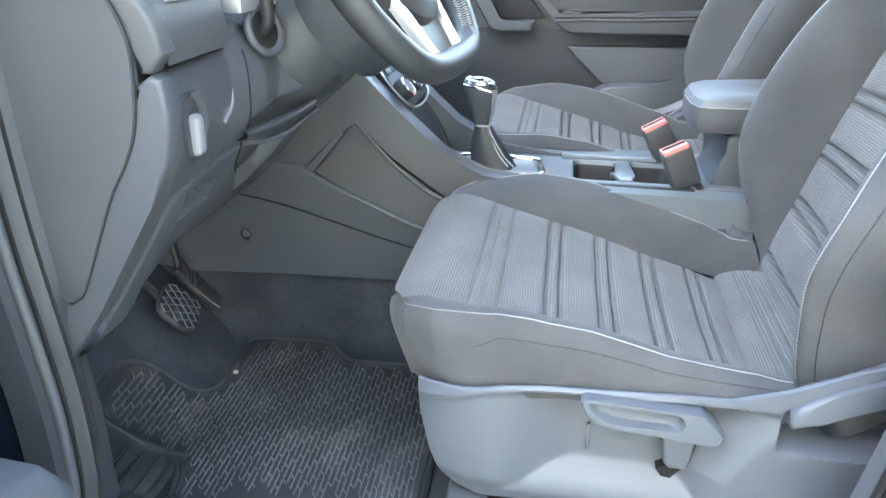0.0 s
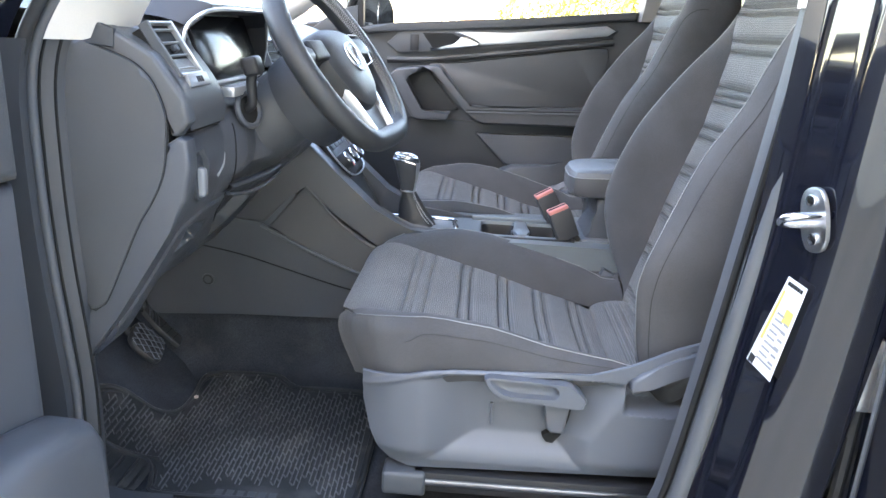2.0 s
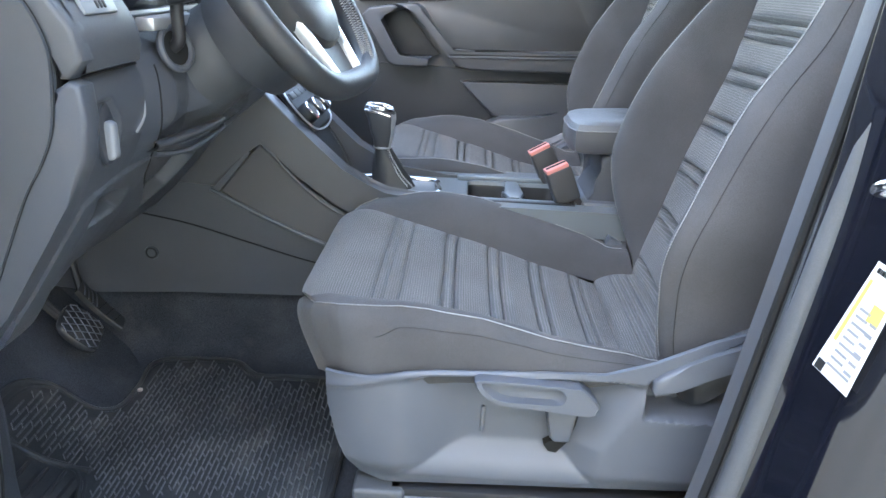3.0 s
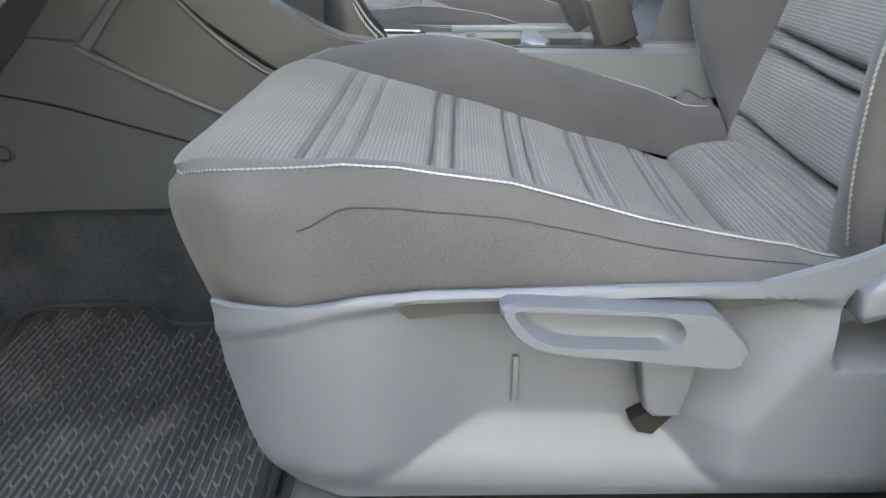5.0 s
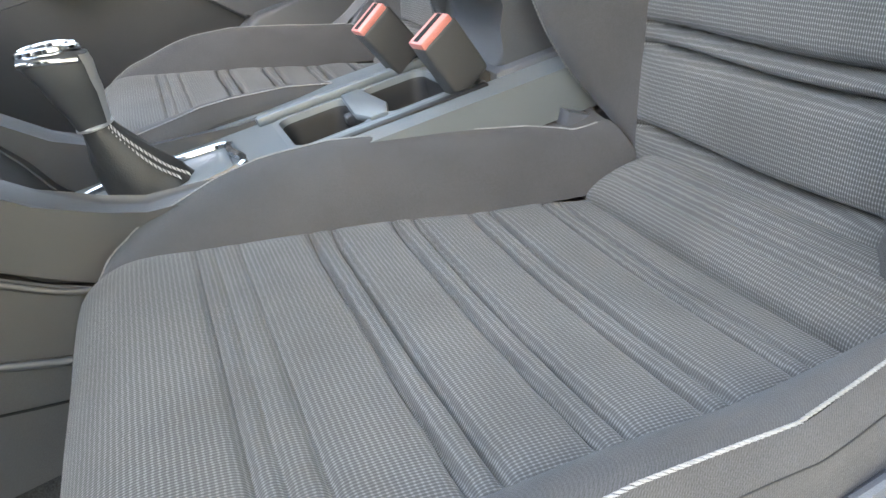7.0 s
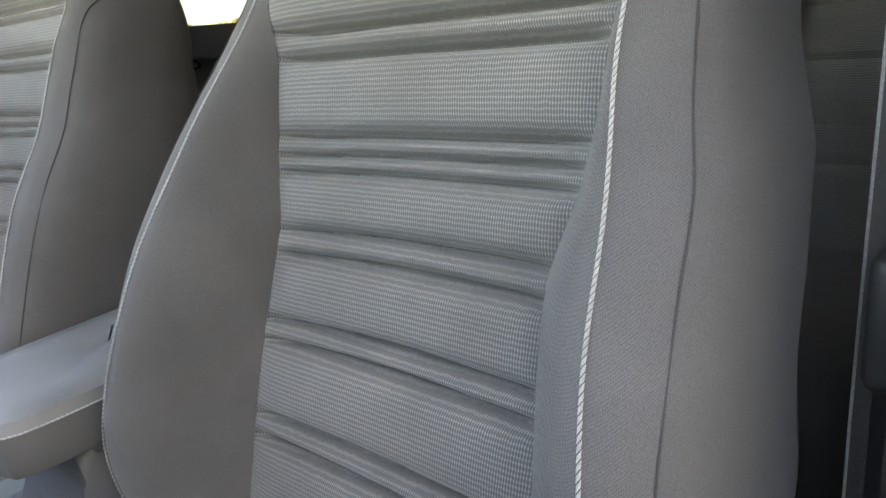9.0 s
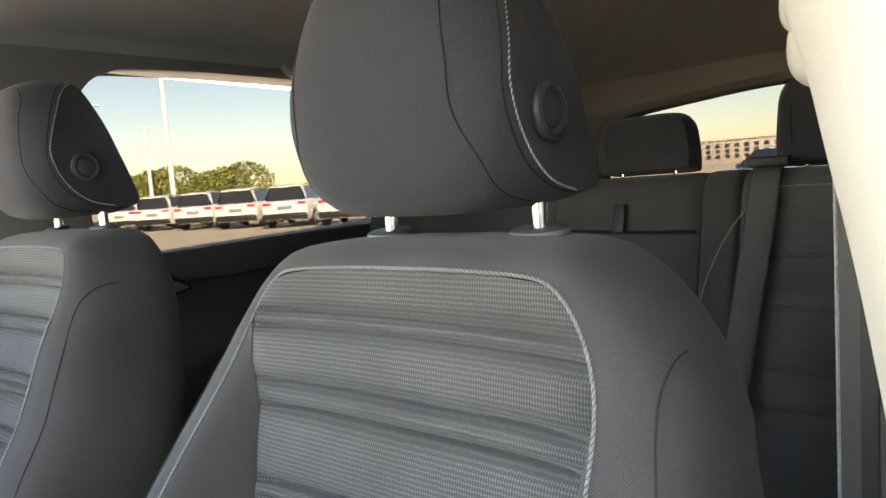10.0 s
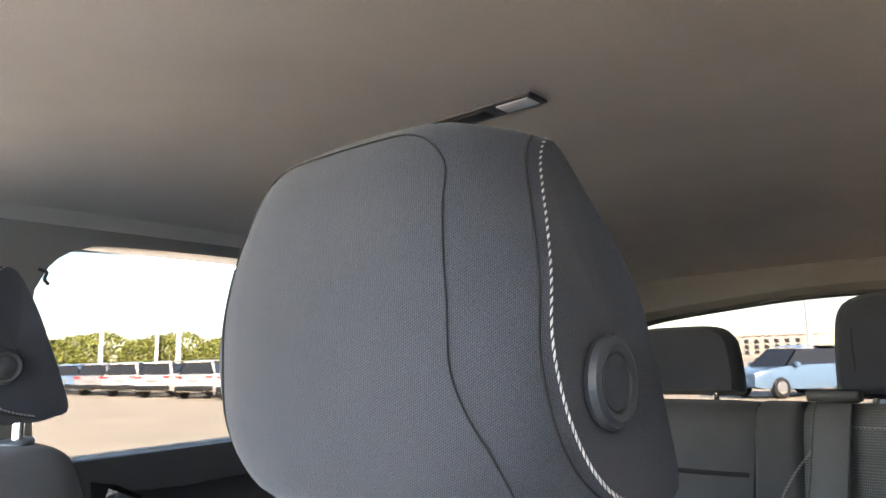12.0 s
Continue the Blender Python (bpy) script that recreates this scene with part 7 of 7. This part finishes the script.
hut = thing("brown_bin_store", (-1.0, 26, 0), "brown slatted bin store on the lot", "bin store")
part("box", rbox(-1.0, .9, -.8, .8, 0, 1.7, .03), "bark", hut)
for k in range(6):
    part("slat", rbox(-.95 + .16 * k, -.83 + .16 * k, -.84, -.80, .1, 1.6, .01), "wall", hut)


def light_pole(x, y, h, label):
    ob = thing("lamp_post", (x, y, 0), label, "lamp post", "lot lamp posts")
    part("mast", tube([(0, 0, 0), (0, 0, h)], [.20, .15], 12), "pole", ob)
    part("arm", tube([(-.6, 0, h - .1), (.6, 0, h - .1)], .05, 8), "pole", ob)
    for s in (-1, 1):
        part("lamp_head", rbox(s * .75 - .35, s * .75 + .35, -.16, .16, h - .16, h - .02, .04), "pole", ob)
    return ob


light_pole(28.6, 49.9, 13.5, "tall pale lamp post on the lot")
light_pole(25.5, 56.0, 9.4, "pale lamp post with two heads")
light_pole(35.2, 65.7, 8.8, "pale lamp post further off")
light_pole(27.5, 72.0, 9.5, "distant pale lamp post")
light_pole(58.6, 12.9, 11.0, "distant lamp post behind the car")


def tree(x, y, r, h, seed, label):
    rng = random.Random(seed)
    ob = thing("hedge_tree", (x, y, 0), label, "tree", "lot trees")
    tr = part("trunk", tube([(0, 0, 0), (.1, 0, h * .3), (.0, .1, h * .7)], [.22, .16, .08], 8), "bark", ob)
    bm = bmesh.new()
    for k in range(5):
        a = k * 1.3
        tube([(0, 0, h * .3), (r * .4 * math.cos(a), r * .4 * math.sin(a), h * .6)], [.08, .03], 6, bm=bm)
    part("limbs", bm, "bark", ob)
    bm = bmesh.new()
    for k in range(1500):
        u, v = rng.uniform(0, 2 * math.pi), rng.uniform(-.35, 1)
        rr = r * math.sqrt(max(0, 1 - v * v)) * rng.uniform(.75, 1.08) * (1 + .18 * math.sin(3 * u + seed))
        c = Vector((rr * math.cos(u), rr * math.sin(u), h * .52 + h * .48 * v * rng.uniform(.85, 1.05)))
        s = rng.uniform(.10, .24)
        n = Vector((rng.uniform(-1, 1), rng.uniform(-1, 1), rng.uniform(-.2, 1))).normalized()
        t = n.orthogonal().normalized()
        w = n.cross(t)
        bm.faces.new([bm.verts.new(c + p) for p in (t * s, w * s * .6, -t * s, -w * s * .6)])
    part("crown", bm, "leaf", ob, smooth=False)["kind"] = "stuff"
    return ob


for k in range(9):
    tree(29.5 + 2.3 * k, 75 + 1.2 * (k % 3) - 1.15 * k, 2.3 + .4 * (k % 3), 4.3 + .45 * ((k * 7) % 3), k, "broad green tree beyond the parked cars")
for k in range(3):
    tree(3.0 + 4.0 * k, 44 + 2 * k, 2.6, 4.6, 20 + k, "yellow-green tree on the lot")
bld = thing("office_building", (250, 69, 0), "pale far office block with rows of windows", "building")
part("wall", rbox(-8, 8, -16, 22, 0, 7.4, .05), "tan_wall", bld)
part("roof", rbox(-8.3, 8.3, -16.3, 22.3, 7.4, 7.8, .05), "tan_wall", bld)
for k in range(9):
    for j in range(3):
        y = 14 - 3.1 * k
        part("window", rbox(-8.1, -7.9, y, y + 1.3, 1.6 + 1.75 * j, 2.8 + 1.75 * j, 0), "carglass", bld)
